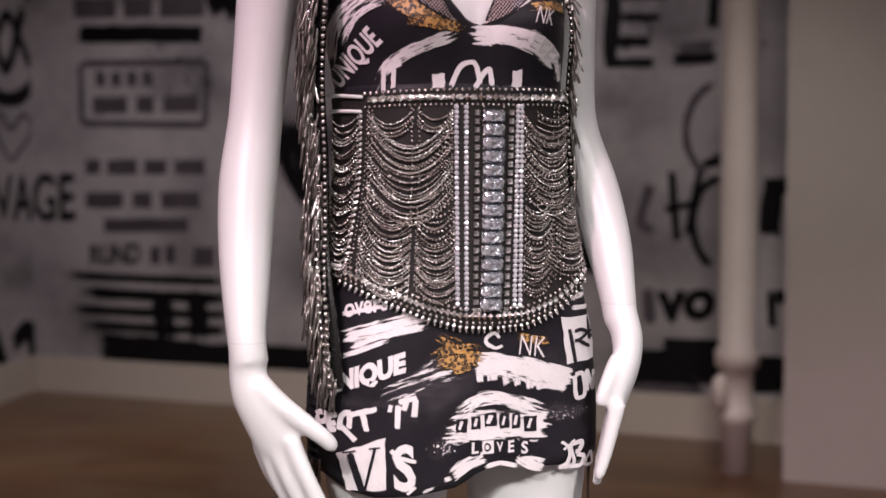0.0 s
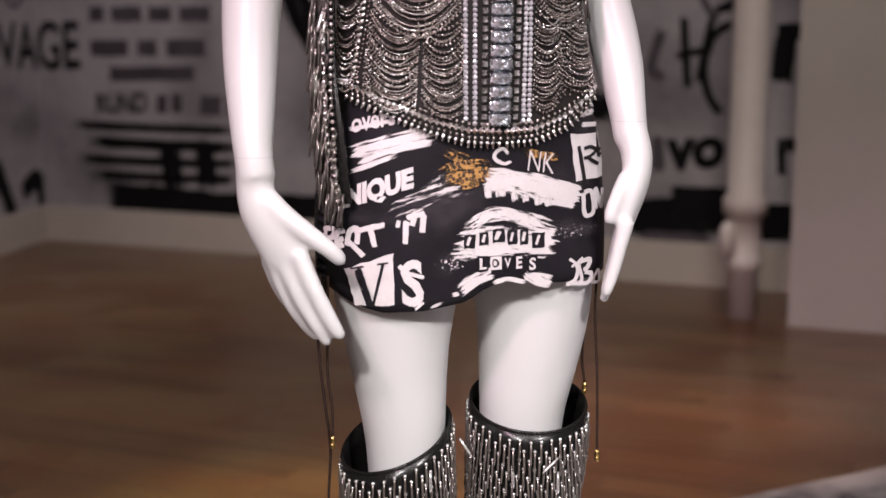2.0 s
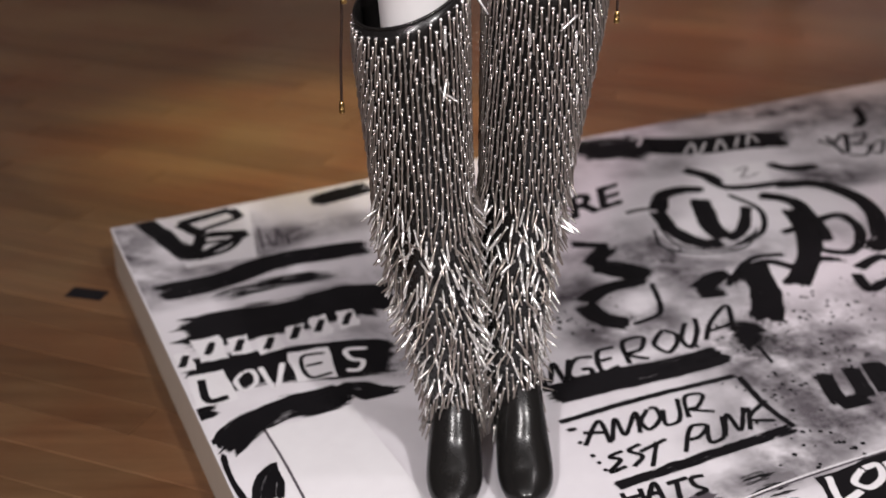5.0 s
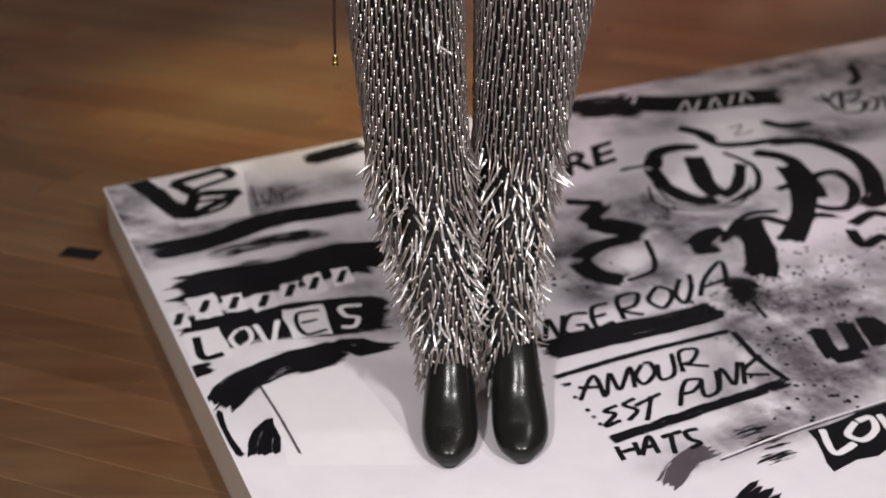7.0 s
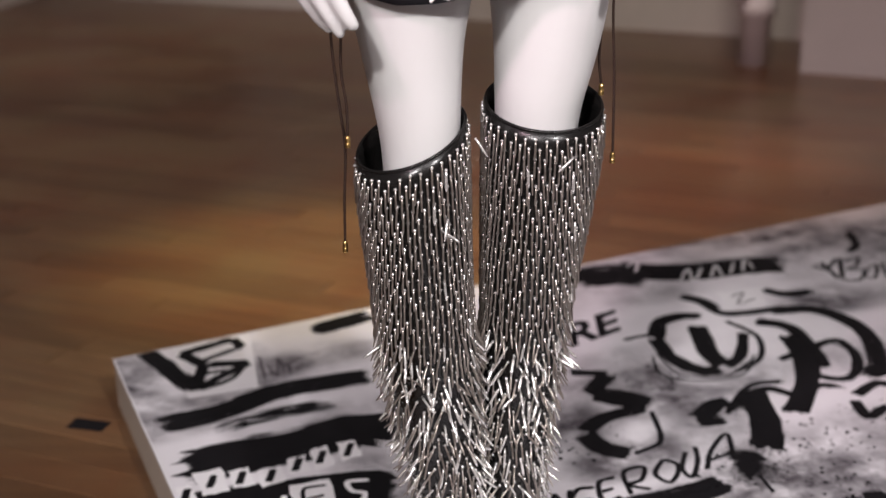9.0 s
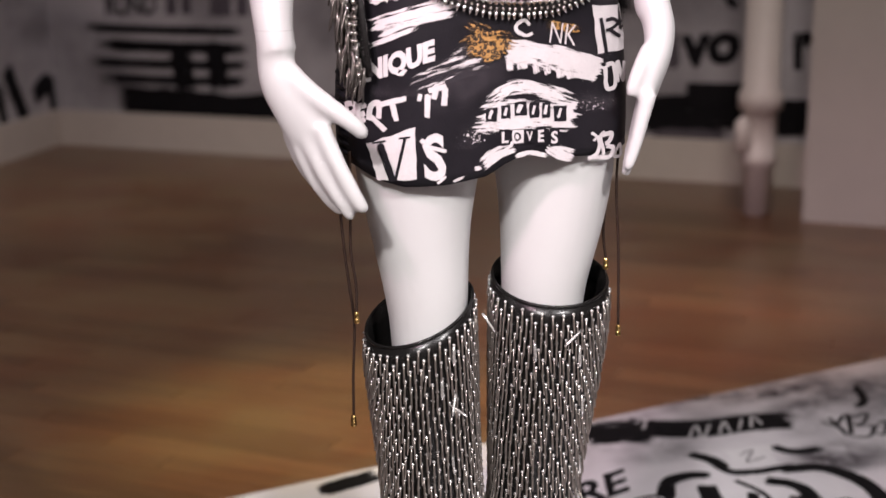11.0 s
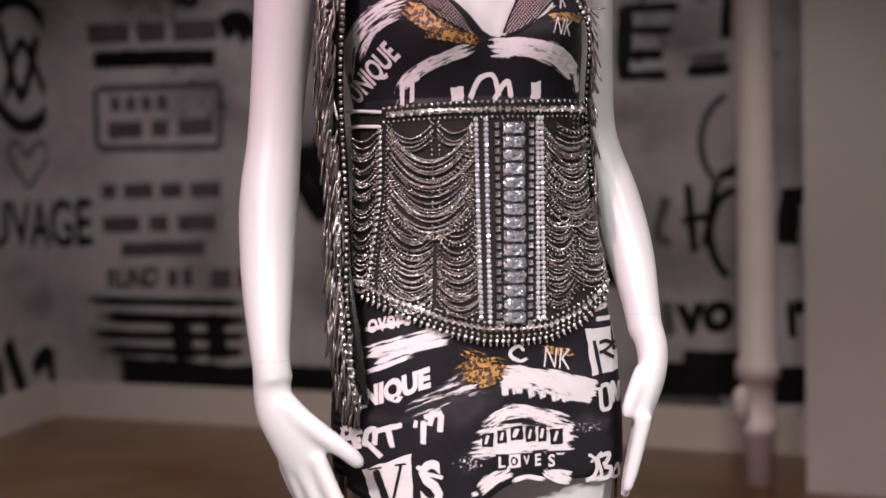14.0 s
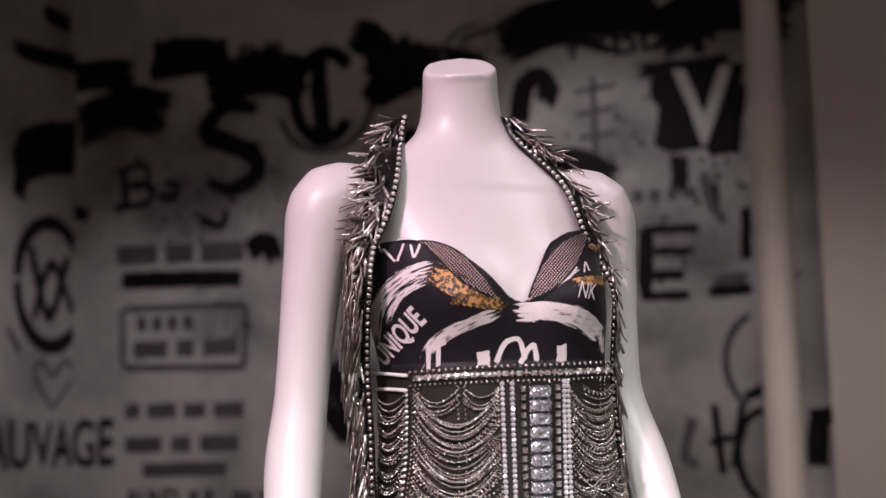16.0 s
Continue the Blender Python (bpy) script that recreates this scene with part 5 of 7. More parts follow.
mx.data_type = "RGBA"
nt.links.new(vo.outputs["Distance"], rp.inputs[0])
nt.links.new(rp.outputs[0], mx.inputs[0])
old = nt.nodes["Principled BSDF"].inputs["Base Color"].links[0].from_socket
nt.links.new(old, mx.inputs[6])
mx.inputs[7].default_value = (0.03, 0.018, 0.012, 1)
nt.links.new(mx.outputs[2], nt.nodes["Principled BSDF"].inputs["Base Color"])


M_SKIN = mat("sheer_lining", (0.68, 0.50, 0.48), 0.5, 0, (0.62, 0.45, 0.43), 30, 1)


def on_dress(x, z, lift=0.0):
    z = min(max(z, 0.94), 1.60)
    return front(x, z, 0.0066 + lift)


dp = Print(on_dress, 0.0017, 0.0003, 0.20)
dp.brush("white", [(-0.114, 1.128), (-0.066, 1.145), (-0.009, 1.159)], 0.026, 0.2, 0.12)
dp.brush("white", [(-0.113, 1.112), (-0.053, 1.136)], 0.006, 0.3, 0.2)
dp.brush("white", [(-0.112, 1.16), (-0.059, 1.173)], 0.005, 0.2, 0.2)
dp.words("white", "overs", (-0.106, 1.157), (-0.058, 1.168), (-0.106, 1.172), 2, 0.02)
dp.words("white", "UNIQUE", (-0.131, 1.062), (-0.039, 1.093), (-0.131, 1.091), 2, 0.06)
dp.brush("leo", [(0.073, 1.137), (0.098, 1.131), (0.123, 1.126)], 0.011, 0.3, 0.15, 1)
dp.words("white", "NK", (0.082, 1.114), (0.111, 1.109), (0.084, 1.137), 2.6, -0.01)
dp.brush("white", [(0.061, 1.133), (0.054, 1.14), (0.047, 1.132), (0.055, 1.123), (0.065, 1.126)], 0.004, 0.1, 0.1, 2)
dp.patch("white", (0.131, 1.153), (0.174, 1.152), (0.175, 1.099), (0.139, 1.098), 1, 4, 6, 0.001)
dp.patch("white", (-0.116, 1.003), (-0.061, 1.025), (-0.06, 0.964), (-0.104, 0.961), 1, 6, 8, 0.001)
for k, (a, b) in enumerate((((0.014, 1.044), (0.027, 1.028)), ((0.031, 1.046), (0.042, 1.031)), ((0.046, 1.049), (0.057, 1.033)), ((0.06, 1.047), (0.072, 1.03)), ((0.075, 1.047), (0.084, 1.029)), ((0.088, 1.042), (0.103, 1.024)))):
    dp.patch("black", (a[0], b[1]), b, (b[0], a[1]), a, 2.2, 3, 3, 0.0008)
    dp.brush("white", [(a[0] * 0.7 + b[0] * 0.3, b[1] * 0.8 + a[1] * 0.2), (a[0] * 0.45 + b[0] * 0.55, a[1] * 0.85 + b[1] * 0.15)], 0.0035, 0.05, 0, 3)
for ch, a, b in (("L", (0.029, 1.019), (0.042, 1)), ("O", (0.044, 1.017), (0.054, 1.002)), ("V", (0.054, 1.017), (0.067, 1.001)), ("E", (0.068, 1.019), (0.08, 0.998)), ("S", (0.083, 1.016), (0.095, 0.995))):
    dp.patch("black" if ch != "O" else "white", (a[0], b[1]), b, (b[0], a[1]), a, 2.2, 3, 3, 0.0008)
    w, hh = b[0] - a[0], a[1] - b[1]
    dp.words("white" if ch != "O" else "black", ch, (a[0] + 0.2 * w, b[1] + 0.15 * hh), (b[0] - 0.2 * w, b[1] + 0.15 * hh), (a[0] + 0.2 * w, a[1] - 0.15 * hh), 3.2, 0.03)
dp.spatter("white", (0.001, 1.013), (0.006, 0.006), 0.0012, 30)
dp.spatter("white", (0.136, 1.038), (0.010, 0.004), 0.0008, 36)
dp.brush("white", [(0.143, 1.163), (0.17, 1.161)], 0.006, 0.3, 0.1)
dp.brush("white", [(0.132, 1.174), (0.168, 1.177)], 0.008, 0.3, 0.1)
dp.words("white", "S", (-0.052, 0.962), (-0.028, 0.965), (-0.053, 1.017), 2, 0.03)
dp.brush("white", [(-0.055, 1.006), (-0.051, 1.01)], 0.006, 0.03, 0.02, 2)
dp.brush("white", [(-0.038, 0.959), (-0.028, 0.968)], 0.0035, 0.03, 0.02, 2)
dp.brush("white", [(-0.054, 1.004), (-0.027, 0.996)], 0.005, 0.1, 0.1, 2)
dp.brush("black", [(-0.101, 1.006), (-0.086, 0.96)], 0.0095, 0.02, 0.02, 3)
dp.brush("black", [(-0.072, 1.012), (-0.084, 0.961)], 0.0035, 0.02, 0.02, 3)
dp.brush("black", [(-0.109, 1.004), (-0.093, 1.008)], 0.0022, 0.02, 0.02, 3)
dp.brush("black", [(-0.079, 1.011), (-0.066, 1.013)], 0.0022, 0.02, 0.02, 3)
dp.brush("white", [(-0.136, 1.028), (-0.139, 1.044), (-0.127, 1.046), (-0.129, 1.038), (-0.136, 1.034)], 0.0068, 0.05, 0.06, 2)
dp.brush("white", [(-0.114, 1.048), (-0.124, 1.043), (-0.123, 1.029), (-0.115, 1.031)], 0.0068, 0.05, 0.06, 2)
dp.brush("white", [(-0.124, 1.035), (-0.116, 1.038)], 0.0068, 0.05, 0.06, 2)
dp.brush("white", [(-0.113, 1.029), (-0.109, 1.047), (-0.101, 1.051), (-0.101, 1.032)], 0.0068, 0.05, 0.06, 2)
dp.brush("white", [(-0.111, 1.036), (-0.093, 1.019)], 0.0068, 0.05, 0.06, 2)
dp.brush("white", [(-0.101, 1.048), (-0.069, 1.057)], 0.0068, 0.05, 0.06, 2)
dp.brush("white", [(-0.086, 1.052), (-0.081, 1.03)], 0.0068, 0.05, 0.06, 2)
dp.brush("white", [(-0.047, 1.062), (-0.048, 1.034)], 0.0068, 0.05, 0.06, 2)
dp.brush("white", [(-0.047, 1.065), (-0.026, 1.07)], 0.0068, 0.05, 0.06, 2)
dp.brush("white", [(-0.038, 1.066), (-0.041, 1.055)], 0.0068, 0.05, 0.06, 2)
dp.brush("white", [(-0.028, 1.069), (-0.03, 1.047)], 0.0068, 0.05, 0.06, 2)
dp.brush("white", [(-0.058, 1.058), (-0.053, 1.057)], 0.009, 0.02, 0, 2)
dp.brush("white", [(0.132, 1.007), (0.139, 1.001), (0.135, 0.996)], 0.0035, 0.03, 0.03, 2)
dp.brush("white", [(0.14, 1.003), (0.143, 0.992), (0.139, 0.98), (0.128, 0.976)], 0.0055, 0.03, 0.03, 2)
dp.brush("white", [(0.15, 1.006), (0.144, 1.001), (0.148, 0.978), (0.135, 0.976)], 0.0045, 0.03, 0.03, 2)
dp.brush("white", [(0.145, 1.002), (0.158, 1.002), (0.155, 0.993), (0.149, 0.991)], 0.006, 0.03, 0.03, 2)
dp.brush("white", [(0.151, 0.989), (0.161, 0.984), (0.157, 0.975), (0.142, 0.976)], 0.006, 0.03, 0.03, 2)
dp.brush("white", [(0.165, 0.98), (0.17, 0.987), (0.172, 0.973), (0.162, 0.974), (0.165, 0.981)], 0.004, 0.03, 0.03, 2)
dp.brush("black", [(0.141, 1.139), (0.149, 1.098)], 0.005, 0.03, 0.03, 3)
dp.brush("black", [(0.147, 1.135), (0.157, 1.136), (0.164, 1.131), (0.154, 1.125), (0.147, 1.124)], 0.0045, 0.03, 0.03, 3)
dp.brush("black", [(0.152, 1.125), (0.168, 1.114)], 0.0045, 0.03, 0.03, 3)
dp.brush("black", [(0.163, 1.131), (0.173, 1.132)], 0.003, 0.03, 0.03, 3)
dp.brush("black", [(0.165, 1.125), (0.173, 1.126)], 0.003, 0.03, 0.03, 3)
dp.brush("white", [(0.148, 1.084), (0.158, 1.084), (0.161, 1.058), (0.151, 1.057), (0.148, 1.084)], 0.0055, 0.02, 0.03, 2)
dp.brush("white", [(0.165, 1.061), (0.164, 1.086), (0.173, 1.063), (0.174, 1.086)], 0.0055, 0.02, 0.03, 2)
dp.brush("leo", [(-0.016, 1.106), (0.006, 1.115), (0.03, 1.117), (0.054, 1.112)], 0.03, 0.35, 0.15, 2)
dp.brush("leo", [(-0.013, 1.137), (0.006, 1.129), (0.024, 1.123)], 0.024, 0.4, 0.3, 2)
dp.brush("leo", [(0.003, 1.1), (0.021, 1.104), (0.037, 1.109)], 0.018, 0.35, 0.2, 2)
dp.brush("black", [(-0.015, 1.119), (0, 1.122), (0.012, 1.131)], 0.012, 0.4, 0.45, 2.2)
dp.brush("white", [(0.031, 1.106), (0.055, 1.104), (0.093, 1.094), (0.148, 1.077)], 0.03, 0.1, 0.06, 1.5)
dp.brush("white", [(-0.078, 1.067), (-0.036, 1.084), (0, 1.096), (0.04, 1.106)], 0.026, 0.4, 0.38, 1.4)
dp.brush("white", [(-0.03, 1.098), (-0.012, 1.106), (0, 1.119)], 0.01, 0.4, 0.45, 1.4)
dp.brush("white", [(0.04, 1.098), (0.041, 1.083)], 0.0095, 0.25, 0.12, 2)
dp.brush("white", [(0.052, 1.095), (0.054, 1.084)], 0.0095, 0.25, 0.12, 2)
dp.brush("white", [(0.066, 1.093), (0.069, 1.079)], 0.0095, 0.25, 0.12, 2)
dp.brush("white", [(0.079, 1.089), (0.081, 1.077)], 0.0095, 0.25, 0.12, 2)
dp.brush("white", [(0.093, 1.087), (0.095, 1.072)], 0.0095, 0.25, 0.12, 2)
dp.brush("white", [(0.105, 1.083), (0.106, 1.07)], 0.0095, 0.25, 0.12, 2)
dp.brush("white", [(0.008, 1.044), (0.031, 1.06), (0.052, 1.066), (0.087, 1.057), (0.118, 1.043)], 0.018, 0.25, 0.15, 0.8)
dp.brush("white", [(0.002, 1.031), (0.031, 1.034), (0.075, 1.033), (0.121, 1.025)], 0.04, 0.12, 0.08, 0.6)
dp.brush("white", [(-0.006, 1.022), (0.012, 1.023), (0.037, 1.023)], 0.02, 0.35, 0.3, 0.6)
dp.brush("white", [(0.008, 0.977), (0.028, 0.992), (0.05, 0.999)], 0.018, 0.2, 0.12, 0.8)
dp.brush("white", [(0.08, 0.997), (0.098, 0.986), (0.114, 0.981)], 0.018, 0.2, 0.12, 0.8)
dp.brush("white", [(0.046, 0.986), (0.061, 0.99), (0.083, 0.984)], 0.006, 0.2, 0.1, 0.8)
dp.brush("white", [(0, 0.974), (0.012, 0.977)], 0.006, 0.4, 0.4, 2)
dp.brush("white", [(-0.025, 0.959), (-0.006, 0.968)], 0.004, 0.4, 0.5, 2)
dp.brush("grey", [(0.024, 1.109), (0, 1.078), (-0.042, 1.056)], 0.03, 0.4, 0.6, 0.3)
dp.brush("grey", [(0.12, 1.049), (0.141, 1.041), (0.166, 1.04)], 0.014, 0.4, 0.62, 0.5)
dp.brush("grey", [(0, 1.012), (-0.009, 1.009)], 0.02, 0.4, 0.5, 0.5)
dp.brush("grey", [(0.109, 1.113), (0.139, 1.098), (0.157, 1.094)], 0.012, 0.4, 0.6, 0.4)
dp.brush("grey", [(-0.114, 1.063), (-0.073, 1.065), (-0.058, 1.062)], 0.008, 0.4, 0.6, 0.4)
dp.brush("white", [(0, 1.018), (0.005, 1.009), (-0.003, 1.006)], 0.01, 0.5, 0.5, 0.5)
# bodice
dp.brush("leo", [(-0.063, 1.525), (-0.027, 1.499), (0.021, 1.481)], 0.030, 0.25, 0.1)
dp.brush("leo", [(-0.043, 1.488), (-0.004, 1.481), (0.027, 1.48)], 0.014, 0.3, 0.1)
dp.brush("leo", [(0.091, 1.505), (0.141, 1.514)], 0.014, 0.2, 0.1)
dp.brush("leo", [(0.113, 1.554), (0.148, 1.557)], 0.010, 0.2, 0.1)
dp.words("white", "NK", (0.098, 1.488), (0.117, 1.485), (0.103, 1.507), 2.6, -0.01)
dp.words("white", "UNIQUE", (-0.108, 1.413), (-0.059, 1.461), (-0.129, 1.435), 2, 0.03)
dp.brush("white", [(-0.127, 1.439), (-0.118, 1.486), (-0.087, 1.515), (-0.049, 1.526)], 0.024, 0.2, 0.2)
dp.brush("white", [(-0.114, 1.457), (-0.091, 1.494), (-0.052, 1.513)], 0.010, 0.3, 0.2)
dp.brush("white", [(-0.075, 1.41), (-0.055, 1.44), (-0.016, 1.46), (0.026, 1.475)], 0.016, 0.3, 0.2)
dp.brush("white", [(0.027, 1.472), (0.065, 1.473), (0.103, 1.463), (0.127, 1.443)], 0.026, 0.12, 0.06)
dp.brush("white", [(0.125, 1.452), (0.129, 1.423)], 0.010, 0.3, 0.2)
dp.words("white", "IT", (-0.065, 1.409), (-0.044, 1.418), (-0.064, 1.436), 2, 0.05)
dp.patch("white", (-0.01, 1.414), (0.002, 1.415), (0.002, 1.43), (-0.011, 1.428), 1, 3, 3, 0.001)
dp.brush("white", [(0.008, 1.414), (0.019, 1.438), (0.033, 1.442), (0.04, 1.417)], 0.006, 0.1, 0.1)
dp.brush("white", [(0.033, 1.414), (0.048, 1.436), (0.052, 1.416)], 0.006, 0.1, 0.1)
dp.patch("white", (0.073, 1.417), (0.084, 1.418), (0.084, 1.436), (0.075, 1.435), 1, 3, 3, 0.001)
dp.brush("white", [(-0.111, 1.551), (-0.097, 1.534)], 0.003, 0.1, 0)
dp.brush("white", [(-0.095, 1.534), (-0.087, 1.555)], 0.003, 0.1, 0)
dp.brush("white", [(-0.08, 1.554), (-0.076, 1.538), (-0.068, 1.556)], 0.003, 0.1, 0)
dp.brush("white", [(0.071, 1.503), (0.087, 1.514), (0.101, 1.527)], 0.012, 0.2, 0.1, 2)
dp.brush("white", [(0.107, 1.517), (0.11, 1.532), (0.114, 1.52)], 0.002, 0.1, 0, 2)
# sheer net let into the cups: a skin-toned ground with a diamond net over it
NET = (([(-0.071, 1.557), (-0.043, 1.551), (-0.019, 1.533), (-0.001, 1.51), (0.014, 1.487)], [(-0.072, 1.556), (-0.057, 1.544), (-0.038, 1.52), (-0.018, 1.5), (0.008, 1.487)]),
       ([(0.044, 1.488), (0.058, 1.523), (0.078, 1.551), (0.101, 1.568), (0.115, 1.572)], [(0.045, 1.485), (0.074, 1.5), (0.098, 1.527), (0.114, 1.56), (0.117, 1.57)]))
for a, b in NET:
    dp.begin("net_insert")
    n = 24
    pa_, pb_ = ([spline(np.linspace(0, 1, 5), q, t / n) for t in range(n + 1)] for q in (a, b))
    v = [p for k in range(n + 1) for p in (pa_[k], pa_[k] * 0.5 + pb_[k] * 0.5, pb_[k])]
    dp.add("skin", v, [(3 * k + i, 3 * k + 3 + i, 3 * k + 4 + i, 3 * k + 1 + i) for k in range(n) for i in (0, 1)], 2.2)
    lo, hi = np.min(pa_ + pb_, 0), np.max(pa_ + pb_, 0)

    def inside(p):
        poly = pa_ + pb_[::-1]
        c = False
        for i in range(len(poly)):
            q, r = poly[i], poly[i - 1]
            if (q[1] > p[1]) != (r[1] > p[1]) and p[0] < (r[0] - q[0]) * (p[1] - q[1]) / (r[1] - q[1]) + q[0]:
                c = not c
        return c

    dp.begin("net")
    gap, w = 0.0036, 0.00068
    for sgn in (1, -1):
        for k in range(-60, 61):
            c0 = (lo + hi) / 2 + np.array((k * gap, 0))
            d = np.array((0.62 * sgn, 0.78))
            nn = np.array((d[1], -d[0])) * w
            for j in range(-26, 26):
                p0, p1 = c0 + d * j * 0.002, c0 + d * (j + 1) * 0.002
                if inside((p0 + p1) / 2):
                    dp.add("black", [p0 - nn, p0 + nn, p1 + nn, p1 - nn], [(0, 1, 2, 3)], 3.2 + 0.3 * (sgn > 0))
    for q in (pa_, pb_):
        dp.brush("black", q[::4], 0.0022, 0, 0, 4)
dp.build(dress, {"white": ("white_print", "white brush-stroke print and lettering", M_WHITEINK), "black": ("black_print", "", M_SATIN), "skin": ("net_insert", "sheer skin-toned insert", M_SKIN), "leo": ("leopard_print", "tan leopard print patches", M_LEO), "grey": ("grey_print", "faded grey print", M_GREYINK)})

# ---- corset trimmings ----
def piece(name, me, parent, m, label=""):
    """One more object on shared mesh data, at the pose m, as a part of parent."""
    ob = new(name, me)
    ob.parent = parent
    ob.matrix_parent_inverse = Matrix.Translation(-parent.location)
    ob.matrix_basis = m
    if label:
        ob["label"] = label
    return ob


def frame_at(x, z, off, fn=None):
    """A pose on the torso: local z out of the cloth, local y up along it."""
    p = front(x, z, off)
    du, dv = front(x + 0.004, z, off) - front(x - 0.004, z, off), front(x, z + 0.004, off) - front(x, z - 0.004, off)
    n = du.cross(dv).normalized()
    if n.y > 0:
        n = -n
    u = (du - n * du.dot(n)).normalized()
    w = n.cross(u)
    return Matrix((( u.x, w.x, n.x, p.x), (u.y, w.y, n.y, p.y), (u.z, w.z, n.z, p.z), (0, 0, 0, 1)))


def ball(r, n=6, k=4):
    rings = [[(r * math.sin(math.pi * (j + 0.06) / (k + 0.12)) * math.cos(math.tau * i / n), r * math.sin(math.pi * (j + 0.06) / (k + 0.12)) * math.sin(math.tau * i / n), -r * math.cos(math.pi * (j + 0.06) / (k + 0.12))) for i in range(n)] for j in range(k + 1)]
    return loft(rings)


def cone(r, h, n=7):
    v, f = loft([[(r * math.cos(math.tau * i / n), r * math.sin(math.tau * i / n), 0) for i in range(n)], [(0.75 * r * math.cos(math.tau * i / n), 0.75 * r * math.sin(math.tau * i / n), h * 0.4) for i in range(n)], [(0.1 * r * math.cos(math.tau * i / n), 0.1 * r * math.sin(math.tau * i / n), h) for i in range(n)]])
    return v, f


def pyramid(w, h):
    a = w / 2
    v = [(-a, -a, 0), (a, -a, 0), (a, a, 0), (-a, a, 0), (-a * 0.8, -a * 0.8, h * 0.35), (a * 0.8, -a * 0.8, h * 0.35), (a * 0.8, a * 0.8, h * 0.35), (-a * 0.8, a * 0.8, h * 0.35), (0, 0, h)]
    return v, [(3, 2, 1, 0), (0, 1, 5, 4), (1, 2, 6, 5), (2, 3, 7, 6), (3, 0, 4, 7), (4, 5, 8), (5, 6, 8), (6, 7, 8), (7, 4, 8)]


def cut_stone(w, h, d):
    """An emerald-cut stone: stepped facets up to a flat table."""
    rings = []
    for s, z in ((1.0, 0.0), (1.0, d * 0.2), (0.84, d * 0.55), (0.64, d * 0.85), (0.46, d)):
        a, b, c = w / 2 * s, h / 2 * s, 0.22 * min(w, h) * s
        rings.append([(a - c, -b, z), (a, -b + c, z), (a, b - c, z), (a - c, b, z), (-a + c, b, z), (-a, b - c, z), (-a, -b + c, z), (-a + c, -b, z)])
    return loft(rings)


# bright and dark tones mixed into the colour imitate the facets' reflections
M_STONE = mat("foiled_crystal", (0.90, 0.92, 0.96), 0.06, 0.8, (0.26, 0.29, 0.35), 90, 0.35)
M_STONE.node_tree.nodes["Principled BSDF"].inputs["Coat Weight"].default_value = 1.0
nt = M_STONE.node_tree
tc, cells, bp = nt.nodes.new("ShaderNodeTexCoord"), nt.nodes.new("ShaderNodeTexVoronoi"), nt.nodes.new("ShaderNodeBump")
cells.inputs["Scale"].default_value = 190
bp.inputs["Strength"].default_value, bp.inputs["Distance"].default_value = 0.9, 0.003
nt.links.new(tc.outputs["Object"], cells.inputs["Vector"])
nt.links.new(cells.outputs["Distance"], bp.inputs["Height"])
nt.links.new(bp.outputs[0], nt.nodes["Principled BSDF"].inputs["Normal"])
M_BUGLE = mat("bugle_glass", (0.85, 0.84, 0.83), 0.15, 0.2, (0.75, 0.74, 0.73), 100, 1)
M_RHINE = mat("rhinestone", (0.88, 0.88, 0.90), 0.16, 0.55, (0.50, 0.50, 0.53), 250, 1)
M_DARKSTEEL = mat("dark_chain", (0.34, 0.31, 0.29), 0.18, 1.0, (0.42, 0.39, 0.37), 120, 1)
stone = mesh_data("crystal", *cut_stone(0.0262, 0.0146, 0.0085), M_STONE)
pyr = mesh_data("stud", *pyramid(0.0072, 0.0048), M_CHROME)
spike_me = mesh_data("spike", *cone(0.0030, 0.0082), M_CHROME, smooth=True)
small = mesh_data("rivet", *ball(0.0027, 8, 5), M_CHROME, smooth=True)
BALL = {r: ball(r, 6, 4) for r in (0.0010, 0.0013, 0.0016, 0.0019, 0.0024, 0.0030)}
crng = random.Random(11)


def bead_row(name, pts, r, material, step, off=0.012, label="", parent=None):
    """Beads strung along a line of (x, z) on the corset, as one part."""
    pts = np.array(pts, float)
    xs = np.concatenate([[0], np.cumsum(np.linalg.norm(np.diff(pts, axis=0), axis=1))])
    out = []
    bv, bf = BALL[r]
    for s in np.arange(0, xs[-1], step):
        x, z = spline(xs, pts, s)
        p = front(x, z, off + crng.uniform(-0.0003, 0.0003))
        spin = Euler((crng.random() * 6, crng.random() * 6, 0)).to_matrix()
        out.append(([spin @ Vector(q) + p for q in bv], bf))
    v, f = join(out)
    return tagged(solid(name, v, f, material, parent or corset, label, smooth=name != "rhinestone_strip"), kind="stuff")


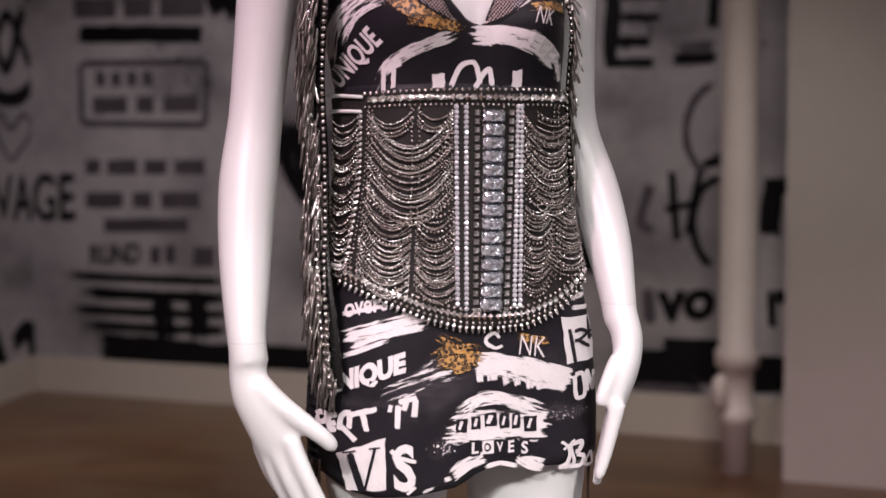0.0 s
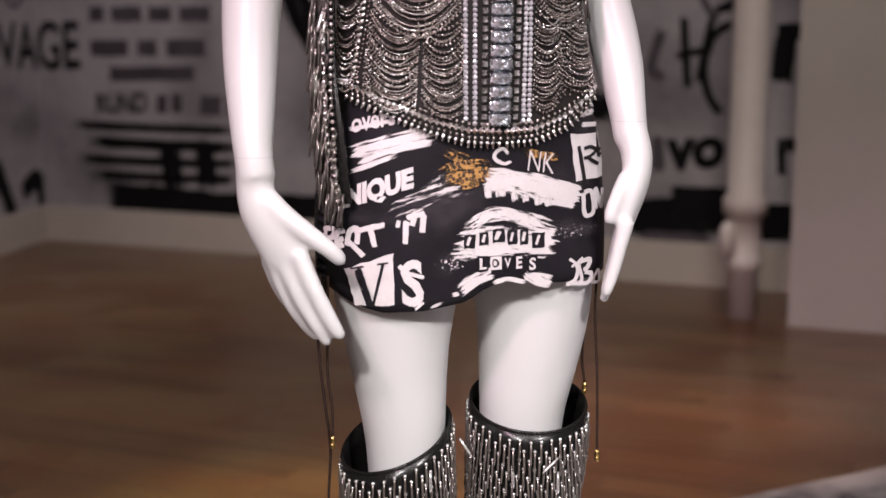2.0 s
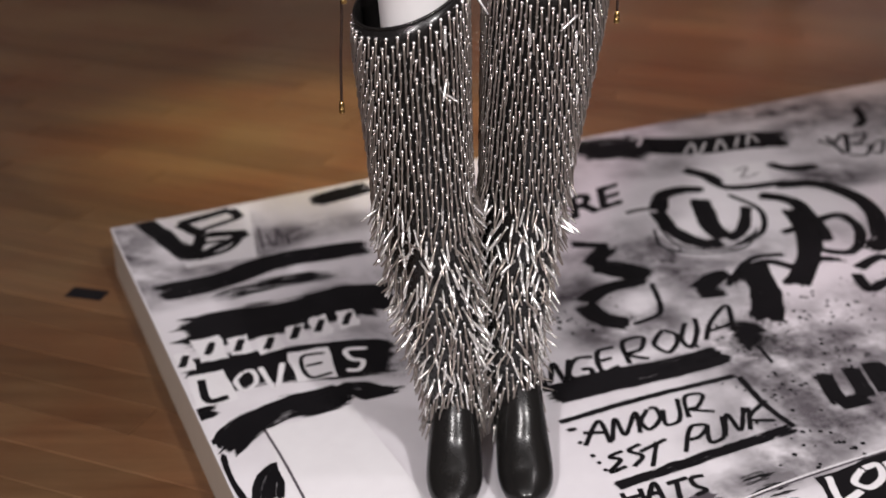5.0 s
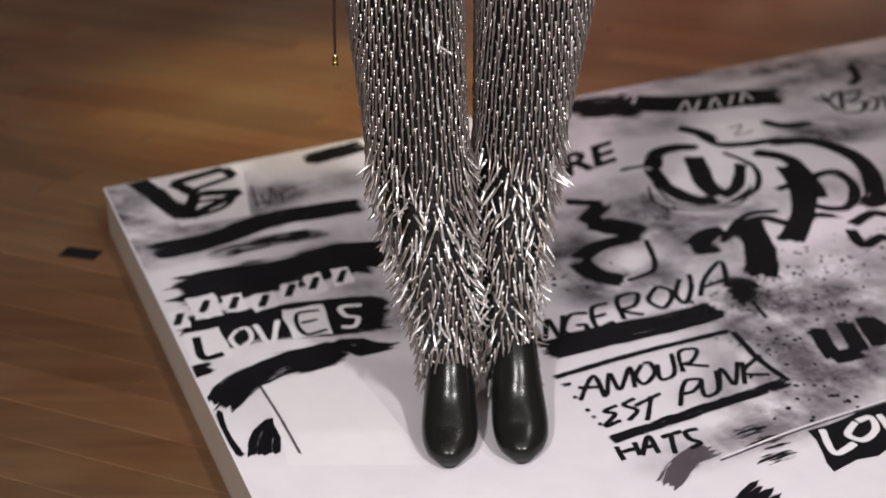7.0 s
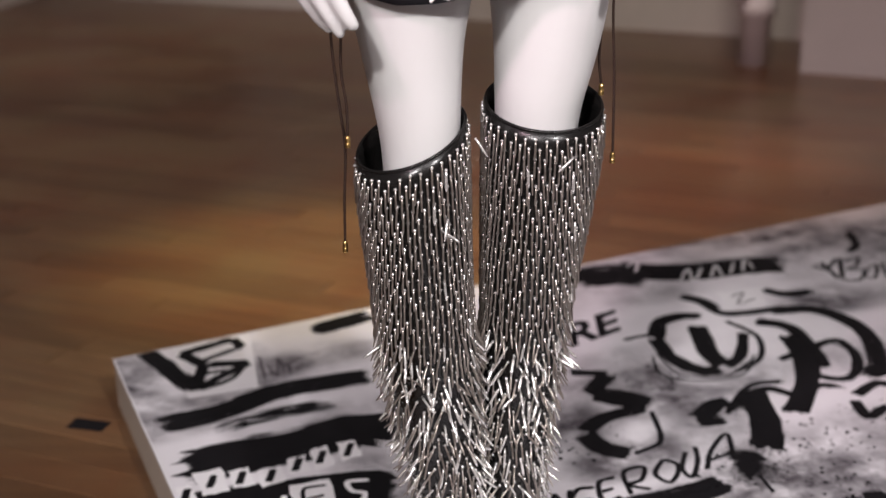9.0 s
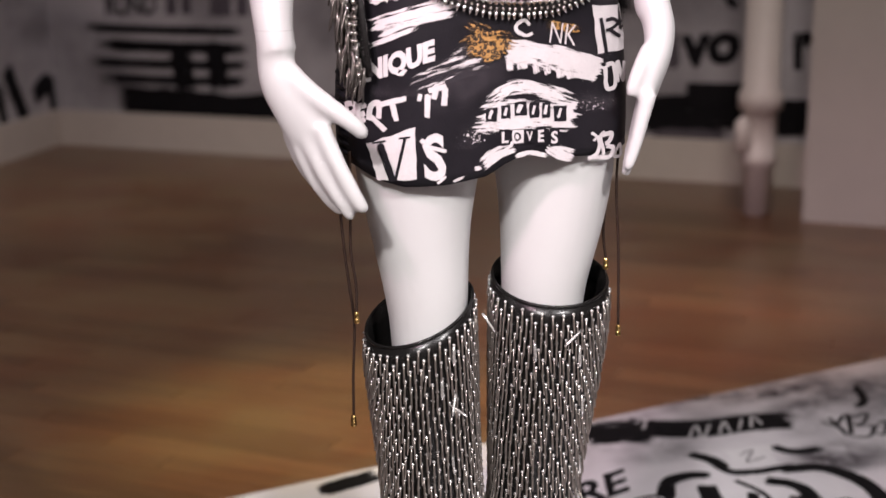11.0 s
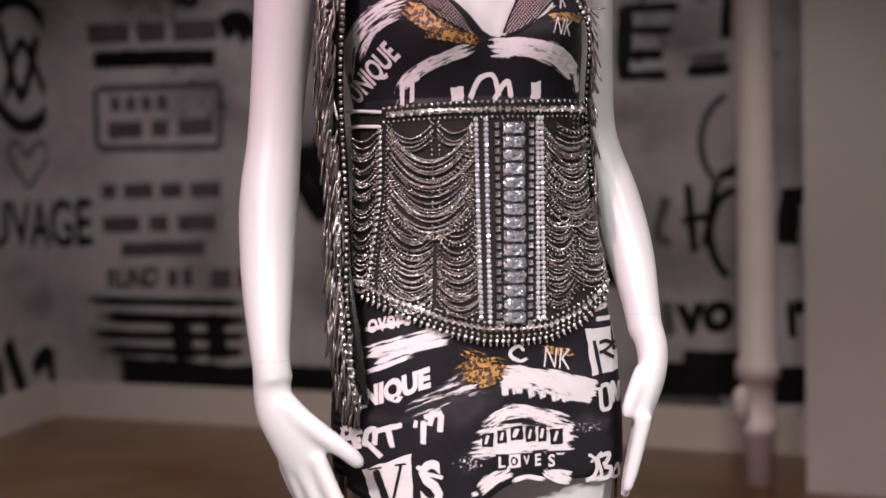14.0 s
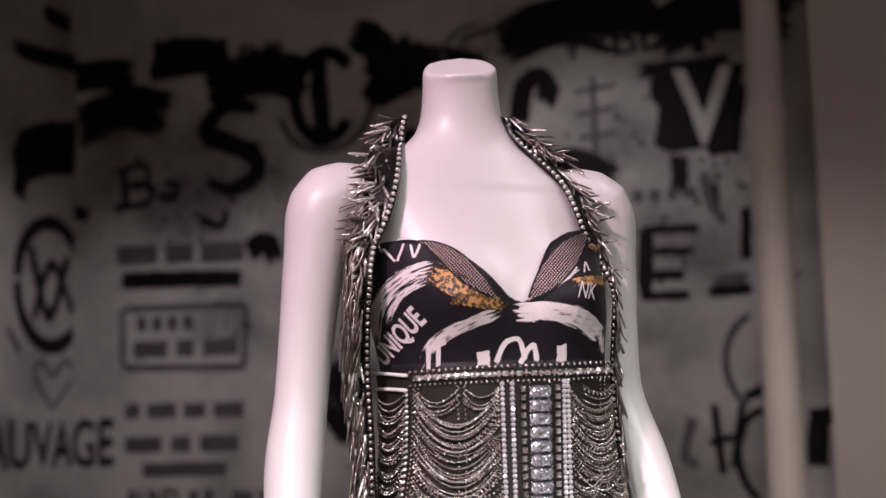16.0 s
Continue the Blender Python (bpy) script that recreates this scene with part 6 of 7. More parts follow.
def chain(a, b, sag, style):
    """A chain hung between two points of the corset; it bulges a little off the cloth."""
    a, b = np.array(a), np.array(b)
    r, material = ((0.0016, M_STEEL), (0.0013, M_CHROME), (0.0019, M_STEEL), (0.0016, M_DARKSTEEL), (0.0013, M_STEEL))[style]
    length = np.linalg.norm(b - a) + 1.3 * sag
    n = max(6, int(length / (r * (2.1 if style != 2 else 2.6))))
    out = []
    bv, bf = BALL[r]
    lift = crng.uniform(0.0, 0.0018)
    for k in range(n + 1):
        t = k / n
        q = a * (1 - t) + b * t
        q[1] -= sag * (1 - (2 * t - 1) ** 2) + crng.uniform(-0.0002, 0.0002)
        p = front(q[0], q[1], 0.0118 + lift + 0.002 * math.sin(math.pi * t))
        sx = 1.5 if style in (1, 4) and k % 2 else 1.0
        spin = Matrix.Rotation(crng.random() * 6, 3, "X")
        out.append(([Vector((c[0] * sx, c[1], c[2] * (0.6 if sx > 1 else 1))) + p for c in (spin @ Vector(w) for w in bv)], bf))
    v, f = join(out)
    return solid("chain", v, f, material, corset)


def swags(left, right, n, sag, z_spread=0.0):
    """n chains between two edges, each edge a pair of (x, z) ends from top to bottom."""
    for k in range(n):
        t = (k + 0.5) / n
        a = np.array(left[0]) * (1 - t) + np.array(left[1]) * t
        b = np.array(right[0]) * (1 - t) + np.array(right[1]) * t
        chain(a + (0, crng.uniform(-0.002, 0.002)), b + (0, crng.uniform(-0.002, 0.002)), sag * crng.uniform(0.75, 1.22), crng.choice((0, 0, 1, 1, 2, 3, 4)))


# between the spiked seam and the crystal strip: wide swags above, two narrow fields below
swags(((-0.074, 1.39), (-0.077, 1.291)), ((0.01, 1.389), (0.01, 1.286)), 25, 0.034)
swags(((-0.071, 1.39), (-0.071, 1.369)), ((-0.029, 1.392), (-0.029, 1.371)), 4, 0.014)
swags(((-0.024, 1.392), (-0.024, 1.371)), ((0.01, 1.392), (0.01, 1.374)), 4, 0.012)
swags(((-0.079, 1.296), (-0.089, 1.211)), ((-0.03, 1.279), (-0.034, 1.191)), 23, 0.020)
swags(((-0.025, 1.281), (-0.028, 1.192)), ((0.011, 1.285), (0.014, 1.182)), 24, 0.013)
# the side field by the vest
swags(((-0.12, 1.389), (-0.12, 1.217)), ((-0.084, 1.388), (-0.096, 1.216)), 30, 0.014)
# the far side
swags(((0.083, 1.391), (0.084, 1.299)), ((0.141, 1.396), (0.148, 1.302)), 22, 0.026)
swags(((0.085, 1.292), (0.084, 1.183)), ((0.115, 1.299), (0.116, 1.201)), 22, 0.012)
swags(((0.121, 1.299), (0.12, 1.207)), ((0.155, 1.305), (0.169, 1.222)), 20, 0.014)
swags(((0.098, 1.392), (0.098, 1.373)), ((0.137, 1.398), (0.137, 1.379)), 4, 0.010)
# a second, looser layer over the first
swags(((-0.072, 1.385), (-0.079, 1.299)), ((0.009, 1.384), (0.01, 1.293)), 9, 0.040)
swags(((-0.078, 1.293), (-0.087, 1.216)), ((-0.032, 1.274), (-0.034, 1.199)), 8, 0.024)
swags(((-0.024, 1.277), (-0.026, 1.199)), ((0.011, 1.28), (0.014, 1.189)), 8, 0.016)
swags(((-0.12, 1.382), (-0.121, 1.223)), ((-0.084, 1.382), (-0.096, 1.222)), 10, 0.018)
swags(((0.085, 1.385), (0.085, 1.302)), ((0.142, 1.39), (0.148, 1.305)), 9, 0.030)
swags(((0.085, 1.286), (0.084, 1.193)), ((0.115, 1.292), (0.116, 1.207)), 8, 0.014)
swags(((0.121, 1.292), (0.12, 1.214)), ((0.155, 1.298), (0.168, 1.229)), 8, 0.016)
# crystals down the middle
for k in range(15):
    t = (k + 0.5) / 15
    a, b = np.array((0.052, 1.391)), np.array((0.05, 1.165))
    q = a * (1 - t) + b * t
    piece("crystal", stone, corset, frame_at(q[0], q[1], 0.0125) @ pose(0, 0, 0, crng.uniform(-9, 9), crng.uniform(-8, 8), crng.uniform(-2, 2)), "clear rectangular cut crystal" if k == 0 else "")
# stud columns, rhinestone strips and seams
for a, b, n in (((0.035, 1.392), (0.034, 1.162), 24), ((0.07, 1.393), (0.065, 1.161), 24)):
    for k in range(n):
        t = (k + 0.5) / n
        q = np.array(a) * (1 - t) + np.array(b) * t
        piece("stud", pyr, corset, frame_at(q[0], q[1], 0.0125))
for a, b in (((0.014, 1.393), (0.016, 1.17)), ((0.024, 1.393), (0.025, 1.168)), ((0.077, 1.395), (0.074, 1.166)), ((0.081, 1.395), (0.08, 1.167))):
    bead_row("rhinestone_strip", [a, b], 0.0030, M_RHINE, 0.0056, 0.0125)
for a, m, b in (((-0.076, 1.39), (-0.081, 1.305), (-0.097, 1.209)), ((-0.071, 1.39), (-0.074, 1.305), (-0.089, 1.209)), ((-0.031, 1.392), (-0.03, 1.324), (-0.035, 1.18)), ((-0.023, 1.392), (-0.023, 1.324), (-0.026, 1.177)), ((0.117, 1.396), (0.117, 1.325), (0.119, 1.194)), ((0.123, 1.396), (0.123, 1.325), (0.125, 1.197)), ((-0.123, 1.388), (-0.125, 1.305), (-0.122, 1.213)), ((0.042, 1.394), (0.041, 1.261), (0.039, 1.162)), ((0.062, 1.394), (0.061, 1.261), (0.059, 1.161))):
    bead_row("bead_seam", [a, m, b], 0.0016, M_STEEL, 0.0052, 0.0122)
for a, m, b, n in (((-0.082, 1.388), (-0.085, 1.305), (-0.1, 1.212), 26), ((0.145, 1.396), (0.149, 1.305), (0.172, 1.209), 26)):
    for k in range(n):
        q = spline([0, 0.5, 1], [a, m, b], (k + 0.5) / n)
        piece("spike", spike_me, corset, frame_at(q[0], q[1], 0.0115) @ pose(0, 0, 0, 20, -50 if q[0] < 0 else 50, 0))
# top band: two bead rows round a row of studs, and two bright bars at the side
bead_row("bead_border", [(-0.079, 1.409), (-0.003, 1.412), (0.074, 1.414), (0.14, 1.417)], 0.0024, M_STEEL, 0.0062, 0.0125)
bead_row("bead_border", [(-0.079, 1.394), (-0.003, 1.396), (0.074, 1.397), (0.142, 1.4)], 0.0019, M_STEEL, 0.0052, 0.0125)
for k in range(38):
    q = spline([0, 0.4, 0.7, 1], [(-0.076, 1.402), (-0.003, 1.404), (0.074, 1.405), (0.14, 1.409)], (k + 0.5) / 38)
    piece("stud", pyr, corset, frame_at(q[0], q[1], 0.0125) @ pose(0, 0, 0, 0, 0, 45 if k % 2 else 0))
for a, b in (((-0.128, 1.412), (-0.081, 1.405)), ((-0.124, 1.393), (-0.082, 1.389)), ((-0.119, 1.216), (-0.103, 1.214))):
    pts = [(*front(*(np.array(a) * (1 - t) + np.array(b) * t), 0.0135), 0.0022) for t in np.linspace(0, 1, 7)]
    v, f = limb(pts, n=8, steps=10)
    solid("bright_bar", v, f, M_BUGLE, corset, smooth=True)
# bottom border: three bead rows and a fringe of spikes
for lift, r, st, m in ((0.006, 0.0024, 0.0064, M_STEEL), (0.0135, 0.0019, 0.0054, M_DARKSTEEL), (0.021, 0.0024, 0.0064, M_STEEL)):
    bead_row("bead_border", [(x, cbot(x) + lift) for x in np.linspace(-0.112, 0.168, 24)], r, m, st, 0.0125)
for k in range(44):
    x = -0.110 + 0.276 * (k + 0.5) / 44
    slope = math.atan2(cbot(x + 0.01) - cbot(x - 0.01), 0.02)
    piece("spike", spike_me, corset, frame_at(x, cbot(x) + 0.002, 0.0115) @ pose(0, 0, 0, 0, 0, math.degrees(slope)) @ pose(0, 0, 0, 72, 0, 0))
    piece("stud", pyr, corset, frame_at(x, cbot(x) + 0.0135, 0.0125) @ pose(0, 0, 0, 0, 0, 45))

# ---- open vest with bar fringe ----
vest = thing("fringed_vest", "open black vest edged with silver studs and metal bar fringe", "vest", (-0.03, 1.5, 1.3))
vrng = random.Random(5)


def vest_y(x, z):
    return front(min(max(x, -0.098), 0.135), min(z, 1.74), 0.014).y


NEAR_IN = [(-0.088, 1.729), (-0.094, 1.696), (-0.094, 1.647), (-0.1, 1.607), (-0.11, 1.576), (-0.123, 1.546), (-0.13, 1.477), (-0.134, 1.419), (-0.131, 1.325), (-0.128, 1.225), (-0.119, 1.157), (-0.111, 1.08)]
NEAR_OUT = [(-0.105, 1.723), (-0.128, 1.701), (-0.136, 1.652), (-0.137, 1.607), (-0.139, 1.577), (-0.146, 1.551), (-0.153, 1.479), (-0.156, 1.419), (-0.146, 1.325), (-0.145, 1.225), (-0.14, 1.152), (-0.127, 1.077)]
FAR_IN = [(0.026, 1.72), (0.039, 1.691), (0.067, 1.662), (0.095, 1.631), (0.11, 1.596), (0.121, 1.564), (0.147, 1.515), (0.148, 1.446), (0.147, 1.394), (0.151, 1.305)]
FAR_OUT = [(0.038, 1.725), (0.066, 1.701), (0.097, 1.68), (0.12, 1.655), (0.133, 1.611), (0.142, 1.575), (0.154, 1.519), (0.154, 1.446), (0.156, 1.394), (0.158, 1.305)]


def lengths(pts):
    return np.concatenate([[0], np.cumsum(np.linalg.norm(np.diff(np.array(pts), axis=0), axis=1))])


def bar_mesh(length, r, ballr=0.0):
    """A hanging metal bar along -z, with a bead at its head."""
    n = 6
    rings = [[(s * r * math.cos(math.tau * i / n), s * r * math.sin(math.tau * i / n), z) for i in range(n)] for s, z in ((0.9, -0.001), (1.0, -length * 0.3), (1.0, -length * 0.8), (0.45, -length))]
    parts = [loft(rings)]
    bars = len(parts[0][1])
    if ballr:
        parts.append(ball(ballr, 7, 5))
    v, f = join(parts)
    return v, f, [0] * bars + [1] * (len(f) - bars)


def bar_data(length, r, ballr, material):
    v, f, index = bar_mesh(length, r, ballr)
    return mesh_data("fringe_bar", v, f, [material, M_BEAD], index, True)


M_VBAR = mat("dull_plated_bar", (0.27, 0.24, 0.225), 0.34, 0.9, (0.15, 0.135, 0.125), 60, 1)
M_BAR = mat("plated_bar", (0.47, 0.41, 0.37), 0.33, 0.85, (0.28, 0.25, 0.232), 60, 1)
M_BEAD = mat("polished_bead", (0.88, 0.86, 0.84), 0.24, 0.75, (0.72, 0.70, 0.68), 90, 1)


bar_long = bar_data(0.027, 0.0014, 0, M_VBAR)
bar_short = bar_data(0.027, 0.0018, 0, M_BEAD)
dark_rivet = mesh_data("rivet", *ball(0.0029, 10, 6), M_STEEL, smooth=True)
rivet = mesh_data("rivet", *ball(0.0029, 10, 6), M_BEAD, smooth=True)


def aim(p, d, spin=0.0):
    """A pose at p whose local -z points along d."""
    q = (-Vector(d)).to_track_quat("Z", "Y")
    return Matrix.Translation(p) @ q.to_matrix().to_4x4() @ Matrix.Rotation(spin, 4, "Z")


extra = []
for inner, outer, side, name in ((NEAR_IN, NEAR_OUT, -1, "near"), (FAR_IN, FAR_OUT, 1, "far")):
    si = lengths(inner)
    so = np.linspace(0, 1, len(outer))
    rows = []
    N = 70
    for k in range(N + 1):
        t = k / N
        a = spline(np.linspace(0, 1, len(inner)), inner, t)
        b = spline(so, outer, t)
        ring = []
        for w in (0, 0.33, 0.67, 1):
            q = a * (1 - w) + b * w
            ring.append(Vector((q[0], vest_y(q[0], q[1]) - 0.004 + 0.012 * w, q[1])))
        rows.append(ring)
    v = [p for r in rows for p in r]
    f = [(4 * k + i, 4 * k + i + 1, 4 * k + i + 5, 4 * k + i + 4) for k in range(N) for i in range(3)]
    o = solid("front_band", v, f, M_LEATHER, vest, smooth=True)
    md = o.modifiers.new("cloth", "SOLIDIFY")
    md.thickness, md.offset = 0.003, 0
    total = si[-1]
    for s in np.arange(0.004, total, 0.0078):
        q = spline(si, inner, s)
        # studs sit a little inside the edge
        t = s / total
        b = spline(so, outer, t)
        d = (b - q) / (np.linalg.norm(b - q) + 1e-9)
        q = q + d * (0.0045 + (0.010 if side < 0 else 0.0) * float(np.clip((1.56 - q[1]) / 0.08, 0, 1)))
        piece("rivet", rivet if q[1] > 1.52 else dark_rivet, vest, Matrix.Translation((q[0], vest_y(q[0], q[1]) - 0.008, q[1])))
    count = 380 if side < 0 else 190
    for k in range(count):
        t = vrng.random() ** 0.9
        a = spline(np.linspace(0, 1, len(inner)), inner, t)
        b = spline(so, outer, t)
        w = vrng.uniform(0.35, 1.0)
        q = a * (1 - w) + b * w
        z = q[1]
        wild = float(np.clip((z - 1.50) / 0.12, 0, 1))
        depth = vrng.random()
        p = Vector((q[0], vest_y(q[0], q[1]) - 0.006 + 0.014 * depth, z))
        d = Vector((side * (0.16 + 0.5 * wild * vrng.random()) + vrng.gauss(0, 0.10 + 0.35 * wild), -0.10 - 0.35 * wild * vrng.random() + vrng.gauss(0, 0.08 + 0.2 * wild), -1 + 0.75 * wild * vrng.random()))
        if vrng.random() < 0.25 * wild:
            d = Vector((side * 1.0, -0.4, vrng.uniform(-0.6, 0.25)))
        m = aim(p, d.normalized())
        bright = vrng.random() < 0.10 + 0.3 * wild
        if k < 150:
            piece("fringe_bar", bar_short if bright else bar_long, vest, m)
        else:
            extra.append((bright, m))
for k in range(60):
    t = 0.34 + 0.64 * k / 60
    b = spline(np.linspace(0, 1, len(NEAR_OUT)), NEAR_OUT, t)
    piece("rivet", small, vest, Matrix.Translation((b[0] + 0.003, vest_y(b[0], b[1]) - 0.004, b[1])))
# hanging side fringe below the near band, two layers deep
for k in range(760):
    t = vrng.uniform(0.42, 1.0)
    b = spline(np.linspace(0, 1, len(NEAR_OUT)), NEAR_OUT, t)
    out = vrng.random()
    p = Vector((b[0] + 0.006 - 0.016 * out * (0.4 + t), vest_y(b[0], b[1]) + vrng.uniform(-0.004, 0.035), b[1] + vrng.uniform(0, 0.03)))
    extra.append((vrng.random() < 0.04, aim(p, Vector((-0.07 + vrng.gauss(0, 0.06), vrng.gauss(-0.03, 0.06), -1)).normalized())))
for bright, name in ((False, "fringe"), (True, "bright_fringe")):
    src = bar_mesh(0.033, 0.0014) if not bright else bar_mesh(0.027, 0.0018)
    v, f = join([([m @ Vector(q) for q in src[0]], src[1]) for b, m in extra if b == bright])
    o = solid(name, v, f, M_BEAD if bright else M_VBAR, vest, smooth=True)
    tagged(o, "dense hanging fringe of thin metal bars", kind="stuff")

# ---- boot fringe ----
brng = random.Random(3)
SIZES = ((0.0245, 0.00125, 0.0024), (0.0275, 0.0013, 0.0024), (0.026, 0.0022, 0.0024), (0.028, 0.0018, 0.0))
BAR = [bar_data(*q, M_BAR if k < 2 else M_BEAD) for k, q in enumerate(SIZES)]
SRC = [bar_mesh(*q) for q in SIZES]


def dress_boot(ob, table, rim):
    pieces, rest = 0, [[], []]
    row, level = 0, 0.011
    while True:
        level += 0.0 if row == 0 else 0.0110 if rim(0) - level > 0.57 else 0.0118
        zc = rim(0) - level
        if zc < 0.172:
            break
        r = spline(np.array(table)[::-1][:, 2], np.array(table)[::-1][:, 3], zc)
        n = int(math.tau * r / 0.0122)
        for k in range(n):
            th = (k + (0.5 if row % 2 else 0.0)) / n * math.tau + brng.gauss(0, 0.012)
            zz = rim(th) * max(0, 1 - row / 34) + rim(0) * min(1, row / 34) - level + brng.gauss(0, 0.0012)
            # calm above, unruly round the ankle
            wild = float(np.clip((0.555 - zz) / 0.06, 0, 1)) * (1.0 if zz > 0.25 else 0.40)
            wild *= 0.68 + 0.32 * math.sin(3.1 * th + zz * 30)
            p = shaft_point(table, th, zz, 0.0028)
            out = Vector((math.sin(th), -math.cos(th), 0))
            side = Vector((math.cos(th), math.sin(th), 0))
            d = Vector((0, 0, -1)) + out * (0.07 + 1.25 * wild * brng.random()) + side * brng.gauss(0, 0.032 + 0.50 * wild)
            if brng.random() < 0.05 * wild:
                d = Vector((0, 0, -0.5)) + out * 0.8 + side * brng.gauss(0, 0.8)
            m = aim(p, d.normalized(), brng.random() * 6)
            bright = brng.random() < 0.010 + 0.48 * wild
            kind = brng.choice((2, 3)) if bright else brng.choice((0, 1))
            facing = -math.pi / 2 < ((th + math.pi) % math.tau) - math.pi < math.pi / 2
            if facing and pieces < 300 and row % 3 == 0:
                piece("fringe_bar", BAR[kind], ob, m)
                pieces += 1
            else:
                rest[1 if bright else 0].append((kind, m))
        row += 1
    for b, (name, material) in enumerate((("fringe", M_BAR), ("bright_fringe", M_BEAD))):
        v, f = join([([m @ Vector(q) for q in SRC[k][0]], SRC[k][1]) for k, m in rest[b]])
        tagged(solid(name, v, f, [material, M_BEAD], ob, smooth=True, index=[i for k, m in rest[b] for i in SRC[k][2]]), "rows of thin metal fringe bars", kind="stuff")
    # a rolled rim
    rim_pts = [Vector(shaft_point(table, th, rim(th), -0.001)) for th in np.linspace(0, math.tau, 49)[:-1]]
    rings = []
    for k, p in enumerate(rim_pts):
        th = math.tau * k / 48
        o = Vector((math.sin(th), -math.cos(th), 0))
        rings.append([p + o * (0.0022 * math.cos(a)) + Vector((0, 0, 0.0022 * math.sin(a))) for a in np.linspace(0, math.tau, 8, endpoint=False)])
    rings.append(rings[0])
    v, f = loft(rings, caps=False)
    solid("rim", v, f, M_LEATHER, ob, smooth=True)


dress_boot(boot_r, BOOT_R, rim_r)
dress_boot(boot_l, BOOT_L, rim_l)
for x, y, z, d, ob in ((0.010, 1.475, 0.79, (0.55, -0.2, -0.8), boot_r), (-0.022, 1.441, 0.70, (-0.15, -0.5, -0.9), boot_r), (0.124, 1.49, 0.50, (0.75, -0.4, -0.5), boot_l), (0.12, 1.488, 0.505, (0.6, -0.4, -0.6), boot_l), (0.115, 1.484, 0.498, (0.8, -0.4, -0.35), boot_l), (-0.03, 1.44, 0.685, (0.7, -0.5, -0.3), boot_r), (0.13, 1.478, 0.765, (-0.7, -0.3, -0.6), boot_l)):
    piece("fringe_bar", BAR[3], ob, aim((x, y, z), Vector(d).normalized()))

# ---- drawstrings at the dress's sides ----
def drawstring(points, tip, label):
    ob = thing("drawstring", label, "drawstring", points[0][:3], "drawstrings of the dress")
    v, f = limb([(*p, 0.0017) for p in points], n=7, steps=30)
    solid("cord", v, f, M_CORD, ob, smooth=True)
    p = Vector(points[-1])
    rings = [[p + Vector((r * math.cos(a), r * math.sin(a), z)) for a in np.linspace(0, math.tau, 10, endpoint=False)] for z, r in ((0.004, 0.0014), (0.003, 0.0030), (-0.004, 0.0034), (-0.0045, 0.0028), (-0.005, 0.0034), (-0.010, 0.0036), (-0.011, 0.0030))]
    v, f = loft(rings)
    solid("tip", v, f, M_GOLD, ob, "brass tip", smooth=True)
    return ob


T1 = "dark brown cord with a brass tip hanging at the dress's side"
drawstring([(-0.153, 1.47, 0.989), (-0.157, 1.47, 0.936), (-0.154, 1.47, 0.876), (-0.149, 1.47, 0.828), (-0.144, 1.47, 0.78), (-0.147, 1.47, 0.716), (-0.148, 1.47, 0.658)], 0, T1)
drawstring([(-0.143, 1.46, 0.99), (-0.144, 1.46, 0.918), (-0.145, 1.46, 0.872), (-0.14, 1.46, 0.831), (-0.14, 1.46, 0.793)], 0, T1)
drawstring([(0.18, 1.55, 0.99), (0.178, 1.55, 0.928), (0.182, 1.55, 0.85), (0.184, 1.55, 0.747)], 0, T1)
drawstring([(0.172, 1.56, 0.981), (0.168, 1.56, 0.926), (0.164, 1.56, 0.869), (0.168, 1.56, 0.832)], 0, T1)
# gathered edging at the skirt's near side
for k in range(9):
    z = 1.075 - 0.011 * k
    q = front(-0.149, z, 0.006)
    v, f = limb([(q.x - 0.004, q.y + 0.01, z + 0.003, 0.003), (q.x + 0.004, q.y - 0.012, z, 0.004), (q.x + 0.016, q.y - 0.026, z - 0.003, 0.002)], n=8, steps=8)
    solid("side_gather", v, f, M_SATIN, dress, smooth=True)
# small dark piece of tape on the floor
v, f = box((-0.742, 2.254, -0.0055), (0.078, 0.042, 0.012), Matrix.Rotation(radians(-14), 3, "Z"))
tagged(solid("floor_socket_cover", v, f, M_INK), "small dark flat cover set in the wooden floor", "floor cover")

# ---- floor planks ----
M_PLANK = mat("oak_plank", (0.205, 0.122, 0.064), 0.30, 0, (0.10, 0.056, 0.029), 2.5, 1.1, 0.14, 60, (1, 14, 1))
nt = M_PLANK.node_tree
inf, hs = nt.nodes.new("ShaderNodeObjectInfo"), nt.nodes.new("ShaderNodeHueSaturation")
geo, add, mr = nt.nodes.new("ShaderNodeNewGeometry"), nt.nodes.new("ShaderNodeMath"), nt.nodes.new("ShaderNodeMapRange")
nt.links.new(inf.outputs["Random"], add.inputs[0])
nt.links.new(geo.outputs["Random Per Island"], add.inputs[1])
nt.links.new(add.outputs[0], mr.inputs["Value"])
mr.inputs["From Max"].default_value = 2.0
mr.inputs["To Min"].default_value, mr.inputs["To Max"].default_value = 0.62, 1.30
old = nt.nodes["Principled BSDF"].inputs["Base Color"].links[0].from_socket
nt.links.new(old, hs.inputs["Color"])
nt.links.new(mr.outputs[0], hs.inputs["Value"])
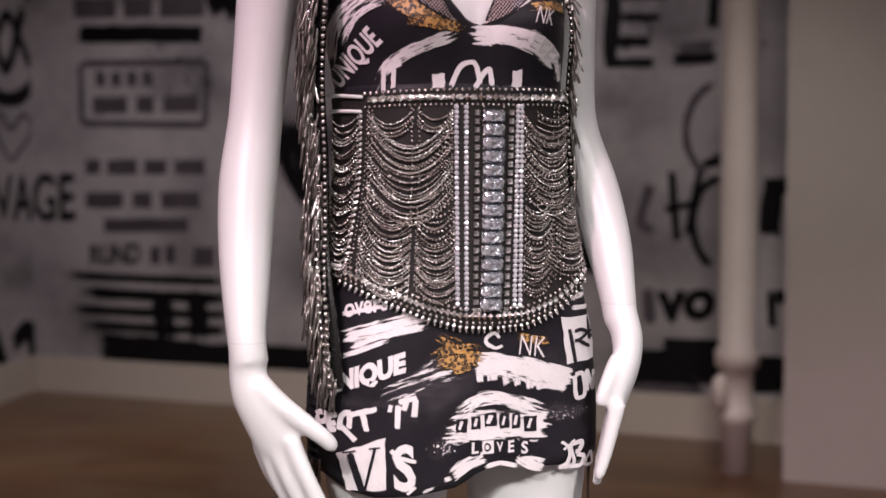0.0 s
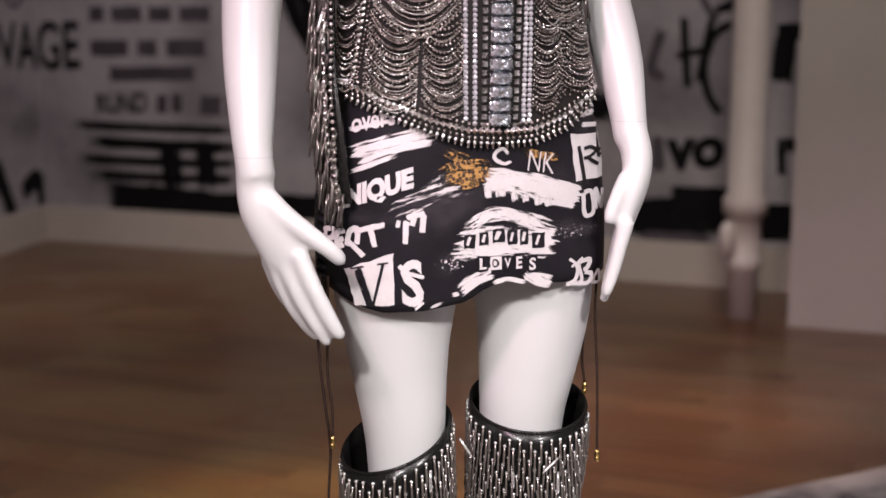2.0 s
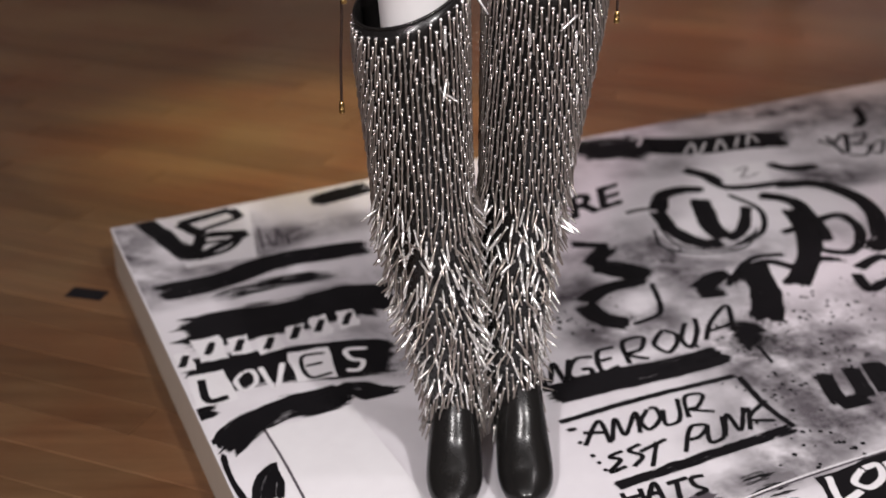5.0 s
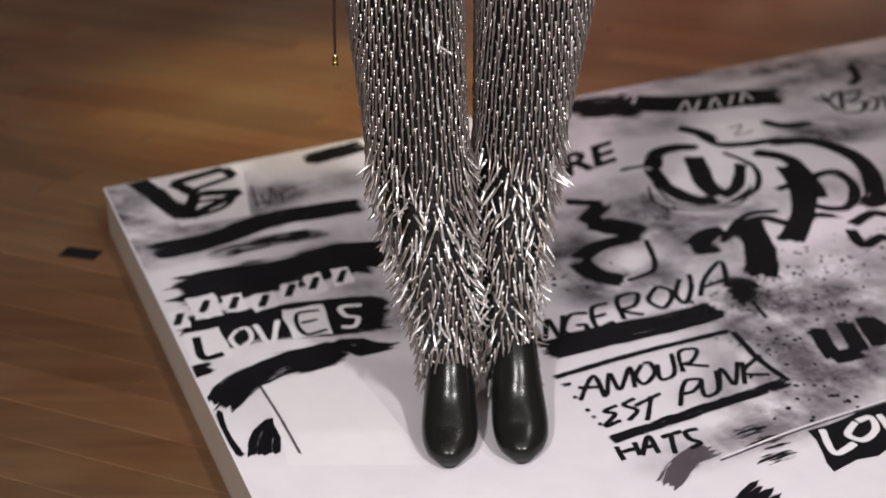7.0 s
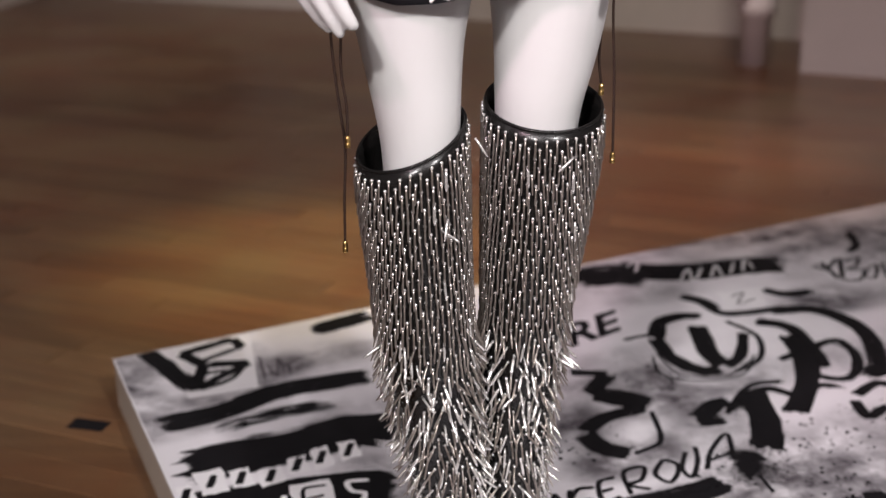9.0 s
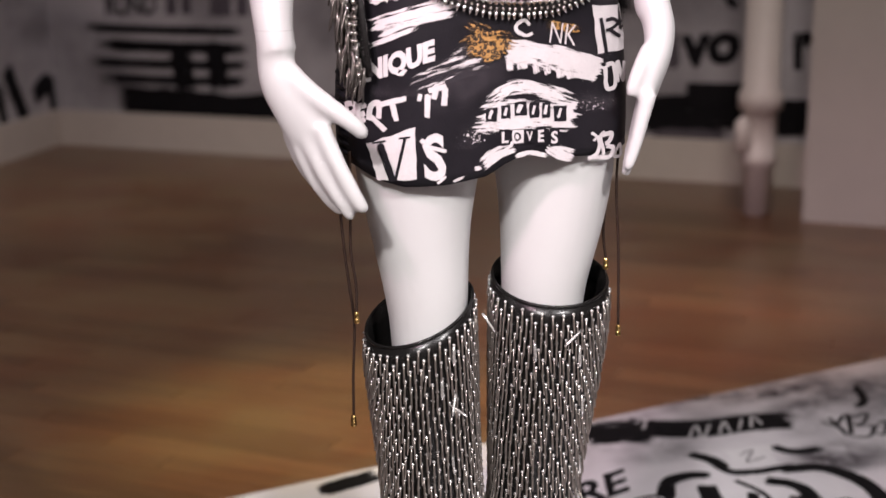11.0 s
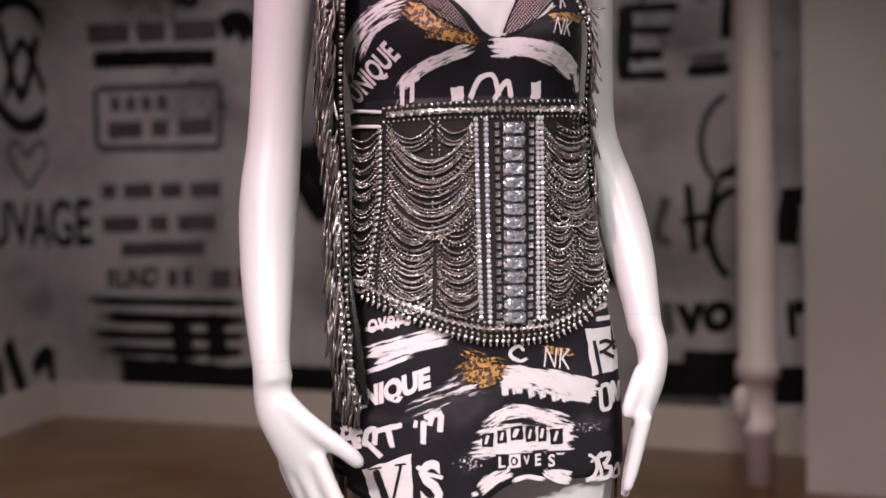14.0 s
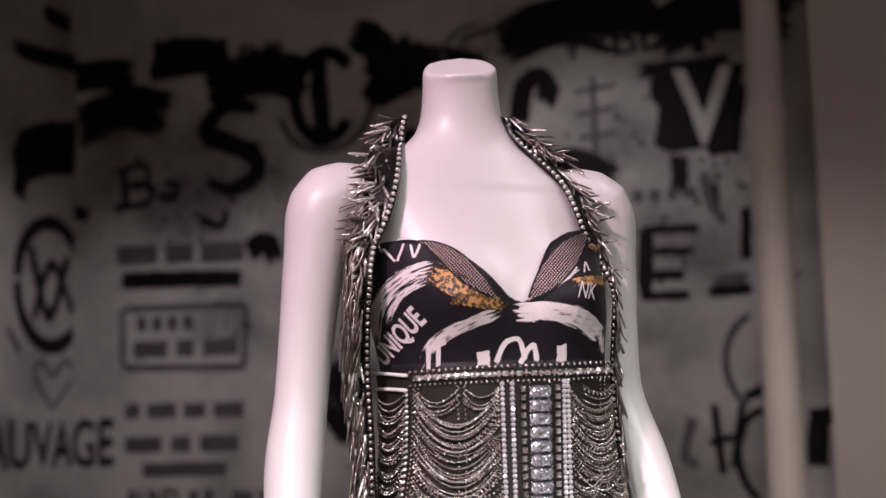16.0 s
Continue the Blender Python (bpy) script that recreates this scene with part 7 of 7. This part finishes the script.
# redder, darker areas from broad noise that run across the boards
big, rp, mx = nt.nodes.new("ShaderNodeTexNoise"), nt.nodes.new("ShaderNodeValToRGB"), nt.nodes.new("ShaderNodeMix")
big.inputs["Scale"].default_value, big.inputs["Detail"].default_value = 2.6, 4
nt.links.new(geo.outputs["Position"], big.inputs["Vector"])
nt.links.new(big.outputs["Fac"], rp.inputs[0])
rp.color_ramp.elements[0].position, rp.color_ramp.elements[1].position = 0.36, 0.64
rp.color_ramp.elements[0].color, rp.color_ramp.elements[1].color = (0.86, 0.66, 0.58, 1), (1.0, 1.0, 0.94, 1)
mx.data_type, mx.blend_type = "RGBA", "MULTIPLY"
mx.inputs[0].default_value = 1.0
nt.links.new(hs.outputs[0], mx.inputs[6])
nt.links.new(rp.outputs[0], mx.inputs[7])
nt.links.new(mx.outputs[2], nt.nodes["Principled BSDF"].inputs["Base Color"])
prng = random.Random(2)
PLW, PLL = 0.085, 1.1


def plank_mesh(l, w):
    b = 0.0015
    x, y = l / 2 - 0.0008, w / 2 - 0.0006
    v = [(-x, -y, -0.012), (x, -y, -0.012), (x, y, -0.012), (-x, y, -0.012), (-x, -y, -b), (x, -y, -b), (x, y, -b), (-x, y, -b), (-x + b, -y + b, 0), (x - b, -y + b, 0), (x - b, y - b, 0), (-x + b, y - b, 0)]
    return v, [(0, 1, 5, 4), (1, 2, 6, 5), (2, 3, 7, 6), (3, 0, 4, 7), (4, 5, 9, 8), (5, 6, 10, 9), (6, 7, 11, 10), (7, 4, 8, 11), (8, 9, 10, 11)]


plank = mesh_data("plank", *plank_mesh(PLL, PLW), M_PLANK)
turn = Matrix.Rotation(AW, 4, "Z")
near, rest = 0, []
for j in range(-60, 90):
    off = prng.random() * PLL
    for i in range(-7, 9):
        p = turn @ Vector((i * PLL + off, 2.5 + j * PLW, 0))
        if not (-6 < p.x < 7 and -1.5 < p.y < 8.6):
            continue
        m = Matrix.Translation(p) @ turn
        if near < 300 and -1.9 < p.x < 1.9 and 2.2 < p.y < 4.6:
            piece("plank", plank, floor, m)
            near += 1
        else:
            rest.append(m)
pv, pf = plank_mesh(PLL, PLW)
v, f = join([([m @ Vector(q) for q in pv], pf) for m in rest])
tagged(solid("plank_field", v, f, M_PLANK, floor), "worn oak floor planks", kind="stuff")
